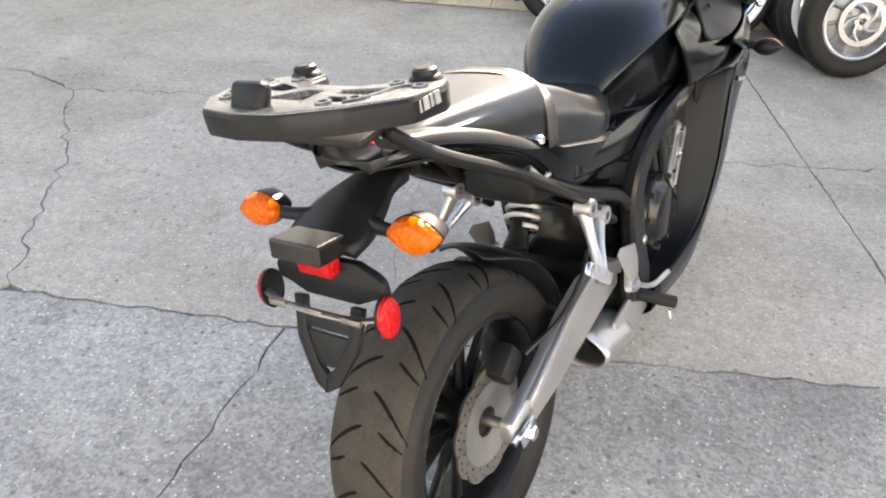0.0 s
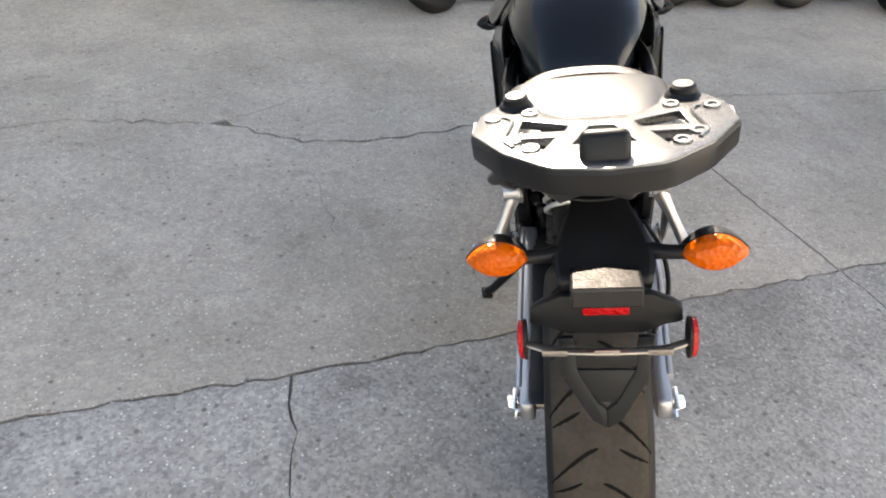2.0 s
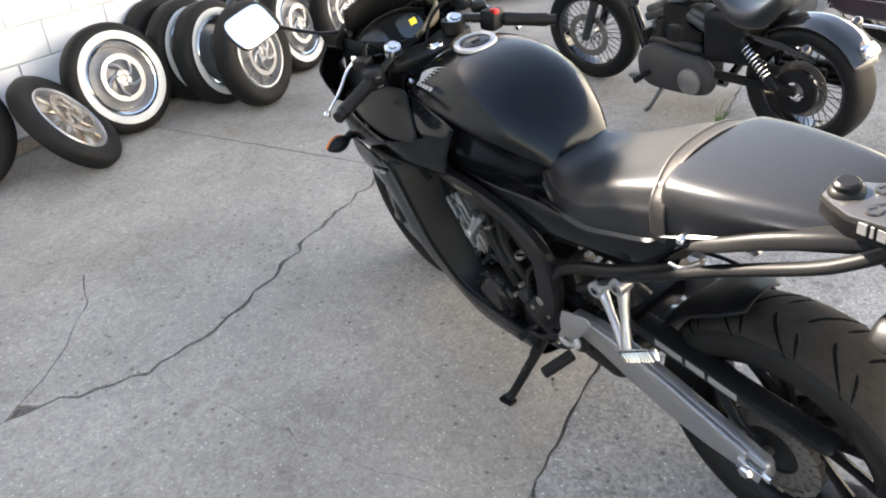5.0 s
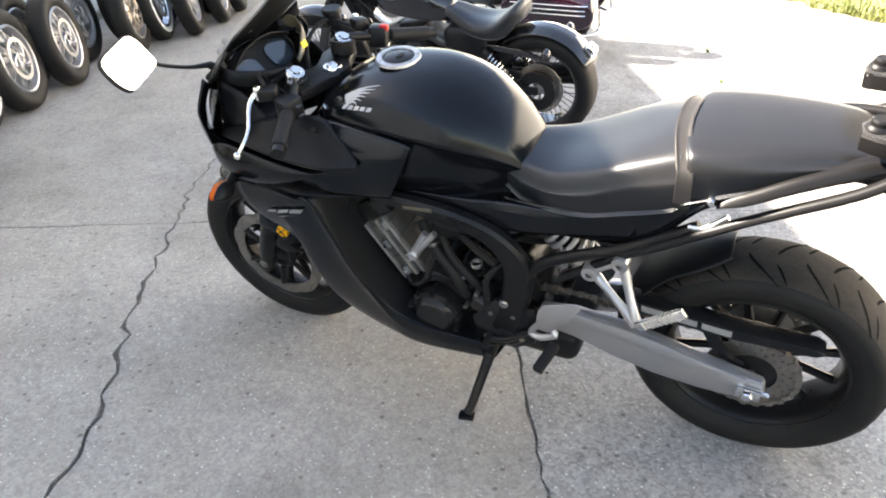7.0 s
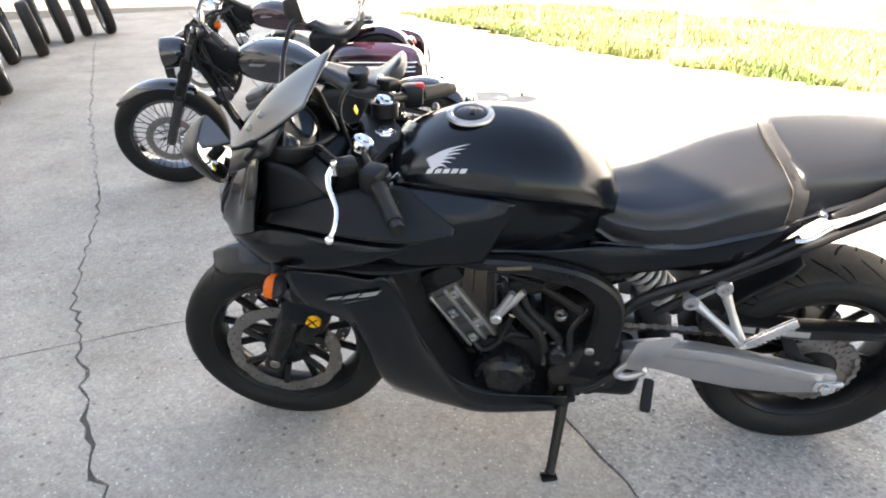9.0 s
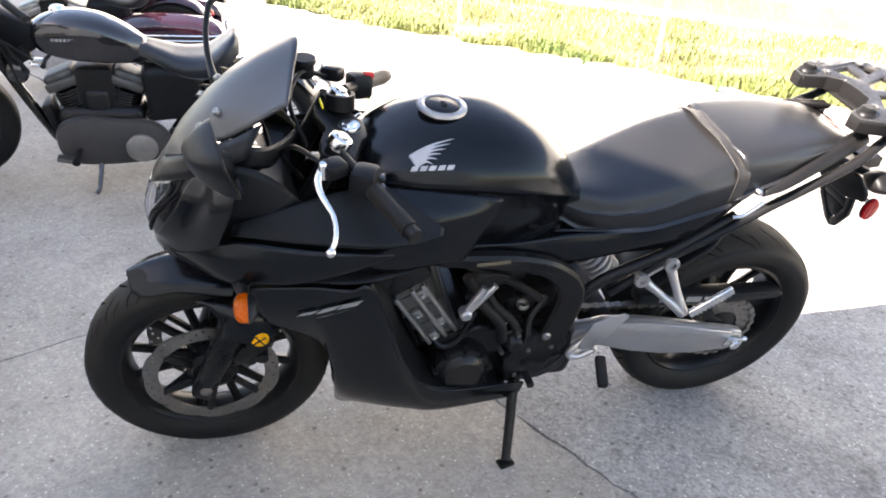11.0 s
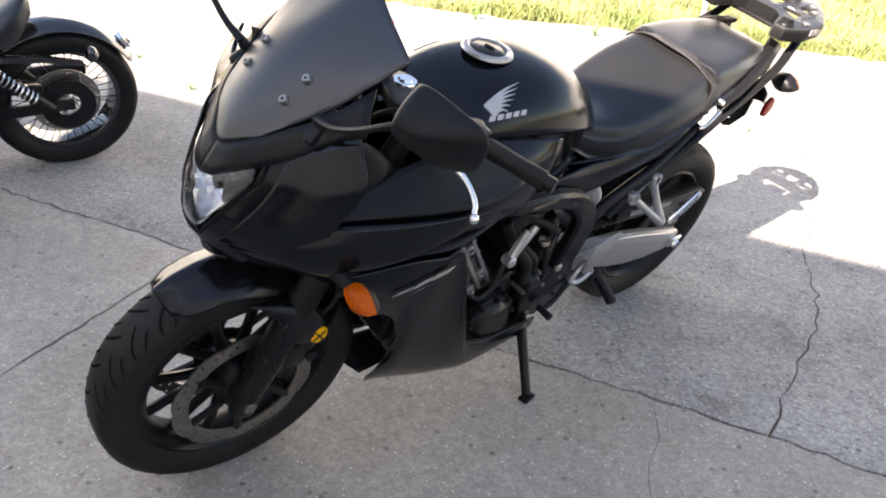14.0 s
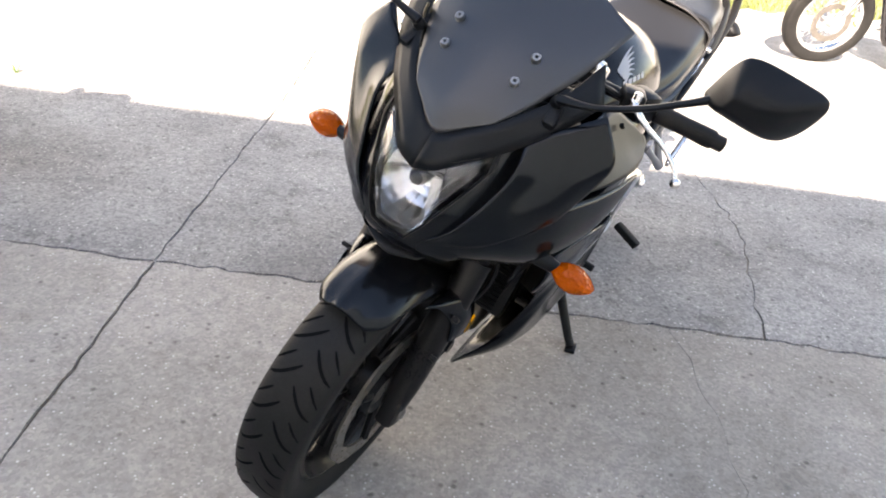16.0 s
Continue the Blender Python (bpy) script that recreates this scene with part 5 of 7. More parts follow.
def on_tank(x, z, s):
    """A place just over the tank's flank, reached from outside and above."""
    hit = FLANK.ray_cast(Vector((x, 0.12, z)) - PRINT * 0.3, PRINT)[0] or Vector((x, 0.12, z))
    hit = hit - PRINT * 0.0015
    return (hit.x, s * hit.y, hit.z)


for s in (1, -1):
    for k in range(6):
        a, b = Vector((0.250 - 0.003 * k, 0.917 - 0.0055 * k)), Vector((0.161 + 0.0085 * k, 0.958 - 0.0125 * k))
        rows = []
        for t in (-1, 0, 1):
            rows.append([on_tank(q.x, q.y + t * 0.0046 * (0.55 + 0.45 * math.sin(math.pi * min(1, v + 0.3))) * (1 - v ** 5 * 0.85), s) for v in (0, 0.12, 0.25, 0.4, 0.55, 0.7, 0.85, 1) for q in [a.lerp(b, v) + Vector((0, (0.006 + 0.001 * k) * math.sin(math.pi * v)))]])
        wing = bmesh.new()
        grid(wing, rows)
        part("wing_mark", wing, "greyprint", tank, "silver-grey feather of a wing-shaped print", smooth=0)
    bars = bmesh.new()
    for k in range(5):
        x = 0.248 - 0.0178 * k
        grid(bars, [[on_tank(xx - (zz - 0.88) * 0.35, zz, s) for xx in (x, x - 0.0067, x - 0.0135)] for zz in (0.881, 0.887, 0.893)])
    part("maker_mark", bars, "greyprint", tank, "silver-grey print below the wing", smooth=0)
    cover = skin([[(x, s * (y - 0.028), z - 0.01) for x, y, z in r] for r in [
        [(0.335, 0.135, 0.845), (0.345, 0.14, 0.80), (0.34, 0.13, 0.74), (0.32, 0.12, 0.70)],
        [(0.22, 0.157, 0.852), (0.22, 0.17, 0.80), (0.21, 0.166, 0.73), (0.20, 0.15, 0.68)],
        [(0.10, 0.158, 0.826), (0.09, 0.168, 0.77), (0.08, 0.16, 0.71), (0.07, 0.145, 0.67)],
        [(-0.03, 0.142, 0.785), (-0.035, 0.147, 0.745), (-0.04, 0.142, 0.70), (-0.045, 0.13, 0.665)],
        [(-0.13, 0.108, 0.735), (-0.13, 0.113, 0.71), (-0.13, 0.112, 0.685), (-0.13, 0.105, 0.66)]]], 26, 14)
    part("tank_cover", cover, "plastic", bike, "black plastic cover under the tank", solid=0.004)

# seats and tail
ST = ((-0.12, 0.800, 0.085, 0.72), (-0.17, 0.792, 0.105, 0.70), (-0.24, 0.796, 0.135, 0.712), (-0.32, 0.825, 0.15, 0.726), (-0.40, 0.861, 0.152, 0.750), (-0.46, 0.889, 0.15, 0.775), (-0.48, 0.896, 0.147, 0.785))


def seat_ribs(tab, edge_h=0.04):
    out = []
    for x, zt, w, zb in tab:
        half = [(0, zt), (0.5 * w, zt - 0.001), (0.82 * w, zt - edge_h * 0.25), (0.95 * w, zt - edge_h), (w, zt - 0.5 * (zt - zb)), (0.99 * w, zb + 0.01), (0.9 * w, zb)]
        out.append([(x - 0.028 * min(1, y / w) ** 2 * (x < -0.4), y, z) for y, z in half] + [(x - 0.028 * min(1, y / w) ** 2 * (x < -0.4), -y, z) for y, z in half[:0:-1]])
    return out


part("rider_seat", skin(seat_ribs(ST), 36, 48, wrap=True, caps=True), "vinyl", bike, "black vinyl rider seat", smooth=60)
PT = ((-0.486, 0.900, 0.144, 0.795), (-0.505, 0.908, 0.146, 0.805), (-0.60, 0.918, 0.138, 0.84), (-0.70, 0.923, 0.118, 0.872), (-0.77, 0.92, 0.1, 0.885), (-0.82, 0.906, 0.08, 0.885), (-0.845, 0.892, 0.05, 0.88))
part("pillion_seat", skin(seat_ribs(PT, 0.022), 34, 48, wrap=True, caps=True), "vinyl", bike, "black vinyl pillion seat", smooth=60)
strap = [[(-0.483 - 0.028 * min(1, abs(y) / 0.148) ** 2 + dx, y * 0.992, z - 0.0125 + (0.0015 if abs(dx) > 0.01 else 0.0)) for y, z in ((-0.153, 0.80), (-0.15, 0.87), (-0.125, 0.895), (-0.07, 0.917), (0, 0.921), (0.07, 0.917), (0.125, 0.895), (0.15, 0.87), (0.153, 0.80))] for dx in (-0.016, -0.012, -0.008, 0.008, 0.012, 0.016)]
part("strap", skin(strap, 16, 40), "strap", bike, "dark grey webbing grab strap with stitched edges", solid=0.003)
for s in (1, -1):
    Y = lambda rows: [[(x, s * y, z) for x, y, z in r] for r in rows]
    part("tail_cowl", skin(Y([[(-0.10, 0.102, 0.70), (-0.10, 0.107, 0.67), (-0.10, 0.100, 0.64)],
                              [(-0.26, 0.140, 0.725), (-0.25, 0.143, 0.685), (-0.25, 0.132, 0.645)],
                              [(-0.44, 0.147, 0.775), (-0.44, 0.150, 0.72), (-0.44, 0.138, 0.670)],
                              [(-0.55, 0.136, 0.83), (-0.555, 0.137, 0.808), (-0.56, 0.130, 0.785)],
                              [(-0.70, 0.115, 0.89), (-0.71, 0.117, 0.870), (-0.71, 0.110, 0.850)],
                              [(-0.86, 0.07, 0.91), (-0.86, 0.07, 0.895), (-0.85, 0.07, 0.880)]]), 30, 10), "matte", bike, "matte black tail side panel", solid=0.004)
    rail = [[(x, s * (y - 0.030), z + 0.004 + h * 0.3), (x, s * (y - 0.014), z + h * 0.5), (x, s * (y + 0.002), z + h * 0.42), (x, s * (y + 0.014), z - h * 0.42), (x, s * (y + 0.008), z - h * 0.55), (x, s * (y - 0.022), z - h * 0.5)] for x, y, z, h in ((-0.575, 0.144, 0.810, 0.006), (-0.59, 0.146, 0.820, 0.014), (-0.63, 0.146, 0.838, 0.020), (-0.70, 0.135, 0.872, 0.022), (-0.78, 0.115, 0.900, 0.020), (-0.86, 0.085, 0.915, 0.014))]
    part("grab_rail", skin(rail, 30, 18, wrap=True, caps=True), "plastic", bike, "black plastic grab rail", smooth=50)
    part("side_cover", skin(Y([[(0.16, 0.140, 0.705), (0.16, 0.150, 0.69), (0.16, 0.150, 0.672)], [(0.0, 0.148, 0.705), (0.0, 0.153, 0.685), (0.0, 0.153, 0.655)], [(-0.13, 0.136, 0.71), (-0.13, 0.148, 0.68), (-0.13, 0.150, 0.64)], [(-0.25, 0.140, 0.715), (-0.26, 0.150, 0.69), (-0.26, 0.148, 0.655)], [(-0.42, 0.145, 0.745), (-0.43, 0.150, 0.72), (-0.43, 0.148, 0.69)]]), 20, 10), "matte", bike, "matte black side cover under the seat", solid=0.004)
    part("tail_bolt", lathe([(0, s * 0.16), (0.006, s * 0.16), (0.009, s * 0.155), (0.009, s * 0.13)], 14, at=(-0.565, 0, 0.818)), "bright", bike, "bright tail bolt")
    part("rack_arm", tube([(-0.27, s * 0.150, 0.532), (-0.395, s * 0.15, 0.630), (-0.50, s * 0.152, 0.698), (-0.62, s * 0.150, 0.776), (-0.70, s * 0.148, 0.822), (-0.80, s * 0.14, 0.876), (-0.86, s * 0.125, 0.916), (-0.90, s * 0.115, 0.95)], [0.012, 0.012, 0.013, 0.013, 0.013, 0.013, 0.013, 0.012], 12, flat=0.8), "plastic", bike, "black steel luggage rack arm")
    part("tail_strut", tube([(-0.42, s * 0.125, 0.665), (-0.55, s * 0.118, 0.785), (-0.70, s * 0.09, 0.852), (-0.82, s * 0.06, 0.872)], 0.011, 10), "dark", bike)
    part("helmet_hook", tube([(-0.53, s * 0.145, 0.742), (-0.56, s * 0.147, 0.748), (-0.60, s * 0.145, 0.782)], 0.006, 10), "bright", bike)
part("undertray", skin([[(-0.30, -0.10, 0.64), (-0.30, 0, 0.62), (-0.30, 0.10, 0.64)], [(-0.55, -0.12, 0.780), (-0.55, 0, 0.765), (-0.55, 0.12, 0.780)], [(-0.75, -0.10, 0.858), (-0.75, 0, 0.84), (-0.75, 0.10, 0.858)], [(-0.86, -0.06, 0.878), (-0.86, 0, 0.868), (-0.86, 0.06, 0.878)]], 14, 10), "plastic", bike, solid=0.004)
part("tail_light", skin([[(-0.812, y * 0.9, z + 0.004) for y, z in ((-0.075, 0.885), (-0.05, 0.9), (0, 0.905), (0.05, 0.9), (0.075, 0.885), (0.05, 0.868), (0, 0.862), (-0.05, 0.868))], [(-0.835, y * 0.8, z + 0.006) for y, z in ((-0.075, 0.884), (-0.05, 0.895), (0, 0.90), (0.05, 0.895), (0.075, 0.884), (0.05, 0.872), (0, 0.868), (-0.05, 0.872))]], 4, 30, wrap=True, caps=True), "red", bike, "red tail light under the rack")

# luggage rack
rack = tagged(new("luggage_rack"), "grey-black plastic top case rack with cut-outs")
rack.parent = bike
rack.location = (0, -0.008, 0)
RO = [(-0.862, 0.0), (-0.860, 0.045), (-0.828, 0.075), (-0.785, 0.088), (-0.775, 0.095), (-0.777, 0.128), (-0.800, 0.144), (-0.832, 0.160), (-0.900, 0.164), (-0.910, 0.162), (-0.975, 0.124), (-0.984, 0.117), (-1.026, 0.075), (-1.036, 0.06), (-1.046, 0.0)]
RO = RO + [(x, -y) for x, y in RO[-2:0:-1]]


def rack_z(x):
    return 0.998 - (x + 0.9) * 0.12


out = [Vector((x, y)) for x, y in RO]
rim = bmesh.new()
rows = []
for k, h in ((0.985, -0.034), (0.995, -0.030), (1.0, -0.007), (0.985, -0.002), (0.94, -0.004), (0.93, -0.030)):
    rows.append([((p.x + 0.9) * k - 0.9, p.y * k, rack_z(p.x) + h) for p in out])
rows.append(rows[0])
grid(rim, rows, True)
bmesh.ops.remove_doubles(rim, verts=rim.verts, dist=1e-5)
# Upright sides take the darker plastic, as no glare falls on them.
part("rim", rim, "plastic", rack, "dark plastic rim, kept darker as the side without glare", smooth=25)
HOLES = [[(-0.898, -0.014), (-0.898, 0.014), (-0.962, 0.036), (-0.962, -0.036)]]
for s in (1, -1):
    HOLES += [[(-0.862, s * 0.098), (-0.890, s * 0.040), (-0.912, s * 0.046), (-0.912, s * 0.102)], [(-0.932, s * 0.056), (-0.932, s * 0.104), (-0.958, s * 0.096), (-0.972, s * 0.070)]]
loops = [[Vector(((p.x + 0.9) * 0.985 - 0.9, p.y * 0.985)) for p in out]] + [[Vector(q) for q in h] for h in HOLES]
flat, rings = [], []
for loop in loops:
    rings.append(list(range(len(flat), len(flat) + len(loop))))
    flat += loop
edges = [(r[k], r[(k + 1) % len(r)]) for r in rings for k in range(len(r))]
vs, _, fs, _, _, _ = delaunay_2d_cdt(flat, edges, [], 0, 1e-5)


def within(poly, c):
    inside = False
    for a, b in zip(poly, poly[1:] + poly[:1]):
        if (a.y > c.y) != (b.y > c.y) and c.x < (b.x - a.x) * (c.y - a.y) / (b.y - a.y) + a.x:
            inside = not inside
    return inside


deck = bmesh.new()
tops = [deck.verts.new((v.x, v.y, rack_z(v.x) + 0.001)) for v in vs]
for f in fs:
    c = sum((vs[k] for k in f), Vector((0, 0))) / len(f)
    if within(loops[0], c) and not any(within(h, c) for h in loops[1:]):
        deck.faces.new([tops[k] for k in f])
bmesh.ops.delete(deck, geom=[v for v in deck.verts if not v.link_faces], context="VERTS")
ex = bmesh.ops.extrude_face_region(deck, geom=deck.faces[:])
bmesh.ops.translate(deck, vec=(0, 0, -0.014), verts=[q for q in ex["geom"] if isinstance(q, bmesh.types.BMVert)])
bmesh.ops.recalc_face_normals(deck, faces=deck.faces)
bmesh.ops.bevel(deck, geom=[e for e in deck.edges if len(e.link_faces) == 2 and e.calc_face_angle(0) > 0.7], offset=0.0025, segments=2, affect="EDGES", profile=0.5)
# The deck's lighter grey stands for sky glare on its flat top.
part("deck", deck, "grey_plastic", rack, "grey deck with angular cut-outs, sky glare put into its material", smooth=30)
for s in (1, -1):
    part("rib", tube([(-0.845, s * 0.128, rack_z(-0.845) + 0.001), (-0.87, s * 0.112, rack_z(-0.87) + 0.002), (-0.935, s * 0.118, rack_z(-0.935) + 0.002), (-0.965, s * 0.106, rack_z(-0.965) + 0.001)], 0.003, 6), "grey_plastic", rack)
for s in (1, -1):
    pad = part("pad", lathe([(0, 0.018), (0.013, 0.018), (0.017, 0.015), (0.018, 0.008), (0.022, 0.005), (0.024, 0.0)], 24, axis="Z"), "plastic", rack, "black rubber pad")
    pad.matrix_local = pose(-0.803, s * 0.110, rack_z(-0.803) + 0.001)
    for q in ((-0.855, 0.138), (-0.945, 0.108), (-0.84, 0.09), (-0.975, 0.085)):
        part("bolt", lathe([(0.0, 0.001), (0.005, 0.0012), (0.006, 0.0032), (0.010, 0.0032), (0.011, 0.0)], 16, at=(q[0], s * q[1], rack_z(q[0]) + 0.0015), axis="Z"), "grey_plastic", rack)
    mk = bmesh.new()
    for k, (x0, w0) in enumerate(((-0.862, 0.011), (-0.878, 0.004), (-0.887, 0.011), (-0.903, 0.004))):
        box((w0, 0.003, 0.016), (x0 - w0 / 2 + 0.012, s * 0.1625, 0.982), (s * 3, 0, 0), 0, mk)
    part("maker_mark", mk, "silverprint", rack, "pale print on the rim", smooth=0)
part("latch", box((0.024, 0.056, 0.044), (-1.006, 0.002, 1.020), (0, 22, 0), 0.010, seg=4), "plastic", rack, "black case latch")
part("carrier", box((0.10, 0.21, 0.012), (-0.90, 0, 0.950), (0, -3, 0), 0.004), "dark", rack)

# plate holder and rear lamps
hold = tagged(new("plate_holder"), "black plastic mudguard and plate holder without a plate")
hold.parent = bike
hold.location = (0.004, -0.008, 0)
part("arm", skin([[(x, y, z - 0.006 * abs(y) / w) for y in (-w, -w * 0.7, 0, w * 0.7, w)] for x, z, w in ((-0.79, 0.852, 0.04), (-0.835, 0.848, 0.042), (-0.875, 0.838, 0.056), (-0.925, 0.822, 0.068), (-0.965, 0.808, 0.062))], 14, 8), "plastic", hold, solid=0.02)
part("lamp_box", box((0.058, 0.092, 0.03), (-0.982, 0, 0.806), (0, 6, 0), 0.004), "engine", hold, "number plate lamp housing", smooth=18)
part("lamp_lens", box((0.026, 0.062, 0.034), (-0.972, 0, 0.776), (0, -12, 0), 0.003), "red", hold, "red reflector below the lamp")
part("bracket", plate([(-0.06, 0.776), (0.06, 0.776), (0.09, 0.762), (0.102, 0.752), (0.104, 0.728), (0.08, 0.722), (0.05, 0.708), (-0.05, 0.708), (-0.08, 0.722), (-0.104, 0.728), (-0.102, 0.752), (-0.09, 0.762)], -0.962, -0.946, 0.004, plane="yz"), "plastic", hold)
tongue = bmesh.new()
tilt = pose(-0.968, 0, 0.71, 0, 18, 0)
for s in (1, -1):
    plate([(s * 0.066, 0.0), (s * 0.044, 0.0), (s * 0.04, -0.05), (s * 0.014, -0.10), (0, -0.112), (0, -0.142), (s * 0.022, -0.128), (s * 0.058, -0.065)], -0.006, 0.006, 0.002, tongue, "yz", tilt)
plate([(-0.05, -0.022), (0.05, -0.022), (0.045, -0.045), (-0.045, -0.045)], -0.005, 0.005, 0.002, tongue, "yz", tilt)
plate([(-0.04, -0.05), (0.04, -0.05), (0.03, -0.082), (0.012, -0.10), (-0.012, -0.10), (-0.03, -0.082)], -0.004, 0.004, 0.002, tongue, "yz", tilt)
part("tongue", tongue, "plastic", hold, "open pointed plate backing")
pb = bmesh.new()
tube([(-0.985, -0.112, 0.714), (-0.998, -0.06, 0.710), (-0.998, 0.06, 0.710), (-0.985, 0.112, 0.714)], 0.0065, 10, bm=pb, flat=0.55)
for y in (-0.07, 0, 0.07):
    box((0.006, 0.034, 0.010), (-1.002, y, 0.711), (0, 0, 0), 0.001, pb)
part("plate_bar", pb, "steel", hold, "tarnished metal plate bar")
for s in (1, -1):
    rf = part("reflector", lathe([(0, 0.008), (0.02, 0.008), (0.025, 0.006), (0.026, 0.0)], 32, axis="Y"), "red", hold, "round red side reflector")
    rf.matrix_local = pose(-0.975, s * 0.112, 0.712, 0, 0, 0 if s > 0 else 180) @ Matrix.Diagonal((0.85, 1, 1.2, 1))
    part("backing", lathe([(0, -0.0005), (0.027, -0.0005), (0.027, -0.004), (0.0, -0.004)], 28, axis="Y"), "plastic", rf, "black reflector backing")
    ind = tagged(new("turn_signal"), "amber rear turn signal on a black stalk")
    ind.parent = bike
    ind.location = (0, -0.008, 0.004)
    part("stalk", tube([(-0.90, s * 0.05, 0.805), (-0.915, s * 0.09, 0.81), (-0.918, s * 0.12, 0.812)], [0.014, 0.010, 0.012], 12), "plastic", ind)
    shape = [(0.143 + 0.043 * math.cos(a), math.copysign(0.0265 * abs(math.sin(a)) ** 1.7, math.sin(a))) for a in (math.tau * k / 16 for k in range(16))]
    part("shell", skin([[(-0.92 + x, s * (0.147 + (y - 0.147) * k), 0.814 + z * k) for y, z in shape] for x, k in ((0.036, 0.3), (0.028, 0.8), (0.004, 1.03), (0.0, 1.03))], 8, 24, wrap=True, caps=True), "plastic", ind)
    part("lens", skin([[(-0.92 + x, s * (0.147 + (y - 0.147) * k), 0.814 + z * k) for y, z in shape] for x, k in ((0.0, 1.0), (-0.012, 0.93), (-0.021, 0.62), (-0.024, 0.2))], 8, 32, wrap=True, caps=True), "amber", ind, "amber faceted lens")

# main spars, swingarm
for s in (1, -1):
    part("frame_spar", beam([(0.30, s * 0.10, 0.735, 0.020), (0.235, s * 0.150, 0.700, 0.020), (0.15, s * 0.170, 0.690, 0.0165), (0.05, s * 0.174, 0.683, 0.019), (-0.02, s * 0.170, 0.667, 0.022), (-0.10, s * 0.163, 0.633, 0.025), (-0.158, s * 0.157, 0.568, 0.032), (-0.163, s * 0.153, 0.485, 0.036), (-0.146, s * 0.150, 0.40, 0.036), (-0.118, s * 0.148, 0.32, 0.036), (-0.098, s * 0.145, 0.255, 0.026)], 0.017), "spar", bike, "black pressed steel frame spar", smooth=28)
    part("pivot_plate", plate([(-0.14, 0.40), (-0.205, 0.41), (-0.215, 0.33), (-0.20, 0.28), (-0.14, 0.245), (-0.085, 0.262), (-0.11, 0.33)], s * 0.135, s * 0.160, 0.010), "spar", bike, "black swingarm pivot plate")
    part("subframe_tube", tube([(-0.17, s * 0.155, 0.50), (-0.24, s * 0.15, 0.575), (-0.40, s * 0.145, 0.65), (-0.55, s * 0.13, 0.735)], 0.0145, 12), "spar", bike)
    part("spar_label", box((0.075, 0.002, 0.009), (0.06, s * 0.1915, 0.688), (0, 4, 0), 0), "stay", bike, "faded warning label")
    part("spar_bolt", lathe([(0, s * 0.172), (0.008, s * 0.172), (0.012, s * 0.169), (0.012, s * 0.15)], 14, at=(-0.128, 0, 0.416)), "cast", bike)
    arm = bmesh.new()
    prof = [(-0.21, 0.410), (-0.30, 0.424), (-0.40, 0.414), (-0.50, 0.394), (-0.60, 0.368), (-0.70, 0.343), (-0.738, 0.334), (-0.744, 0.290), (-0.70, 0.270), (-0.60, 0.266), (-0.50, 0.276), (-0.40, 0.300), (-0.30, 0.334), (-0.21, 0.352)]
    if s < 0:
        prof = [(-0.235, 0.42), (-0.30, 0.445), (-0.40, 0.455), (-0.50, 0.43), (-0.60, 0.388), (-0.68, 0.356), (-0.74, 0.342), (-0.745, 0.298), (-0.68, 0.284), (-0.55, 0.295), (-0.40, 0.325), (-0.30, 0.345), (-0.235, 0.355)]
    plate(prof, s * 0.115, s * 0.146, 0.009, arm)
    ridge = prof[:6]
    plate(ridge + [(x + 0.004, z - 0.034 - 0.010 * (x + 0.74)) for x, z in ridge[::-1]], s * 0.138, s * 0.154, 0.006, arm)
    part("swingarm", arm, "alloy", bike, "silver alloy swingarm")
    ad = bmesh.new()
    box((0.055, 0.010, 0.034), (-0.708, s * 0.156, 0.308), (0, -8, 0), 0.003, ad)
    tube([(-0.732, s * 0.150, 0.312), (-0.752, s * 0.150, 0.310)], 0.007, 8, bm=ad)
    lathe([(0, s * 0.172), (0.012, s * 0.172), (0.015, s * 0.168), (0.015, s * 0.15)], 6, ad, at=(-0.706, 0, 0.307))
    part("chain_adjuster", ad, "bright", bike, "polished chain adjuster")
    part("heel_guard", plate([(-0.219, 0.423), (-0.234, 0.464), (-0.312, 0.490), (-0.328, 0.480), (-0.289, 0.415), (-0.249, 0.372), (-0.217, 0.378)], s * 0.181, s * 0.186, 0.002), "alloy", bike, "silver heel guard plate")
    hb = bmesh.new()
    tube([(-0.235, s * 0.17, 0.40), (-0.20, s * 0.172, 0.35), (-0.225, s * 0.18, 0.345), (-0.265, s * 0.18, 0.365)], 0.009, 10, bm=hb)
    tube([(-0.235, s * 0.168, 0.40), (-0.265, s * 0.18, 0.365)], 0.009, 10, bm=hb)
    part("footrest_bracket", hb, "alloy", bike, "silver footrest bracket")
    peg = part("footpeg", box((0.026, 0.085, 0.022), (-0.262, s * 0.243, 0.352), (s * -12, 0, s * -14), 0.006), "rubber", bike, "rubber-topped rider footpeg")
    part("feeler", tube([(-0.275, s * 0.275, 0.338), (-0.275, s * 0.278, 0.315)], 0.004, 8), "bright", peg)
    hg = bmesh.new()
    A, B, C = (-0.34, s * 0.15, 0.578), (-0.405, s * 0.148, 0.622), (-0.458, s * 0.205, 0.495)
    tube([A, tuple(np.array(A) * 0.5 + np.array(C) * 0.5), C], [0.014, 0.009, 0.014], 12, bm=hg)
    tube([B, tuple(np.array(B) * 0.5 + np.array(C) * 0.5), C], [0.015, 0.010, 0.014], 12, bm=hg)
    tube([A, B], [0.011, 0.011], 12, bm=hg)
    for q in (A, B):
        lathe([(0.009, s * 0.17), (0.018, s * 0.17), (0.019, s * 0.166), (0.019, s * 0.135), (0.009, s * 0.135)], 18, hg, at=(q[0], 0, q[2]))
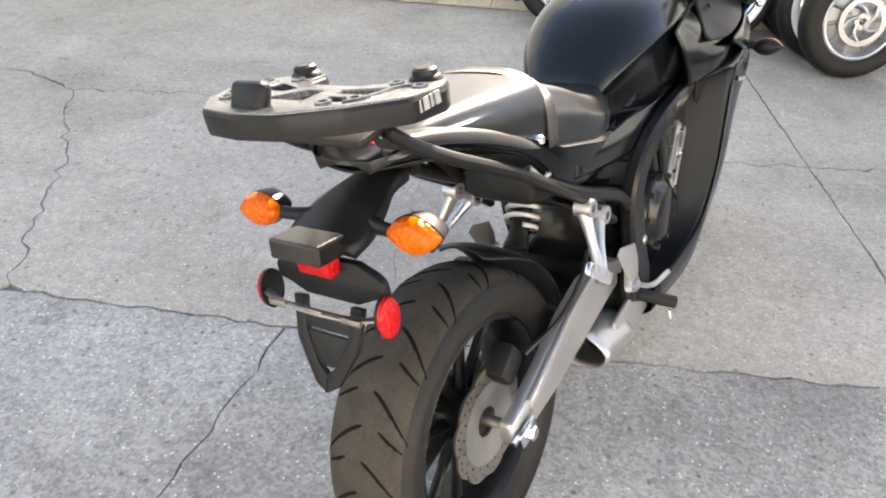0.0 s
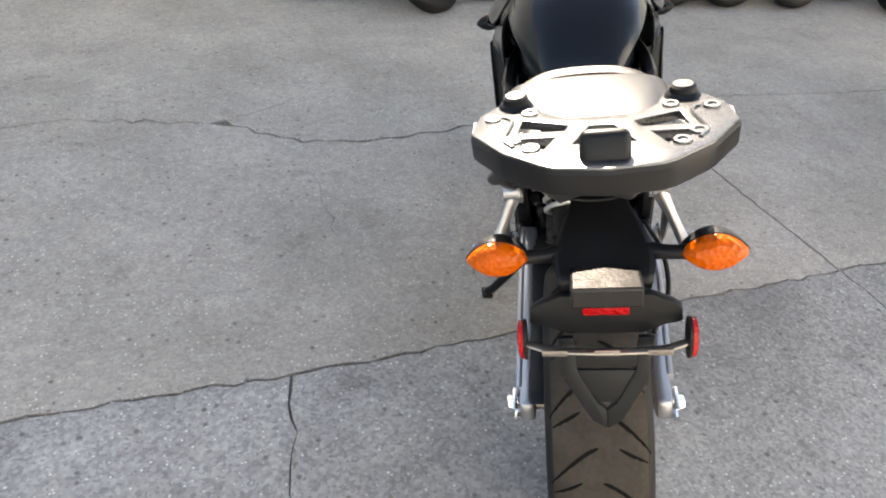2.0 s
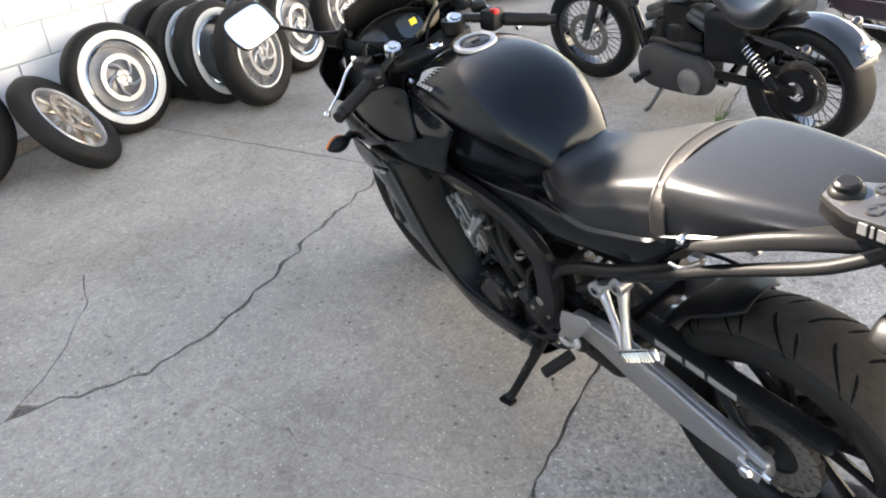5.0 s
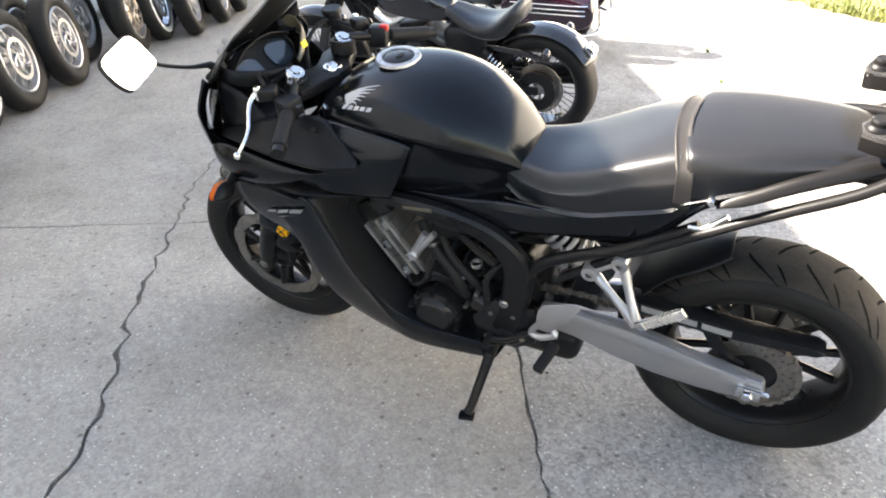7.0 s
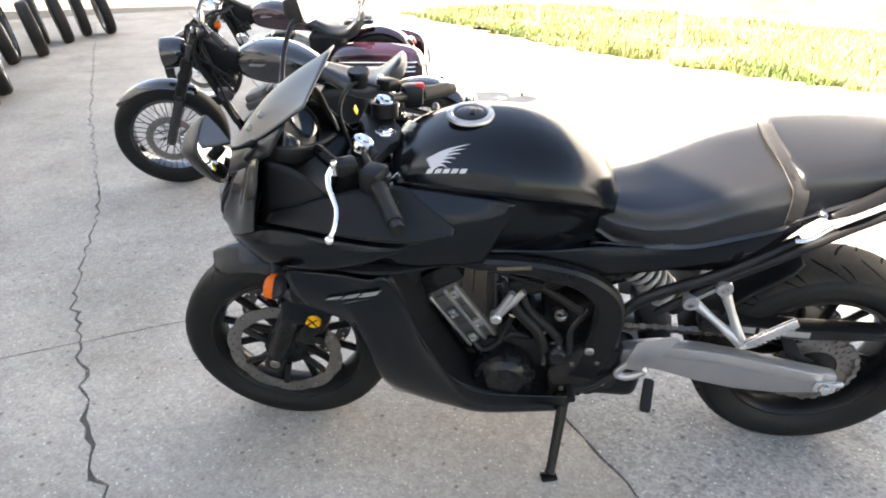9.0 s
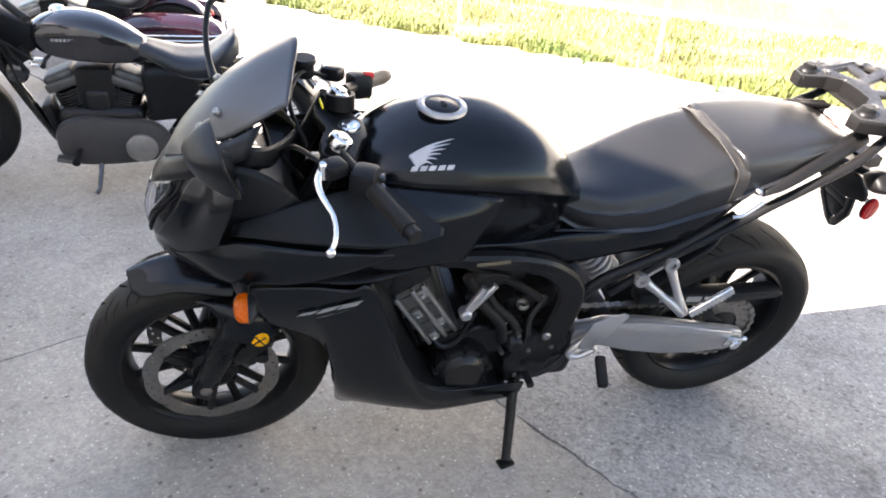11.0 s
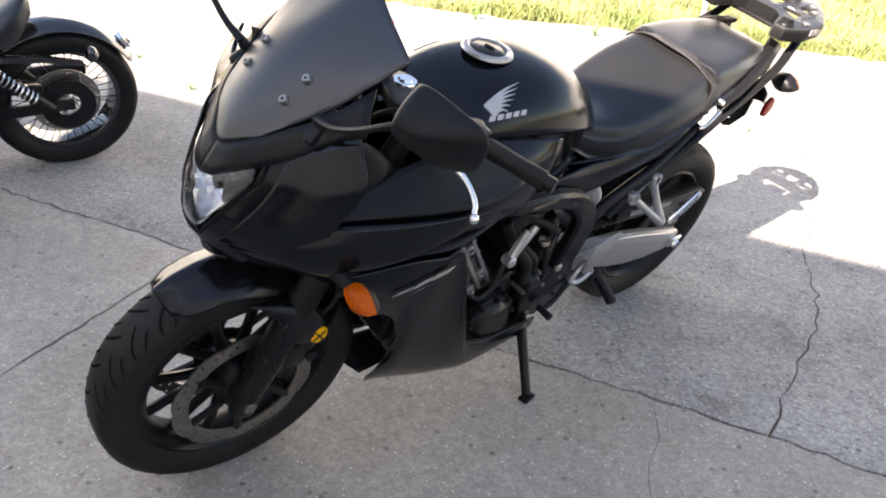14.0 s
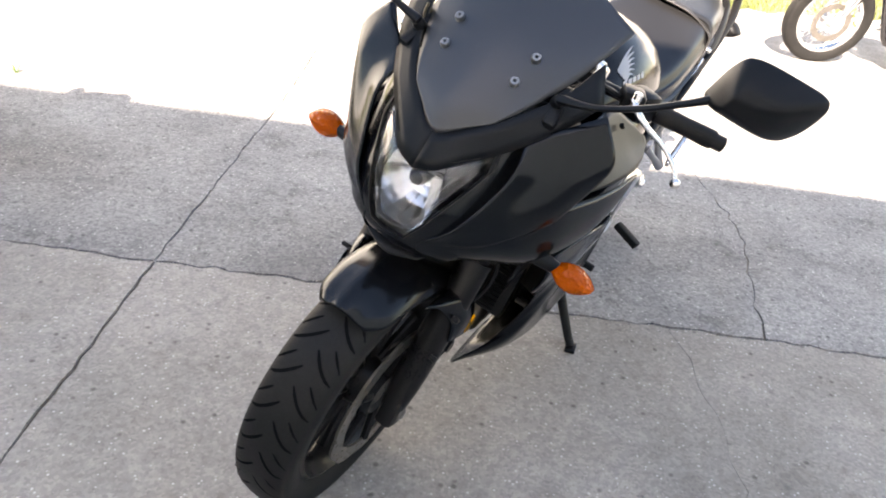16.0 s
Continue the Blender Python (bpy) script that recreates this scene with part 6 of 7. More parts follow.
        lathe([(0, s * 0.164), (0.009, s * 0.164)], 12, hg, at=(q[0], 0, q[2]))
    part("pillion_hanger", hg, "alloy", bike, "polished alloy pillion footrest hanger")
    pp = bmesh.new()
    box((0.12, 0.012, 0.024), (-0.508, s * 0.222, 0.545), (0, 38, 0), 0.004, pp)
    foot = part("pillion_peg", pp, "bright", bike, "folded alloy pillion peg")
    for k in range(9):
        part("ridge", box((0.004, 0.016, 0.022), (-0.475 - 0.0085 * k, s * 0.222, 0.519 + 0.0066 * k), (0, 38, 0), 0), "bright", foot)
part("swingarm_cross", box((0.07, 0.24, 0.07), (-0.30, 0, 0.385), (0, 0, 0), 0.015), "dark", bike)
part("axle", tube([(-0.706, -0.165, 0.303), (-0.706, 0.165, 0.303)], 0.011, 16), "steel", bike)

# drive side
gd = plate([(-0.39, 0.478), (-0.45, 0.476), (-0.64, 0.458), (-0.82, 0.452), (-0.84, 0.440), (-0.82, 0.428), (-0.66, 0.424), (-0.46, 0.436), (-0.39, 0.445)], 0.07, 0.118, 0.006)
guard = part("chain_guard", gd, "plastic", bike, "black chain guard")
lb = bmesh.new()
for x0, x1 in ((-0.45, -0.52), (-0.53, -0.575), (-0.585, -0.65)):
    plate([(x0, 0.470 - (x0 + 0.45) * -0.09), (x1, 0.470 - (x1 + 0.45) * -0.09), (x1, 0.452 - (x1 + 0.45) * -0.09), (x0, 0.452 - (x0 + 0.45) * -0.09)], 0.1185, 0.1195, 0, lb)
part("label", lb, "silverprint", guard, "worn silver warning label", smooth=0)
ch = bmesh.new()
path = [(-0.20, 0.42), (-0.706 - 0.01, 0.297 + 0.104)] + [(-0.706 + 0.104 * math.cos(a), 0.297 + 0.104 * math.sin(a)) for a in (math.radians(q) for q in range(110, 271, 16))] + [(-0.20, 0.32)]
pts = []
for a, b in zip(path, path[1:]):
    a, b = Vector(a), Vector(b)
    k = max(1, round((b - a).length / 0.0159))
    pts += [(a + (b - a) * i / k, (b - a).normalized()) for i in range(k)]
for i, (p, d) in enumerate(pts):
    box((0.0145, 0.014 if i % 2 else 0.020, 0.012), (p.x, 0.081, p.y), (0, -math.degrees(math.atan2(d.y, d.x)), 0), 0.0, ch)
part("chain", ch, "steel", bike, "drive chain", smooth=0)
part("inner_arm_guard", plate([(-0.57, 0.46), (-0.60, 0.455), (-0.66, 0.36), (-0.69, 0.345), (-0.65, 0.345), (-0.61, 0.38)], 0.10, 0.112, 0.003), "plastic", bike)
hug = skin([[arc(0.318, a, -w, RA), arc(0.328, a, -w * 0.6, RA), arc(0.333, a, 0, RA), arc(0.328, a, w * 0.6, RA), arc(0.318, a, w, RA)] for a, w in ((74, 0.05), (69, 0.072), (63, 0.084), (48, 0.09), (28, 0.09), (10, 0.085))], 22, 14)
part("rear_hugger", hug, "plastic", bike, "black rear tyre hugger", solid=0.004)
cal = box((0.07, 0.05, 0.06), (-0.655, -0.085, 0.405), (0, -35, 0), 0.012)
part("rear_caliper", cal, "dark", bike, "black rear brake caliper")
part("rear_brake_hose", tube([(-0.63, -0.12, 0.42), (-0.55, -0.155, 0.455), (-0.45, -0.155, 0.485), (-0.36, -0.13, 0.50)], 0.005, 8), "dark", bike)
sp = bmesh.new()
turns, p0, p1 = 6, Vector((-0.225, 0.06, 0.605)), Vector((-0.315, 0.05, 0.505))
ax = (p1 - p0).normalized()
u = ax.orthogonal().normalized()
v = ax.cross(u)
tube([p0 + (p1 - p0) * (i / 96) + (u * math.cos(2 * math.pi * turns * i / 96) + v * math.sin(2 * math.pi * turns * i / 96)) * 0.036 for i in range(97)], 0.0062, 8, 97, sp)
shock = part("shock_spring", sp, "galv", bike, "pale grey coil spring")
dm = tube([p0 - ax * 0.03, p0, p1, p1 + ax * 0.05], [0.03, 0.024, 0.022, 0.03], 18)
part("damper", dm, "dark", shock)

# Unseen filler boxes, added to darken the gaps under tank and seat.
part("airbox_infill", box((0.30, 0.19, 0.12), (0.03, 0, 0.66), (0, 8, 0), 0.03), "plastic", bike)
part("battery_infill", box((0.34, 0.17, 0.14), (-0.30, 0, 0.67), (0, 14, 0), 0.03), "plastic", bike)
part("inner_fender", skin([[(-0.13, -0.09, 0.56), (-0.14, 0, 0.56), (-0.13, 0.09, 0.56)], [(-0.20, -0.095, 0.52), (-0.21, 0, 0.52), (-0.20, 0.03, 0.52)], [(-0.36, -0.10, 0.60), (-0.36, 0, 0.61), (-0.36, 0.02, 0.60)]], 8, 6), "plastic", bike, solid=0.004)
# side stand
stand = part("side_stand", tube([(-0.085, 0.13, 0.265), (-0.078, 0.165, 0.215), (-0.055, 0.255, 0.105), (-0.047, 0.28, 0.08)], [0.02, 0.015, 0.0125, 0.013], 12), "spar", bike, "black side stand, folded out")
ft = part("stand_foot", box((0.042, 0.030, 0.012), (-0.046, 0.284, 0.074), (-LEANING + 26, 0, 12), 0.004), "spar", stand)
part("stand_spring", tube([(-0.078, 0.15, 0.262), (-0.068, 0.19, 0.20)], 0.006, 8), "dark", stand)

# engine
eng = tagged(new("engine"), "satin black four cylinder engine with silver fins")
eng.parent = bike
cc = bmesh.new()
box((0.36, 0.25, 0.19), (-0.03, 0, 0.315), (0, 0, 0), 0.03, cc)
box((0.20, 0.20, 0.16), (-0.10, 0, 0.42), (0, 20, 0), 0.03, cc)
box((0.14, 0.22, 0.10), (0.10, 0, 0.38), (0, 32, 0), 0.02, cc)
part("crankcase", cc, "engine", eng)
tilt = pose(0.178, 0, 0.495, 0, 32)
cyl = part("cylinder_block", box((0.088, 0.268, 0.19), (0, 0, 0), bevel=0.008), "darkcast", eng, "silver cast cylinder block")
cyl.matrix_local = tilt
for k in range(4):
    part("fin", box((0.096, 0.276, 0.007), (0, 0, -0.075 + 0.05 * k), bevel=0.003), "darkcast", cyl)
for s in (1, -1):
    for x in (-0.036, -0.008, 0.034):
        part("rib", box((0.012, 0.014, 0.186), (x, s * 0.138, 0.0), bevel=0.005), "cast", cyl)
    for x, z in ((-0.022, 0.07), (0.014, 0.02), (-0.022, -0.035), (0.014, -0.07)):
        part("boss", box((0.022, 0.018, 0.026), (x, s * 0.137, z), bevel=0.004), "cast", cyl)
        part("bolt", lathe([(0, s * 0.153), (0.005, s * 0.153), (0.006, s * 0.149), (0.006, s * 0.14)], 8, at=(x, 0, z)), "bright", cyl)
hd = bmesh.new()
box((0.12, 0.27, 0.06), (0.235, 0, 0.60), (0, 32, 0), 0.014, hd)
part("cam_cover", hd, "engine", eng)
for s in (1, -1):
    cv = lathe([(0, s * 0.185), (0.045, s * 0.185), (0.055, s * 0.178), (0.06, s * 0.17), (0.072, s * 0.165), (0.076, s * 0.155), (0.076, s * 0.12)], 40, at=(0.075, 0, 0.315) if s > 0 else (-0.02, 0, 0.44))
    if s < 0:
        bmesh.ops.scale(cv, vec=(1.25, 1, 1.25), verts=cv.verts, space=Matrix.Translation((0.02, 0, -0.44)))
    c = part("clutch_cover" if s < 0 else "generator_cover", cv, "engine", eng, "round black engine cover")
    for k in range(9):
        a = 2 * math.pi * k / 9 + 0.2
        q = (0.075 + 0.07 * math.cos(a), 0.315 + 0.07 * math.sin(a)) if s > 0 else (-0.02 + 0.088 * math.cos(a), 0.44 + 0.088 * math.sin(a))
        part("cover_bolt", lathe([(0, s * 0.176), (0.006, s * 0.176), (0.0075, s * 0.17), (0.0075, s * 0.15)], 8, at=(q[0], 0, q[1])), "dark", c)
for k, (p, r) in enumerate((([(0.09, 0.13, 0.60), (0.05, 0.15, 0.53), (0.0, 0.16, 0.47), (-0.02, 0.15, 0.40)], 0.013), ([(0.05, 0.12, 0.58), (0.02, 0.14, 0.52), (-0.03, 0.15, 0.47), (-0.06, 0.14, 0.42)], 0.011), ([(0.0, 0.12, 0.58), (-0.05, 0.14, 0.56), (-0.10, 0.14, 0.52)], 0.010))):
    part("hose", tube(p, r, 12), "rubber", eng, "black rubber hose")
    part("hose", tube(flip(p), r, 12), "rubber", eng, "black rubber hose")
for p, r in (([(0.16, 0.13, 0.42), (0.13, 0.155, 0.40), (0.09, 0.155, 0.43), (0.06, 0.14, 0.50)], 0.008), ([(0.02, 0.145, 0.44), (0.06, 0.16, 0.46), (0.09, 0.15, 0.42)], 0.007), ([(-0.04, 0.15, 0.36), (-0.08, 0.16, 0.40), (-0.08, 0.15, 0.47), (-0.12, 0.13, 0.52)], 0.009), ([(0.12, 0.13, 0.64), (0.06, 0.15, 0.63), (-0.01, 0.14, 0.60)], 0.006)):
    part("wire_loom", tube(p, r, 10), "engine", eng, "taped black wire loom")
    part("wire_loom", tube(flip(p), r, 10), "engine", eng, "taped black wire loom")
for x, z in ((0.03, 0.50), (-0.01, 0.455), (0.06, 0.545), (-0.055, 0.505)):
    part("hose_clamp", lathe([(0.0135, 0.012), (0.0150, 0.010), (0.0150, 0.002), (0.0135, 0.0)], 16, at=(x, 0.146, z), axis="Z"), "steel", eng, "steel hose clamp")
part("starter_motor", lathe([(0, 0.11), (0.025, 0.11), (0.031, 0.10), (0.031, -0.02)], 24, at=(-0.045, 0, 0.475)), "engine", eng, "black starter motor")
part("coolant_pump", lathe([(0, 0.168), (0.018, 0.168), (0.026, 0.16), (0.03, 0.145), (0.036, 0.14), (0.036, 0.11)], 24, at=(-0.055, 0, 0.385)), "engine", eng, "round coolant pump housing")
for x, z in ((-0.055, 0.425), (-0.09, 0.37), (-0.02, 0.37), (-0.15, 0.375), (-0.17, 0.30), (-0.07, 0.28), (0.0, 0.25), (0.15, 0.26)):
    part("bolt", lathe([(0, 0.17), (0.005, 0.17), (0.0065, 0.166), (0.0065, 0.12)], 8, at=(x, 0, z)), "steel", eng)
tb = bmesh.new()
for k in range(4):
    tube([(0.06, -0.11 + 0.073 * k, 0.57), (-0.06, -0.11 + 0.073 * k, 0.62)], 0.028, 14, bm=tb)
box((0.09, 0.25, 0.05), (-0.01, 0, 0.585), (0, 20, 0), 0.01, tb)
part("throttle_bodies", tb, "dark", eng)
lk = bmesh.new()
tube([(0.098, 0.178, 0.53), (0.06, 0.172, 0.60)], [0.011, 0.009], 12, bm=lk)
tube([(0.098, 0.178, 0.53), (0.035, 0.172, 0.605)], [0.010, 0.008], 12, bm=lk)
lathe([(0.0, 0.192), (0.010, 0.192), (0.014, 0.188), (0.014, 0.165)], 18, lk, at=(0.098, 0, 0.53))
part("engine_mount", lk, "alloy", eng, "silver V-shaped engine mount")
for k in range(4):
    yk = -0.105 + 0.07 * k
    part("header_pipe", tube([(0.26, yk, 0.53), (0.325, yk * 0.95, 0.46), (0.32, yk * 0.8, 0.30), (0.25, yk * 0.6, 0.20), (0.12, yk * 0.5, 0.175), (0.0, yk * 0.4, 0.17)], 0.019, 12), "steel", eng, "heat-tinted header pipe")
part("sprocket_cover", plate([(-0.10, 0.42), (-0.19, 0.40), (-0.205, 0.32), (-0.15, 0.26), (-0.04, 0.25), (-0.03, 0.34)], 0.125, 0.165, 0.012), "engine", eng)
ex = tagged(new("exhaust"), "stubby under-engine exhaust with a silver tip")
ex.parent = bike
part("muffler", box((0.30, 0.22, 0.11), (-0.14, -0.03, 0.205), (0, -4, 0), 0.035, seg=4), "dark", ex, "black muffler box")
tp = skin([[(x, -0.12 + y, z) for y, z in ((-0.055, 0.0 + zc), (0.0, 0.045 + zc), (0.045, 0.02 + zc), (0.035, -0.04 + zc), (-0.03, -0.045 + zc))] for x, zc in ((-0.22, 0.225), (-0.30, 0.243), (-0.385, 0.262))], 8, 24, wrap=True)
part("tip", tp, "alloy", ex, "silver angular exhaust tip", solid=0.006)
part("shield", box((0.20, 0.012, 0.10), (-0.19, -0.152, 0.245), (0, -6, 0), 0.006), "alloy", ex)
part("brake_pedal", tube([(-0.23, -0.17, 0.36), (-0.15, -0.19, 0.31), (-0.06, -0.2, 0.30)], 0.007, 8), "alloy", bike)
part("gear_lever", tube([(-0.20, 0.17, 0.345), (-0.14, 0.185, 0.31), (-0.09, 0.195, 0.305)], 0.007, 8), "dark", bike)
part("gear_toe", tube([(-0.09, 0.18, 0.305), (-0.09, 0.225, 0.305)], 0.010, 10), "rubber", bike)

# ---- loose wheels along the wall ----


def loose_wheel(kind, label, R=0.295, w=0.125):
    """A spare motorcycle wheel: tyre, rim, hub and slotted brake disc; its face looks along -y, its foot at the origin."""
    root = thing("spare_wheel", Matrix(), label, "wheel", "spare wheels along the wall")
    rr = R * 0.66
    part("tyre", tyre_bm(R, w, rr, 0.6, 64), "rubber", root).location = (0, 0, R)
    if kind == "white":
        wb = lathe([(rr + 0.008, -w * 0.46), (rr + 0.018, -w * 0.497 - 0.002), (rr + 0.034, -w * 0.503 - 0.002), (rr + 0.048, -w * 0.500 - 0.001), (rr + 0.052, -w * 0.494)], 64)
        part("whitewall", wb, "whitewall", root, "white tyre band").location = (0, 0, R)
    h = w * 0.4
    metal = "rusty" if kind == "rust" else "chrome"
    rim = bmesh.new()
    lathe([(rr + 0.006, -h), (rr - 0.002, -h - 0.006), (rr - 0.012, -h - 0.002), (rr - 0.02, -h * 0.5), (rr - 0.03, 0), (rr - 0.02, h * 0.5), (rr - 0.002, h + 0.006), (rr + 0.006, h)], 64, rim, closed=True)
    part("rim", rim, "alloy" if kind != "white" else "chrome", root, "dulled chrome rim").location = (0, 0, R)
    metal = metal if kind != "white" else "alloy"
    hub = bmesh.new()
    lathe([(0, -0.06), (0.014, -0.06), (0.016, -0.05), (0.035, -0.05), (0.04, -0.04), (0.04, 0.04), (0, 0.04)], 28, hub)
    hb = part("hub", hub, metal, root)
    hb.location = (0, 0, R)
    n = 9 if kind == "rust" else 10
    part("wheel_disc", lathe([(rr - 0.02, 0.012), (rr - 0.03, -0.006), (rr - 0.06, -0.016), (0.1, -0.024), (0.06, -0.038), (0.03, -0.04)], 60), "dulled" if kind != "rust" else metal, hb, "dull grey dished wheel centre")
    if kind != "white":
        for k in range(n):
            a = 2 * math.pi * k / n
            part("spoke", tube([(0.05 * math.cos(a), -0.030, 0.05 * math.sin(a)), ((rr - 0.015) * math.cos(a + 0.16), -0.010, (rr - 0.015) * math.sin(a + 0.16))], [0.010, 0.012], 8), metal if kind == "rust" else "dulled", hb)
    dk = bmesh.new()
    lathe([(0.098, -0.062), (0.125, -0.062), (0.125, -0.057), (0.098, -0.057)], 48, dk, closed=True)
    for k in range(5):
        a = 2 * math.pi * k / 5
        pts = [((0.03 + 0.068 * u) * math.cos(a + 0.9 * u), -0.06, (0.03 + 0.068 * u) * math.sin(a + 0.9 * u)) for u in (0, 0.33, 0.66, 1)]
        tube(pts, 0.0095, 8, 8, dk)
    lathe([(0.02, -0.064), (0.042, -0.064), (0.042, -0.056), (0.02, -0.056)], 32, dk, closed=True)
    part("brake_disc", dk, "rusty" if kind == "rust" else "alloy", root, "swirl-spoked steel brake disc").location = (0, 0, R)
    return root


def lay(x, y, yaw=0.0, lean=11.0):
    return pose(x, y, 0.002, 0, 0, yaw) @ pose(0, 0, 0, -lean)


MASTER = {"rust": loose_wheel("rust", "black spare wheel with a rusty cast centre against the wall"),
          "white": loose_wheel("white", "whitewall spare wheel with a chrome rim against the wall"),
          "cast": loose_wheel("cast", "black spare motorcycle wheel with bright cast spokes and slotted disc"),
          "thin": loose_wheel("rust", "narrow black spare motorcycle wheel, fallen over sideways", 0.285, 0.09)}
SPARE = (("rust", 0.60, 4.85, -4, 13), ("thin", 1.16, 4.55, 38, 40), ("white", 1.49, 4.75, -6, 15),
         ("cast", 2.04, 4.99, 4, 7), ("white", 2.06, 4.80, 2, 8), ("white", 2.07, 4.60, 3, 9), ("cast", 2.11, 4.34, 6, 10),
         ("cast", 2.70, 4.97, 0, 8), ("white", 2.72, 4.72, 3, 10), ("white", 2.76, 4.55, 4, 12),
         ("cast", 3.16, 4.94, 0, 8), ("white", 3.18, 4.72, 4, 10), ("cast", 3.20, 4.50, 4, 11),
         ("cast", 3.68, 4.92, 3, 9), ("rust", 3.72, 4.70, 2, 10), ("cast", 3.74, 4.45, 5, 10),
         ("white", 4.30, 4.85, 0, 10), ("cast", 4.34, 4.60, 0, 10), ("rust", 4.60, 4.30, 6, 10),
         ("cast", 4.98, 4.50, 2, 10), ("white", 5.02, 4.24, 3, 11), ("cast", 5.20, 4.02, 6, 12), ("rust", 5.56, 4.38, 0, 10), ("cast", 5.62, 4.14, 4, 11), ("cast", 5.68, 3.90, 6, 12),
         ("white", 6.16, 4.40, 0, 10), ("cast", 6.16, 4.14, 5, 11), ("cast", 6.2, 3.86, 7, 12), ("cast", 6.84, 4.36, 0, 10), ("cast", 6.88, 4.09, 6, 12), ("rust", 7.72, 4.20, 0, 10), ("white", 7.78, 3.94, 8, 14),
         ("cast", 8.12, 3.96, 4, 10), ("cast", 8.17, 3.69, 8, 12), ("cast", 9.04, 3.73, 4, 10), ("rust", 9.09, 3.47, 8, 12), ("cast", 9.6, 3.28, 6, 10), ("cast", 9.66, 3.0, 10, 12))
used = set()
for kind, x, y, yaw, lean in SPARE:
    if kind in used:
        copy_thing(MASTER[kind], lay(x, y, yaw, lean))
    else:
        MASTER[kind].matrix_world = lay(x, y, yaw, lean)
        used.add(kind)

# ---- other motorcycles ----


def wire_wheel(name, parent, at, R, w, rim_mat="chrome", spokes=40, disc=True):
    """A spoked wheel with its tyre, rim, spokes, hub and brake disc."""
    hub = tagged(new(name), "wire spoked wheel with a black tyre")
    hub.parent = parent
    hub.location = at
    rr = R * 0.72
    part("tyre", tyre_bm(R, w, rr, 0.55, 64), "rubber", hub)
    part("rim", lathe([(rr + 0.005, w * 0.36), (rr - 0.012, w * 0.3), (rr - 0.016, 0), (rr - 0.012, -w * 0.3), (rr + 0.005, -w * 0.36)], 56), rim_mat, hub, solid=0.004)
    sp = bmesh.new()
    for k in range(spokes):
        a = 2 * math.pi * k / spokes
        b = a + (0.5 if k % 2 else -0.5)
        y = 0.035 if k % 4 < 2 else -0.035
        tube([(0.035 * math.cos(b), y, 0.035 * math.sin(b)), ((rr - 0.014) * math.cos(a), 0, (rr - 0.014) * math.sin(a))], 0.0022, 5, bm=sp)
    tagged(part("spokes", sp, "chrome" if rim_mat == "chrome" else "dark", hub, smooth=0), kind="stuff")
    part("hub", lathe([(0, 0.06), (0.02, 0.06), (0.036, 0.045), (0.026, 0.03), (0.026, -0.03), (0.036, -0.045), (0.02, -0.06), (0, -0.06)], 24), "alloy", hub)
    if disc:
        part("brake_disc", petal_disc(0.1, 0.14, 0.055, 0.005, 6, 0.0), "steel", hub, "drilled brake disc")
    return hub


def arcs(c, r, a0, a1, widths, drop=0.03):
    out = []
    n = len(widths)
    for i, w in enumerate(widths):
        a = math.radians(a0 + (a1 - a0) * i / (n - 1))
        out.append([(c[0] + (r - drop * abs(u) ** 3) * math.cos(a), w * u, c[2] + (r - drop * abs(u) ** 3) * math.sin(a)) for u in (-1, -0.8, -0.4, 0, 0.4, 0.8, 1)])
    return out


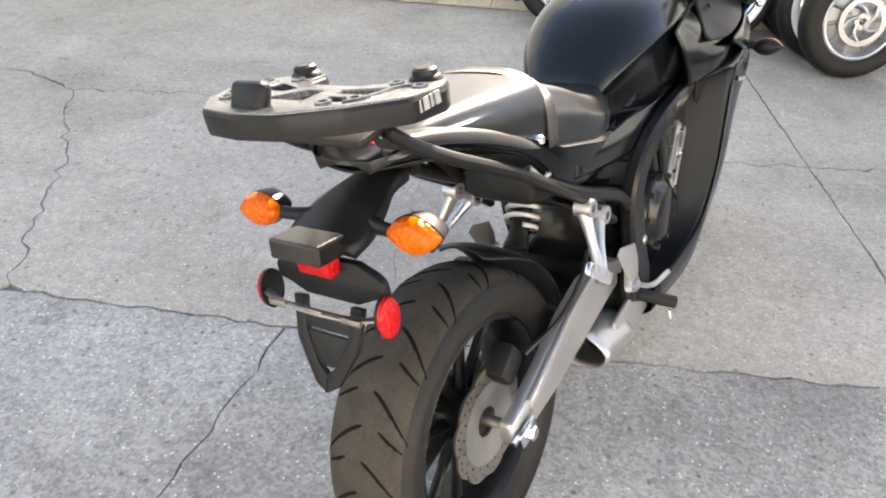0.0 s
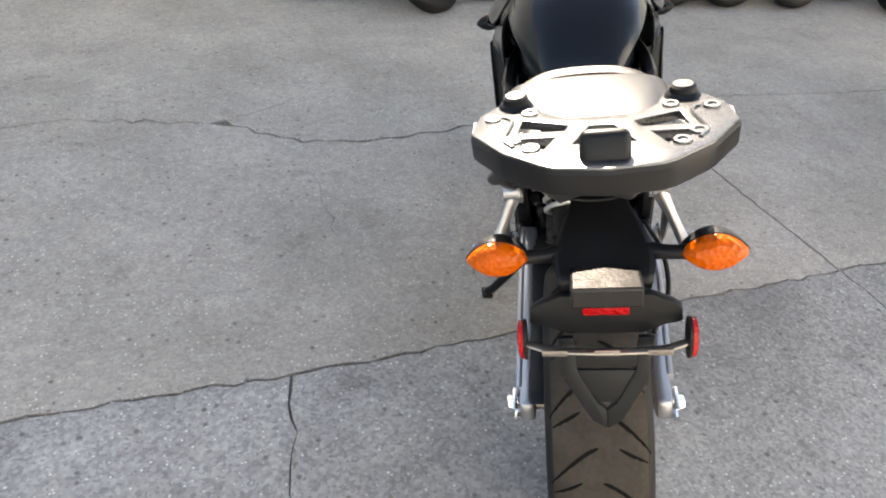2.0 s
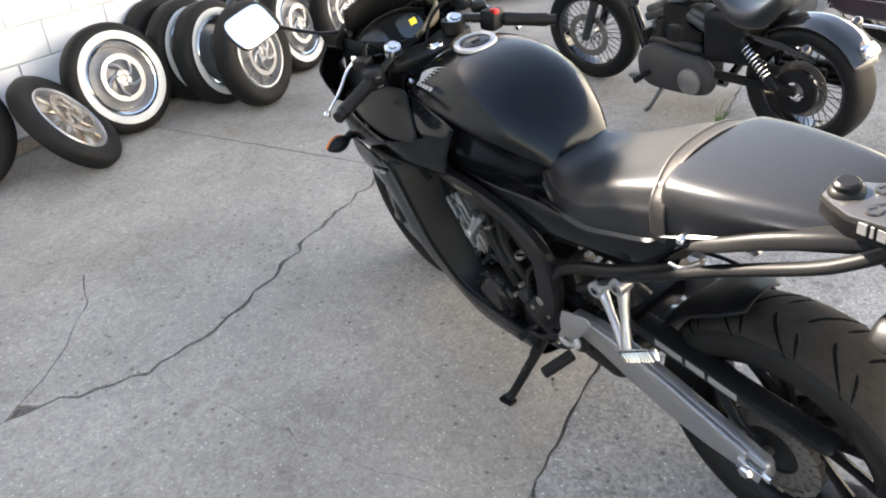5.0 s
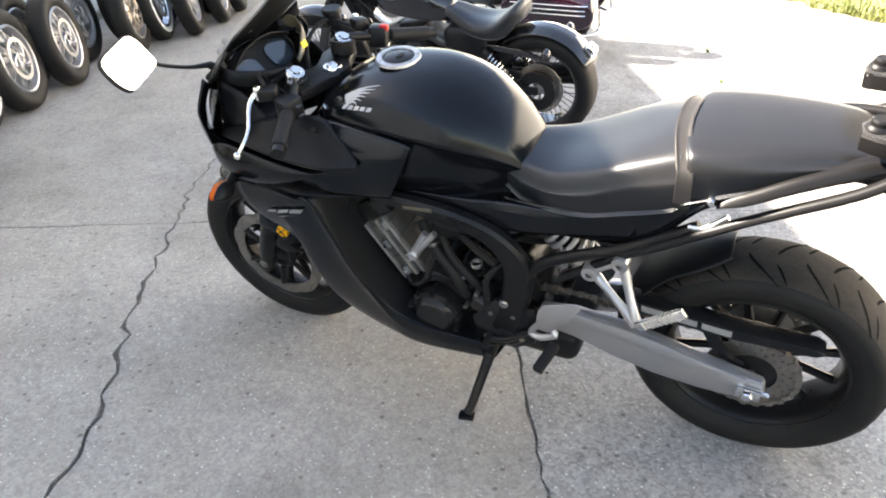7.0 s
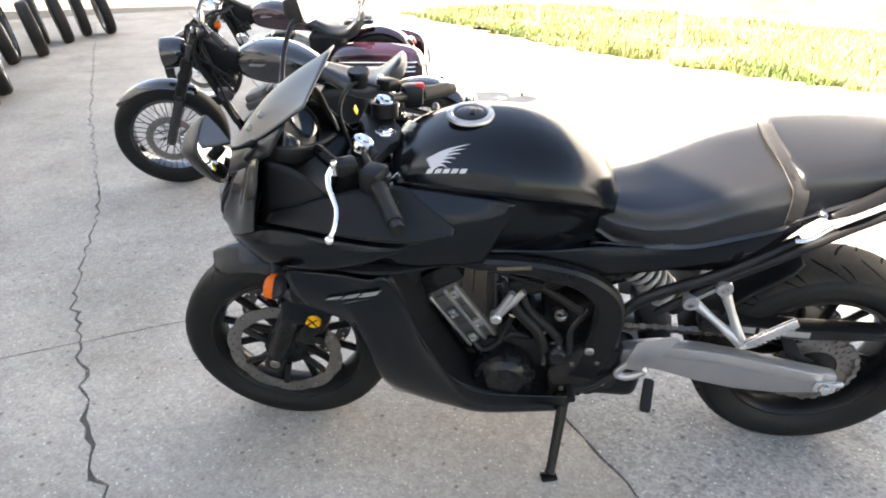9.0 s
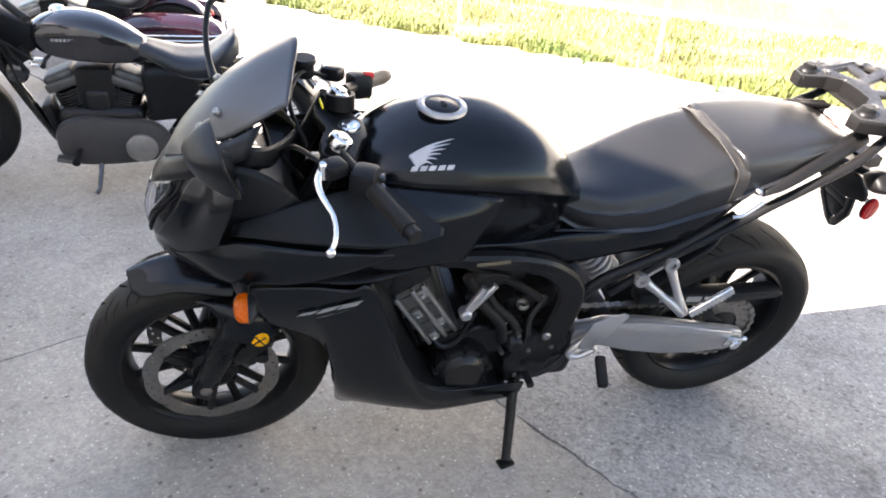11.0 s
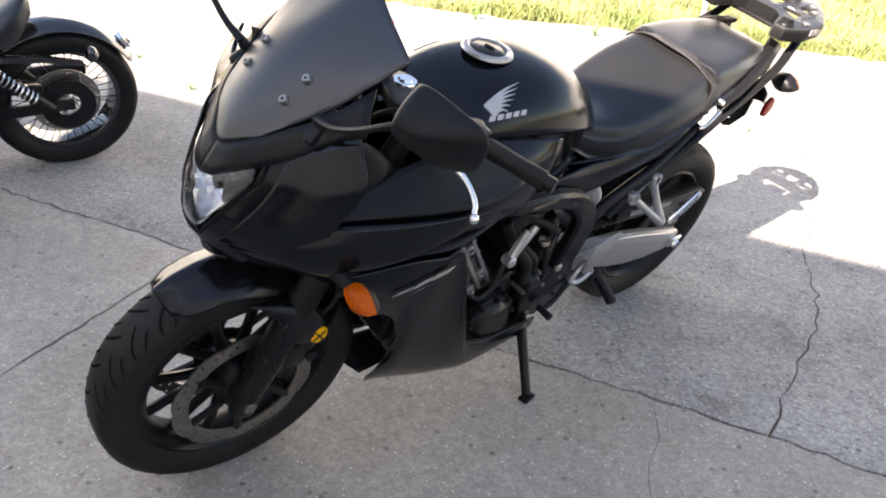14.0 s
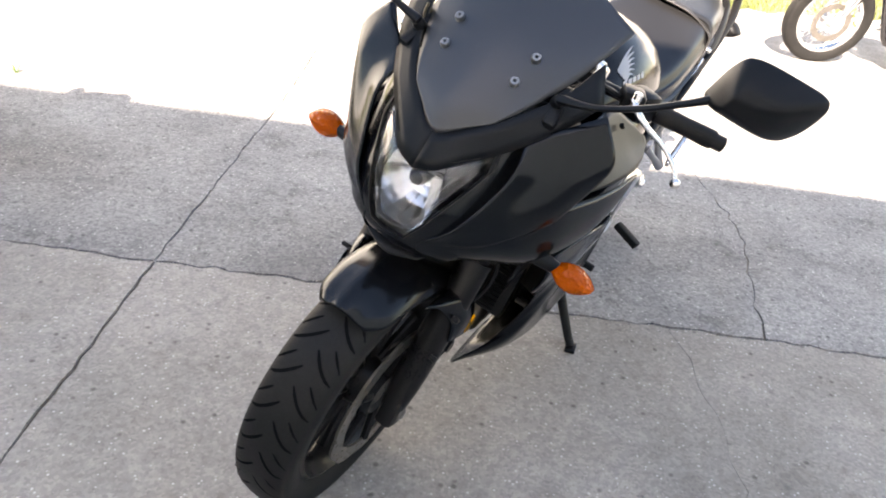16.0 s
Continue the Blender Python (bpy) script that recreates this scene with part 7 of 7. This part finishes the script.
def cruiser(name, m, label, paint, metal, bags=False, shield=False, steer=0):
    """A V-twin cruiser with tank, seat, fenders, engine, shocks, bars and lamps, heading along +x on its side stand."""
    root = thing(name, m, label, "motorcycle", "cruisers parked in the yard")
    F, B = (0.74, 0, 0.315), (-0.71, 0, 0.305)
    rims = "chrome" if metal == "chrome" else "gloss"
    wire_wheel("front_wheel", root, F, 0.315, 0.10, rims)
    wire_wheel("rear_wheel", root, B, 0.305, 0.165, rims)
    for s in (1, -1):
        part("fork_leg", tube([(0.74, s * 0.095, 0.31), (0.65, s * 0.095, 0.52), (0.62, s * 0.095, 0.60)], [0.026, 0.028, 0.028], 14), "bright" if metal == "chrome" else "gloss", root)
        part("fork_gaiter", tube([(0.63 - 0.0135 * k, s * 0.095, 0.575 + 0.0315 * k) for k in range(8)], [0.033, 0.027] * 4, 14, 36), "rubber", root)
        part("fork_tube", tube([(0.54, s * 0.095, 0.78), (0.47, s * 0.095, 0.94)], 0.021, 14), metal, root)
        sh = bmesh.new()
        p0, p1 = Vector((-0.42, s * 0.135, 0.52)), Vector((-0.64, s * 0.13, 0.31))
        ax = (p1 - p0).normalized()
        u = ax.orthogonal().normalized()
        v = ax.cross(u)
        tube([p0 + (p1 - p0) * (0.12 + 0.62 * i / 80) + (u * math.cos(2 * math.pi * 9 * i / 80) + v * math.sin(2 * math.pi * 9 * i / 80)) * 0.026 for i in range(81)], 0.005, 6, 81, sh)
        so = part("shock_spring", sh, "bright", root, "chrome shock absorber spring")
        part("shock_body", tube([p0, p0 + (p1 - p0) * 0.13, p0 + (p1 - p0) * 0.72, p0 + (p1 - p0) * 0.74, p1], [0.024, 0.02, 0.017, 0.026, 0.022], 14, 24), "dark" if metal != "chrome" else "chrome", so)
        part("footpeg", tube([(0.14, s * 0.12, 0.235), (0.14, s * 0.28, 0.23)], [0.012, 0.018], 12), "rubber", root)
        part("toe_pedal", box((0.07, 0.05, 0.02), (0.20, s * 0.21, 0.215), (0, -12, 0), 0.006), "chrome" if metal == "chrome" else "steel", root)
        part("turn_signal", ball(0.032, (0.5 if metal == "chrome" else -0.80, s * 0.19, 0.72 if metal == "chrome" else 0.56), (0.8, 1, 1)), "amber" if metal == "chrome" else "gloss", root, "small round turn signal")
        part("handgrip", tube([(0.34, s * 0.28, 0.99), (0.27, s * 0.42, 0.975)], 0.017, 12), "rubber", root)
        part("swingarm", box((0.46, 0.03, 0.045), (-0.5, s * 0.12, 0.31), (0, 2, 0), 0.008), "dark", root)
        part("fender_strut", plate([(-0.30, 0.56), (-0.62, 0.54), (-0.78, 0.50), (-0.80, 0.47), (-0.62, 0.505), (-0.30, 0.53)], s * 0.098, s * 0.112, 0.004), paint, root)
        ml = part("mirror", ball(0.05, (0.36, s * 0.36, 1.10), (0.25, 1, 0.8)), "chrome" if metal == "chrome" else "gloss", root)
        part("stem", tube([(0.37, s * 0.30, 0.99), (0.36, s * 0.34, 1.08)], 0.005, 8), "dark", ml)
    part("handlebar", tube([(0.27, -0.42, 0.975), (0.34, -0.28, 0.99), (0.43, -0.12, 1.02), (0.45, 0, 0.97), (0.43, 0.12, 1.02), (0.34, 0.28, 0.99), (0.27, 0.42, 0.975)], 0.012, 12), metal, root)
    part("triple_clamp", box((0.05, 0.25, 0.03), (0.50, 0, 0.87), (0, -23, 0), 0.008), metal, root)
    hl = part("headlight", skin([[(x, r * math.cos(t), 0.80 + r * math.sin(t)) for t in (2 * math.pi * k / 12 for k in range(12))] for x, r in ((0.54, 0.02), (0.55, 0.06), (0.60, 0.078), (0.66, 0.082), (0.672, 0.08))], 12, 28, wrap=True, caps=True), metal, root)
    part("lens", lathe([(0, 0.676), (0.05, 0.675), (0.074, 0.672)], 28, at=(0, 0, 0.80), axis="X"), "bright", hl)
    part("front_fender", skin(arcs(F, 0.335, 40, 128, (0.03, 0.055, 0.062, 0.062, 0.06, 0.04)), 22, 16), paint, root, solid=0.004)
    part("rear_fender", skin(arcs(B, 0.345, 30, 150, (0.05, 0.085, 0.092, 0.094, 0.094, 0.09)), 26, 18), paint, root, "bobbed rear fender", solid=0.004)
    tl = part("tail_light", box((0.03, 0.09, 0.05), (-0.99, 0, 0.53), (0, 35, 0), 0.012), "clear" if metal != "chrome" else "red", root)
    part("housing", box((0.03, 0.096, 0.056), (-0.975, 0, 0.535), (0, 35, 0), 0.012), "chrome", tl)
    ribs = []
    for x, zt, w, zb in ((q[0] - 0.145, *q[1:]) for q in ((0.42, 0.79, 0.05, 0.72), (0.385, 0.825, 0.09, 0.69), (0.28, 0.855, 0.120, 0.665), (0.14, 0.842, 0.120, 0.65), (0.02, 0.79, 0.095, 0.64), (-0.06, 0.735, 0.05, 0.64))):
        half = [(0, zt), (0.5 * w, zt - 0.006), (0.86 * w, zt - 0.03), (w, (zt + zb) / 2), (0.9 * w, zb + 0.01), (0.6 * w, zb)]
        ribs.append([(x, y, z) for y, z in half] + [(x, -y, z) for y, z in half[:0:-1]])
    tk = part("fuel_tank", skin(ribs, 28, 40, wrap=True, caps=True), paint, root, "glossy teardrop fuel tank", smooth=60)
    part("filler_cap", lathe([(0, 0.018), (0.025, 0.016), (0.032, 0.008), (0.034, 0)], 24, at=(0.16, -0.03 if not bags else 0, 0.85), axis="Z"), "chrome", tk)
    for s in (1, -1):
        mk = bmesh.new()
        for k in range(6):
            box((0.012, 0.004, 0.012), (0.17 - 0.017 * k, s * 0.1205, 0.76), (0, 4, 0), 0.0, mk)
        part("mark", mk, "silverprint", tk, "small silver print", smooth=0)
    sr = []
    for x, zt, w, zb in ((q[0] - 0.17, *q[1:]) for q in ((0.04, 0.735, 0.055, 0.69), (-0.04, 0.72, 0.085, 0.66), (-0.18, 0.675, 0.14, 0.60), (-0.30, 0.68, 0.155, 0.59), (-0.38, 0.735, 0.14, 0.61), (-0.43, 0.775, 0.11, 0.67), (-0.455, 0.765, 0.08, 0.69))):
        half = [(0, zt), (0.5 * w, zt), (0.85 * w, zt - 0.012), (w, zt - 0.045), (0.95 * w, zb + 0.008), (0.8 * w, zb)]
        sr.append([(x, y, z) for y, z in half] + [(x, -y, z) for y, z in half[:0:-1]])
    part("seat", skin(sr, 26, 36, wrap=True, caps=True), "vinyl", root, "black vinyl saddle", smooth=60)
    part("pillion_pad", box((0.24, 0.17, 0.055), (-0.57, 0, 0.70), (0, 4, 0), 0.025, seg=4), "vinyl", root) if bags else None
    eng = tagged(new("engine"), "black and grey V-twin engine")
    eng.parent = root
    eng.location = (-0.04, 0, -0.05)
    for k, (deg, cx) in enumerate(((22, 0.12), (-22, 0.04))):
        o = part("cylinder", lathe([(r, 0.0145 * j + dz) for j in range(10) for r, dz in ((0.066, 0.0), (0.084, 0.0005), (0.086, 0.004), (0.084, 0.0075), (0.066, 0.008))], 28, axis="Z"), "engine" if metal != "chrome" else "cast", eng, "finned cylinder")
        o.matrix_local = pose(cx + (0.035 if deg > 0 else -0.035), 0, 0.42, 0, deg)
        top = box((0.165, 0.15, 0.05), (0, 0, 0.172), (0, 0, 0), 0.016, seg=3)
        box((0.145, 0.13, 0.05), (0, 0, 0.205), (0, 0, 0), 0.024, top, 4)
        o = part("rocker_cover", top, "darkcast" if metal != "chrome" else "cast", eng, "dull cast rocker cover")
        o.matrix_local = pose(cx + (0.035 if deg > 0 else -0.035), 0, 0.42, 0, deg)
    part("crankcase", box((0.40, 0.22, 0.25), (0.07, 0, 0.35), (0, 0, 0), 0.05, seg=4), "engine" if metal != "chrome" else "darkcast", eng, "dark crankcase")
    pc = plate([(0.28, 0.31), (0.26, 0.40), (0.15, 0.45), (0.0, 0.43), (-0.16, 0.42), (-0.24, 0.33), (-0.20, 0.235), (-0.08, 0.205), (0.15, 0.195), (0.25, 0.23)], 0.09, 0.165, 0.03, smooth_n=40)
    part("primary_cover", pc, "primary" if metal != "chrome" else "chrome", eng, "grey primary cover")
    part("derby_cover", lathe([(0, 0.184), (0.06, 0.183), (0.072, 0.177), (0.075, 0.155)], 36, at=(-0.10, 0, 0.295)), "cast", eng, "silver round cover")
    part("pushrod_cover", box((0.12, 0.19, 0.20), (0.08, 0, 0.46), (0, 0, 0), 0.03, seg=3), "engine", eng)
    part("intake", box((0.17, 0.16, 0.20), (0.08, 0, 0.56), (0, 0, 0), 0.02), "dark", eng, "black intake between the cylinders")
    part("regulator", box((0.04, 0.13, 0.15), (0.300, 0, 0.40), (0, 14, 0), 0.012), "dark", eng)
    part("oil_filter", lathe([(0, 0.06), (0.03, 0.06), (0.036, 0.05), (0.036, -0.06)], 20, at=(0.23, 0.0, 0.29), axis="X"), "gloss", eng)
    part("air_cleaner", lathe([(0, -0.20), (0.075, -0.195), (0.09, -0.18), (0.09, -0.11)], 32, at=(0.08, 0, 0.58)), metal, eng)
    part("downtube", tube([(0.485, 0, 0.78), (0.41, 0, 0.55), (0.30, 0, 0.30), (0.25, 0, 0.215), (0.17, 0, 0.185), (-0.25, 0, 0.20)], 0.024, 12), "gloss", root)
    part("backbone", tube([(0.46, 0, 0.80), (0.1, 0, 0.69), (-0.25, 0, 0.60), (-0.35, 0, 0.40), (-0.28, 0, 0.25)], 0.022, 12), "gloss", root)
    part("battery_box", box((0.27, 0.25, 0.26), (-0.31, 0, 0.50), (0, 4, 0), 0.04, seg=3), "plastic", root)
    part("belt_guard", plate([(-0.18, 0.40), (-0.45, 0.43), (-0.62, 0.41), (-0.62, 0.37), (-0.45, 0.385), (-0.18, 0.36)], 0.085, 0.12, 0.008), "plastic", root)
    part("pulley", petal_disc(0.05, 0.11, 0.085, 0.02, 40, 0.003, False), "dark", root).location = (B[0], 0, B[2])
    for q in (0.0, 0.06):
        part("exhaust_pipe", tube([(0.15 - q * 2, -0.09, 0.50), (0.2 - q * 3, -0.15, 0.42), (0.10 - q, -0.16, 0.30 + q), (-0.25, -0.165, 0.27 + q), (-0.85, -0.17, 0.28 + q)], [0.02, 0.02, 0.02, 0.024, 0.032], 14), metal if metal == "chrome" else "dark", root)
    st = part("side_stand", tube([(0.05, 0.10, 0.21), (0.06, 0.17, 0.14), (0.07, 0.245, 0.07), (0.085, 0.265, 0.052), (0.12, 0.30, 0.05)], [0.014, 0.012, 0.011, 0.011], 10), "gloss", root, "folded-out side stand")
    part("steering_head", tube([(0.485, 0, 0.72), (0.505, 0, 0.74), (0.435, 0, 0.90), (0.43, 0, 0.91)], [0.03, 0.04, 0.04, 0.03], 16, 16), "gloss", root)
    part("neck_cover", plate([(0.49, 0.72), (0.44, 0.88), (0.27, 0.80), (0.25, 0.70), (0.36, 0.62), (0.44, 0.60)], -0.045, 0.045, 0.014), "plastic", root, "black cover behind the steering head")
    part("horn", lathe([(0, 0.085), (0.02, 0.085), (0.042, 0.078), (0.05, 0.07), (0.05, 0.055), (0.03, 0.045)], 28, at=(0.36, 0, 0.585)), "gloss" if metal != "chrome" else "chrome", root, "round horn beside the frame")
    part("ignition_coil", box((0.09, 0.05, 0.06), (0.33, 0.06, 0.665), (0, 30, 0), 0.01), "plastic", root)
    for p in ([(0.34, 0.16, 0.96), (0.42, 0.12, 0.85), (0.36, 0.09, 0.70), (0.30, 0.09, 0.60)], [(0.34, -0.16, 0.97), (0.46, 0.0, 0.92), (0.40, 0.07, 0.74), (0.33, 0.08, 0.42)], [(0.70, 0.09, 0.38), (0.62, 0.12, 0.55), (0.52, 0.07, 0.75)],
              [(0.33, 0.20, 0.975), (0.46, 0.13, 0.97), (0.50, 0.09, 0.84), (0.42, 0.07, 0.66), (0.36, 0.055, 0.48), (0.28, 0.06, 0.30)], [(0.33, 0.22, 0.97), (0.42, 0.17, 0.90), (0.47, 0.11, 0.78), (0.43, 0.06, 0.62), (0.34, 0.05, 0.40)],
              [(0.43, 0.10, 0.99), (0.49, 0.06, 0.93), (0.47, 0.08, 0.80), (0.38, 0.09, 0.74), (0.27, 0.10, 0.66)], [(0.33, -0.20, 0.975), (0.45, -0.10, 0.95), (0.50, 0.02, 0.86), (0.45, 0.07, 0.70), (0.38, 0.06, 0.56)]):
        part("cable", tube(p, 0.0075, 8), "rubber", root)
    part("tool_pouch", ball(0.05, (0.42, 0, 0.66), (0.7, 1.3, 1)), "dark", root) if not bags else None
    if bags:
        for s in (1, -1):
            sb = []
            for x, zt, zb in ((-0.36, 0.50, 0.36), (-0.42, 0.545, 0.29), (-0.60, 0.57, 0.26), (-0.85, 0.56, 0.27), (-1.02, 0.52, 0.29), (-1.07, 0.47, 0.35)):
                sb.append([(x, s * (0.245 + y), z) for y, z in ((-0.09, zb + 0.02), (-0.095, (zt + zb) / 2), (-0.08, zt), (0.04, zt - 0.005), (0.09, zt - 0.04), (0.10, (zt + zb) / 2), (0.085, zb + 0.01), (0.0, zb))])
            bag = part("saddlebag", skin(sb, 22, 32, wrap=True, caps=True), paint, root, "hard saddlebag with chrome strips", smooth=60)
            for z in (0.40, 0.435, 0.47):
                part("trim", tube([(-0.43, s * 0.34, z), (-0.6, s * 0.349, z), (-0.95, s * 0.349, z - 0.005), (-1.03, s * 0.335, z - 0.005)], 0.006, 8), "chrome", bag, "chrome strip")
            part("bag_guard", tube([(-0.40, s * 0.2, 0.24), (-0.55, s * 0.34, 0.235), (-0.95, s * 0.345, 0.24), (-1.10, s * 0.25, 0.25), (-1.10, s * 0.2, 0.40)], 0.014, 12), "chrome", root)
        part("bumper", tube([(-1.10, -0.25, 0.27), (-1.13, 0, 0.27), (-1.10, 0.25, 0.27)], 0.014, 12), "chrome", root)
        part("backrest", tube([(-0.55, -0.11, 0.62), (-0.62, -0.11, 0.92), (-0.64, 0, 0.98), (-0.62, 0.11, 0.92), (-0.55, 0.11, 0.62)], 0.011, 12), "chrome", root)
        part("backrest_pad", box((0.05, 0.22, 0.16), (-0.61, 0, 0.90), (0, -10, 0), 0.022, seg=4), "vinyl", root)
        stud = bmesh.new()
        for k in range(14):
            ball(0.008, (-0.46 - 0.018 * k, 0.092, 0.722), bm=stud, n=4)
        tagged(part("studs", stud, "chrome", root), kind="stuff")
        part("nacelle", ball(0.13, (0.58, 0, 0.80), (1.0, 1.0, 0.95)), "chrome", root)
    if shield:
        part("windshield", skin([[(0.62, -0.2, 0.86), (0.66, 0, 0.86), (0.62, 0.2, 0.86)], [(0.55, -0.24, 1.05), (0.60, 0, 1.06), (0.55, 0.24, 1.05)], [(0.47, -0.18, 1.25), (0.50, 0, 1.28), (0.47, 0.18, 1.25)]], 14, 14), "clear", root, solid=0.004)
    if steer:
        front = ("front_wheel", "fork_leg", "fork_gaiter", "fork_tube", "handgrip", "mirror", "handlebar", "triple_clamp", "headlight", "front_fender")
        pin = Matrix.Translation((0.46, 0, 0.84))
        swing = pin @ Matrix.Rotation(math.radians(steer), 4, Vector((-0.40, 0, 0.92))) @ pin.inverted()
        for ob in root.children:
            if ob.name.split(".")[0] in front:
                ob.matrix_basis = swing @ ob.matrix_basis
    return root


def parked(x, y, heading, lean, k=0.93):
    """The pose of a bike whose rear tyre stands at x, y."""
    h = math.radians(heading)
    return pose(x + 0.71 * k * math.cos(h), y + 0.71 * k * math.sin(h), 0, 0, 0, heading) @ pose(0, 0, 0, -lean) @ Matrix.Scale(k, 4)


cruiser("cruiser", parked(2.55, 1.50, 61.5, 9, 0.93), "black cruiser with a solo saddle parked on its side stand", "gloss", "gloss", steer=14)
cruiser("touring_motorcycle", parked(4.45, 1.1, 66, 8), "dark plum touring cruiser with hard saddlebags and chrome trim", "plum", "chrome", True, True)
cruiser("chrome_cruiser", pose(-2.62, -1.92, 0, 0, 0, 4) @ pose(0, 0, 0, -9), "chrome-forked cruiser with wire wheels standing in the sun", "gloss", "chrome")

# ---- fence, lawn, far building ----
fence = thing("fence", Matrix(), "chain-link fence on thin galvanised posts in the grass", "fence")
POSTS = [(10.19, -1.87), (7.85, -2.26), (5.51, -2.65), (3.15, -3.0), (0.45, -3.5), (-1.9, -3.95), (-4.3, -4.4)]
for x, y in POSTS:
    part("post", lathe([(0.0, 1.35), (0.012, 1.345), (0.022, 1.33), (0.024, 1.31), (0.024, -0.05)], 16, at=(x, y, 0), axis="Z"), "galv", fence)
wires = bmesh.new()
for (x0, y0), (x1, y1) in zip(POSTS[1:], POSTS[2:]):
    a, b = Vector((x0, y0, 0)), Vector((x1, y1, 0))
    d = (b - a).normalized()
    side = Vector((-d.y, d.x, 0)) * 0.0011
    n = int((b - a).length / 0.075)
    for i in range(n):
        for j in range(17):
            p = a + d * (0.075 * i + 0.0375 * (j % 2)) + Vector((0, 0, 0.03 + 0.07 * j))
            for q in (p + d * 0.0375 + Vector((0, 0, 0.07)), p - d * 0.0375 + Vector((0, 0, 0.07))):
                w = [wires.verts.new(v) for v in (p - side, p + side, q + side, q - side)]
                wires.faces.new(w)
tagged(part("chain_link", wires, "galv", fence, "fine galvanised chain-link mesh", smooth=0), kind="stuff")
rng = random.Random(11)
gx = [p.x for p in edge]
gy = [p.y for p in edge]
verts, faces = [], []
for _ in range(52000):
    x = rng.uniform(-5.5, 10)
    lim = float(np.interp(x, gx, gy))
    back = -6.85 + 0.384 * (x - 1.78)
    y = lim - abs(rng.gauss(0, 1)) * 0.35 if rng.random() < 0.35 else rng.uniform(back, lim)
    patch = noise.noise(Vector((x * 1.3, y * 1.3, 0)))
    if y > lim + 0.03 or y < back or rng.random() < 0.34 - patch * 1.5 and y > lim - 0.9 or rng.random() < 0.1 - patch:
        continue
    h = rng.uniform(0.015, 0.06) * (1.3 + 1.2 * patch) * (1.7 if rng.random() < 0.06 else 1)
    a = rng.uniform(0, 6.283)
    w = rng.uniform(0.004, 0.009)
    dx, dy = math.cos(a), math.sin(a)
    bend = rng.uniform(0.3, 1.3) * h
    n = len(verts)
    verts += [(x - dy * w, y + dx * w, -0.012), (x + dy * w, y - dx * w, -0.012), (x + dx * bend * 0.4 + dy * w * 0.7, y + dy * bend * 0.4 - dx * w * 0.7, h * 0.65), (x + dx * bend * 0.4 - dy * w * 0.7, y + dy * bend * 0.4 + dx * w * 0.7, h * 0.65), (x + dx * bend, y + dy * bend, h)]
    faces += [(n, n + 1, n + 2, n + 3), (n + 3, n + 2, n + 4)]
me = bpy.data.meshes.new("grass")
me.from_pydata(verts, [], faces)
me.materials.append(M["grass"])
tagged(new("grass", me), "short sunlit lawn grass with dry patches", "grass", kind="stuff")

hall = thing("building", pose(1.78, -7.05, 0, 0, 0, 21.0), "white-walled building on a low stained foundation", "building")
part("wall", box((34, 0.3, 5.0), (0, -0.18, 0.32 + 2.5), bevel=0.01), "siding", hall, "white wall", smooth=0)
part("foundation", box((34, 0.3, 0.33), (0, -0.16, 0.165), bevel=0.01), "foundation", hall, "stained concrete foundation", smooth=0)
part("kerb", box((34, 0.22, 0.10), (0, 0.10, 0.03), bevel=0.02), "worn", hall, "low concrete kerb", smooth=0)
part("roof", box((34.6, 8, 0.2), (0, -3.8, 5.5), bevel=0.03), "galv", hall, smooth=0)
for k in range(9):
    part("vent", box((0.5, 0.02, 0.18), (-9.1 + 2.6 * k, -0.005, 0.19), bevel=0.004), "galv", hall, smooth=0) if k == 3 else None


def weed(x, y, h, n, label):
    root = bmesh.new()
    for k in range(n):
        a, q = rng.uniform(0, 6.28), rng.uniform(0.5, 1.0) * h
        tip = (rng.uniform(0.2, 0.7) * q * math.cos(a), rng.uniform(0.2, 0.7) * q * math.sin(a), q)
        tube([(0, 0, 0), (tip[0] * 0.4, tip[1] * 0.4, q * 0.6), tip], [0.003, 0.002, 0.001], 5, 5, root)
        for j in range(4):
            u = 0.3 + 0.2 * j
            c = Vector((tip[0] * u, tip[1] * u, q * u))
            b = a + rng.uniform(-2, 2)
            d = Vector((math.cos(b), math.sin(b), 0.3)) * 0.035 * h / 0.15
            s = Vector((-math.sin(b), math.cos(b), 0)) * 0.009 * h / 0.15
            root.faces.new([root.verts.new(p) for p in (c, c + d * 0.5 + s, c + d, c + d * 0.5 - s)])
    o = part("weed", root, "leaf", None, smooth=0)
    o.location = (x, y, -0.012)
    tagged(o, label, "weed")


for x, y, h, n in ((2.6, 1.9, 0.15, 5), (4.2, 0.0, 0.06, 14), (2.75, 0.5, 0.05, 8), (3.4, 0.2, 0.05, 8), (-0.1, -0.75, 0.04, 7), (1.2, -2.55, 0.12, 9), (2.2, -2.4, 0.14, 9), (3.4, -2.2, 0.1, 8)):
    weed(x, y, h, n, "small green weed in a concrete joint" if y > -2 else "leafy green weed at the lawn's edge")
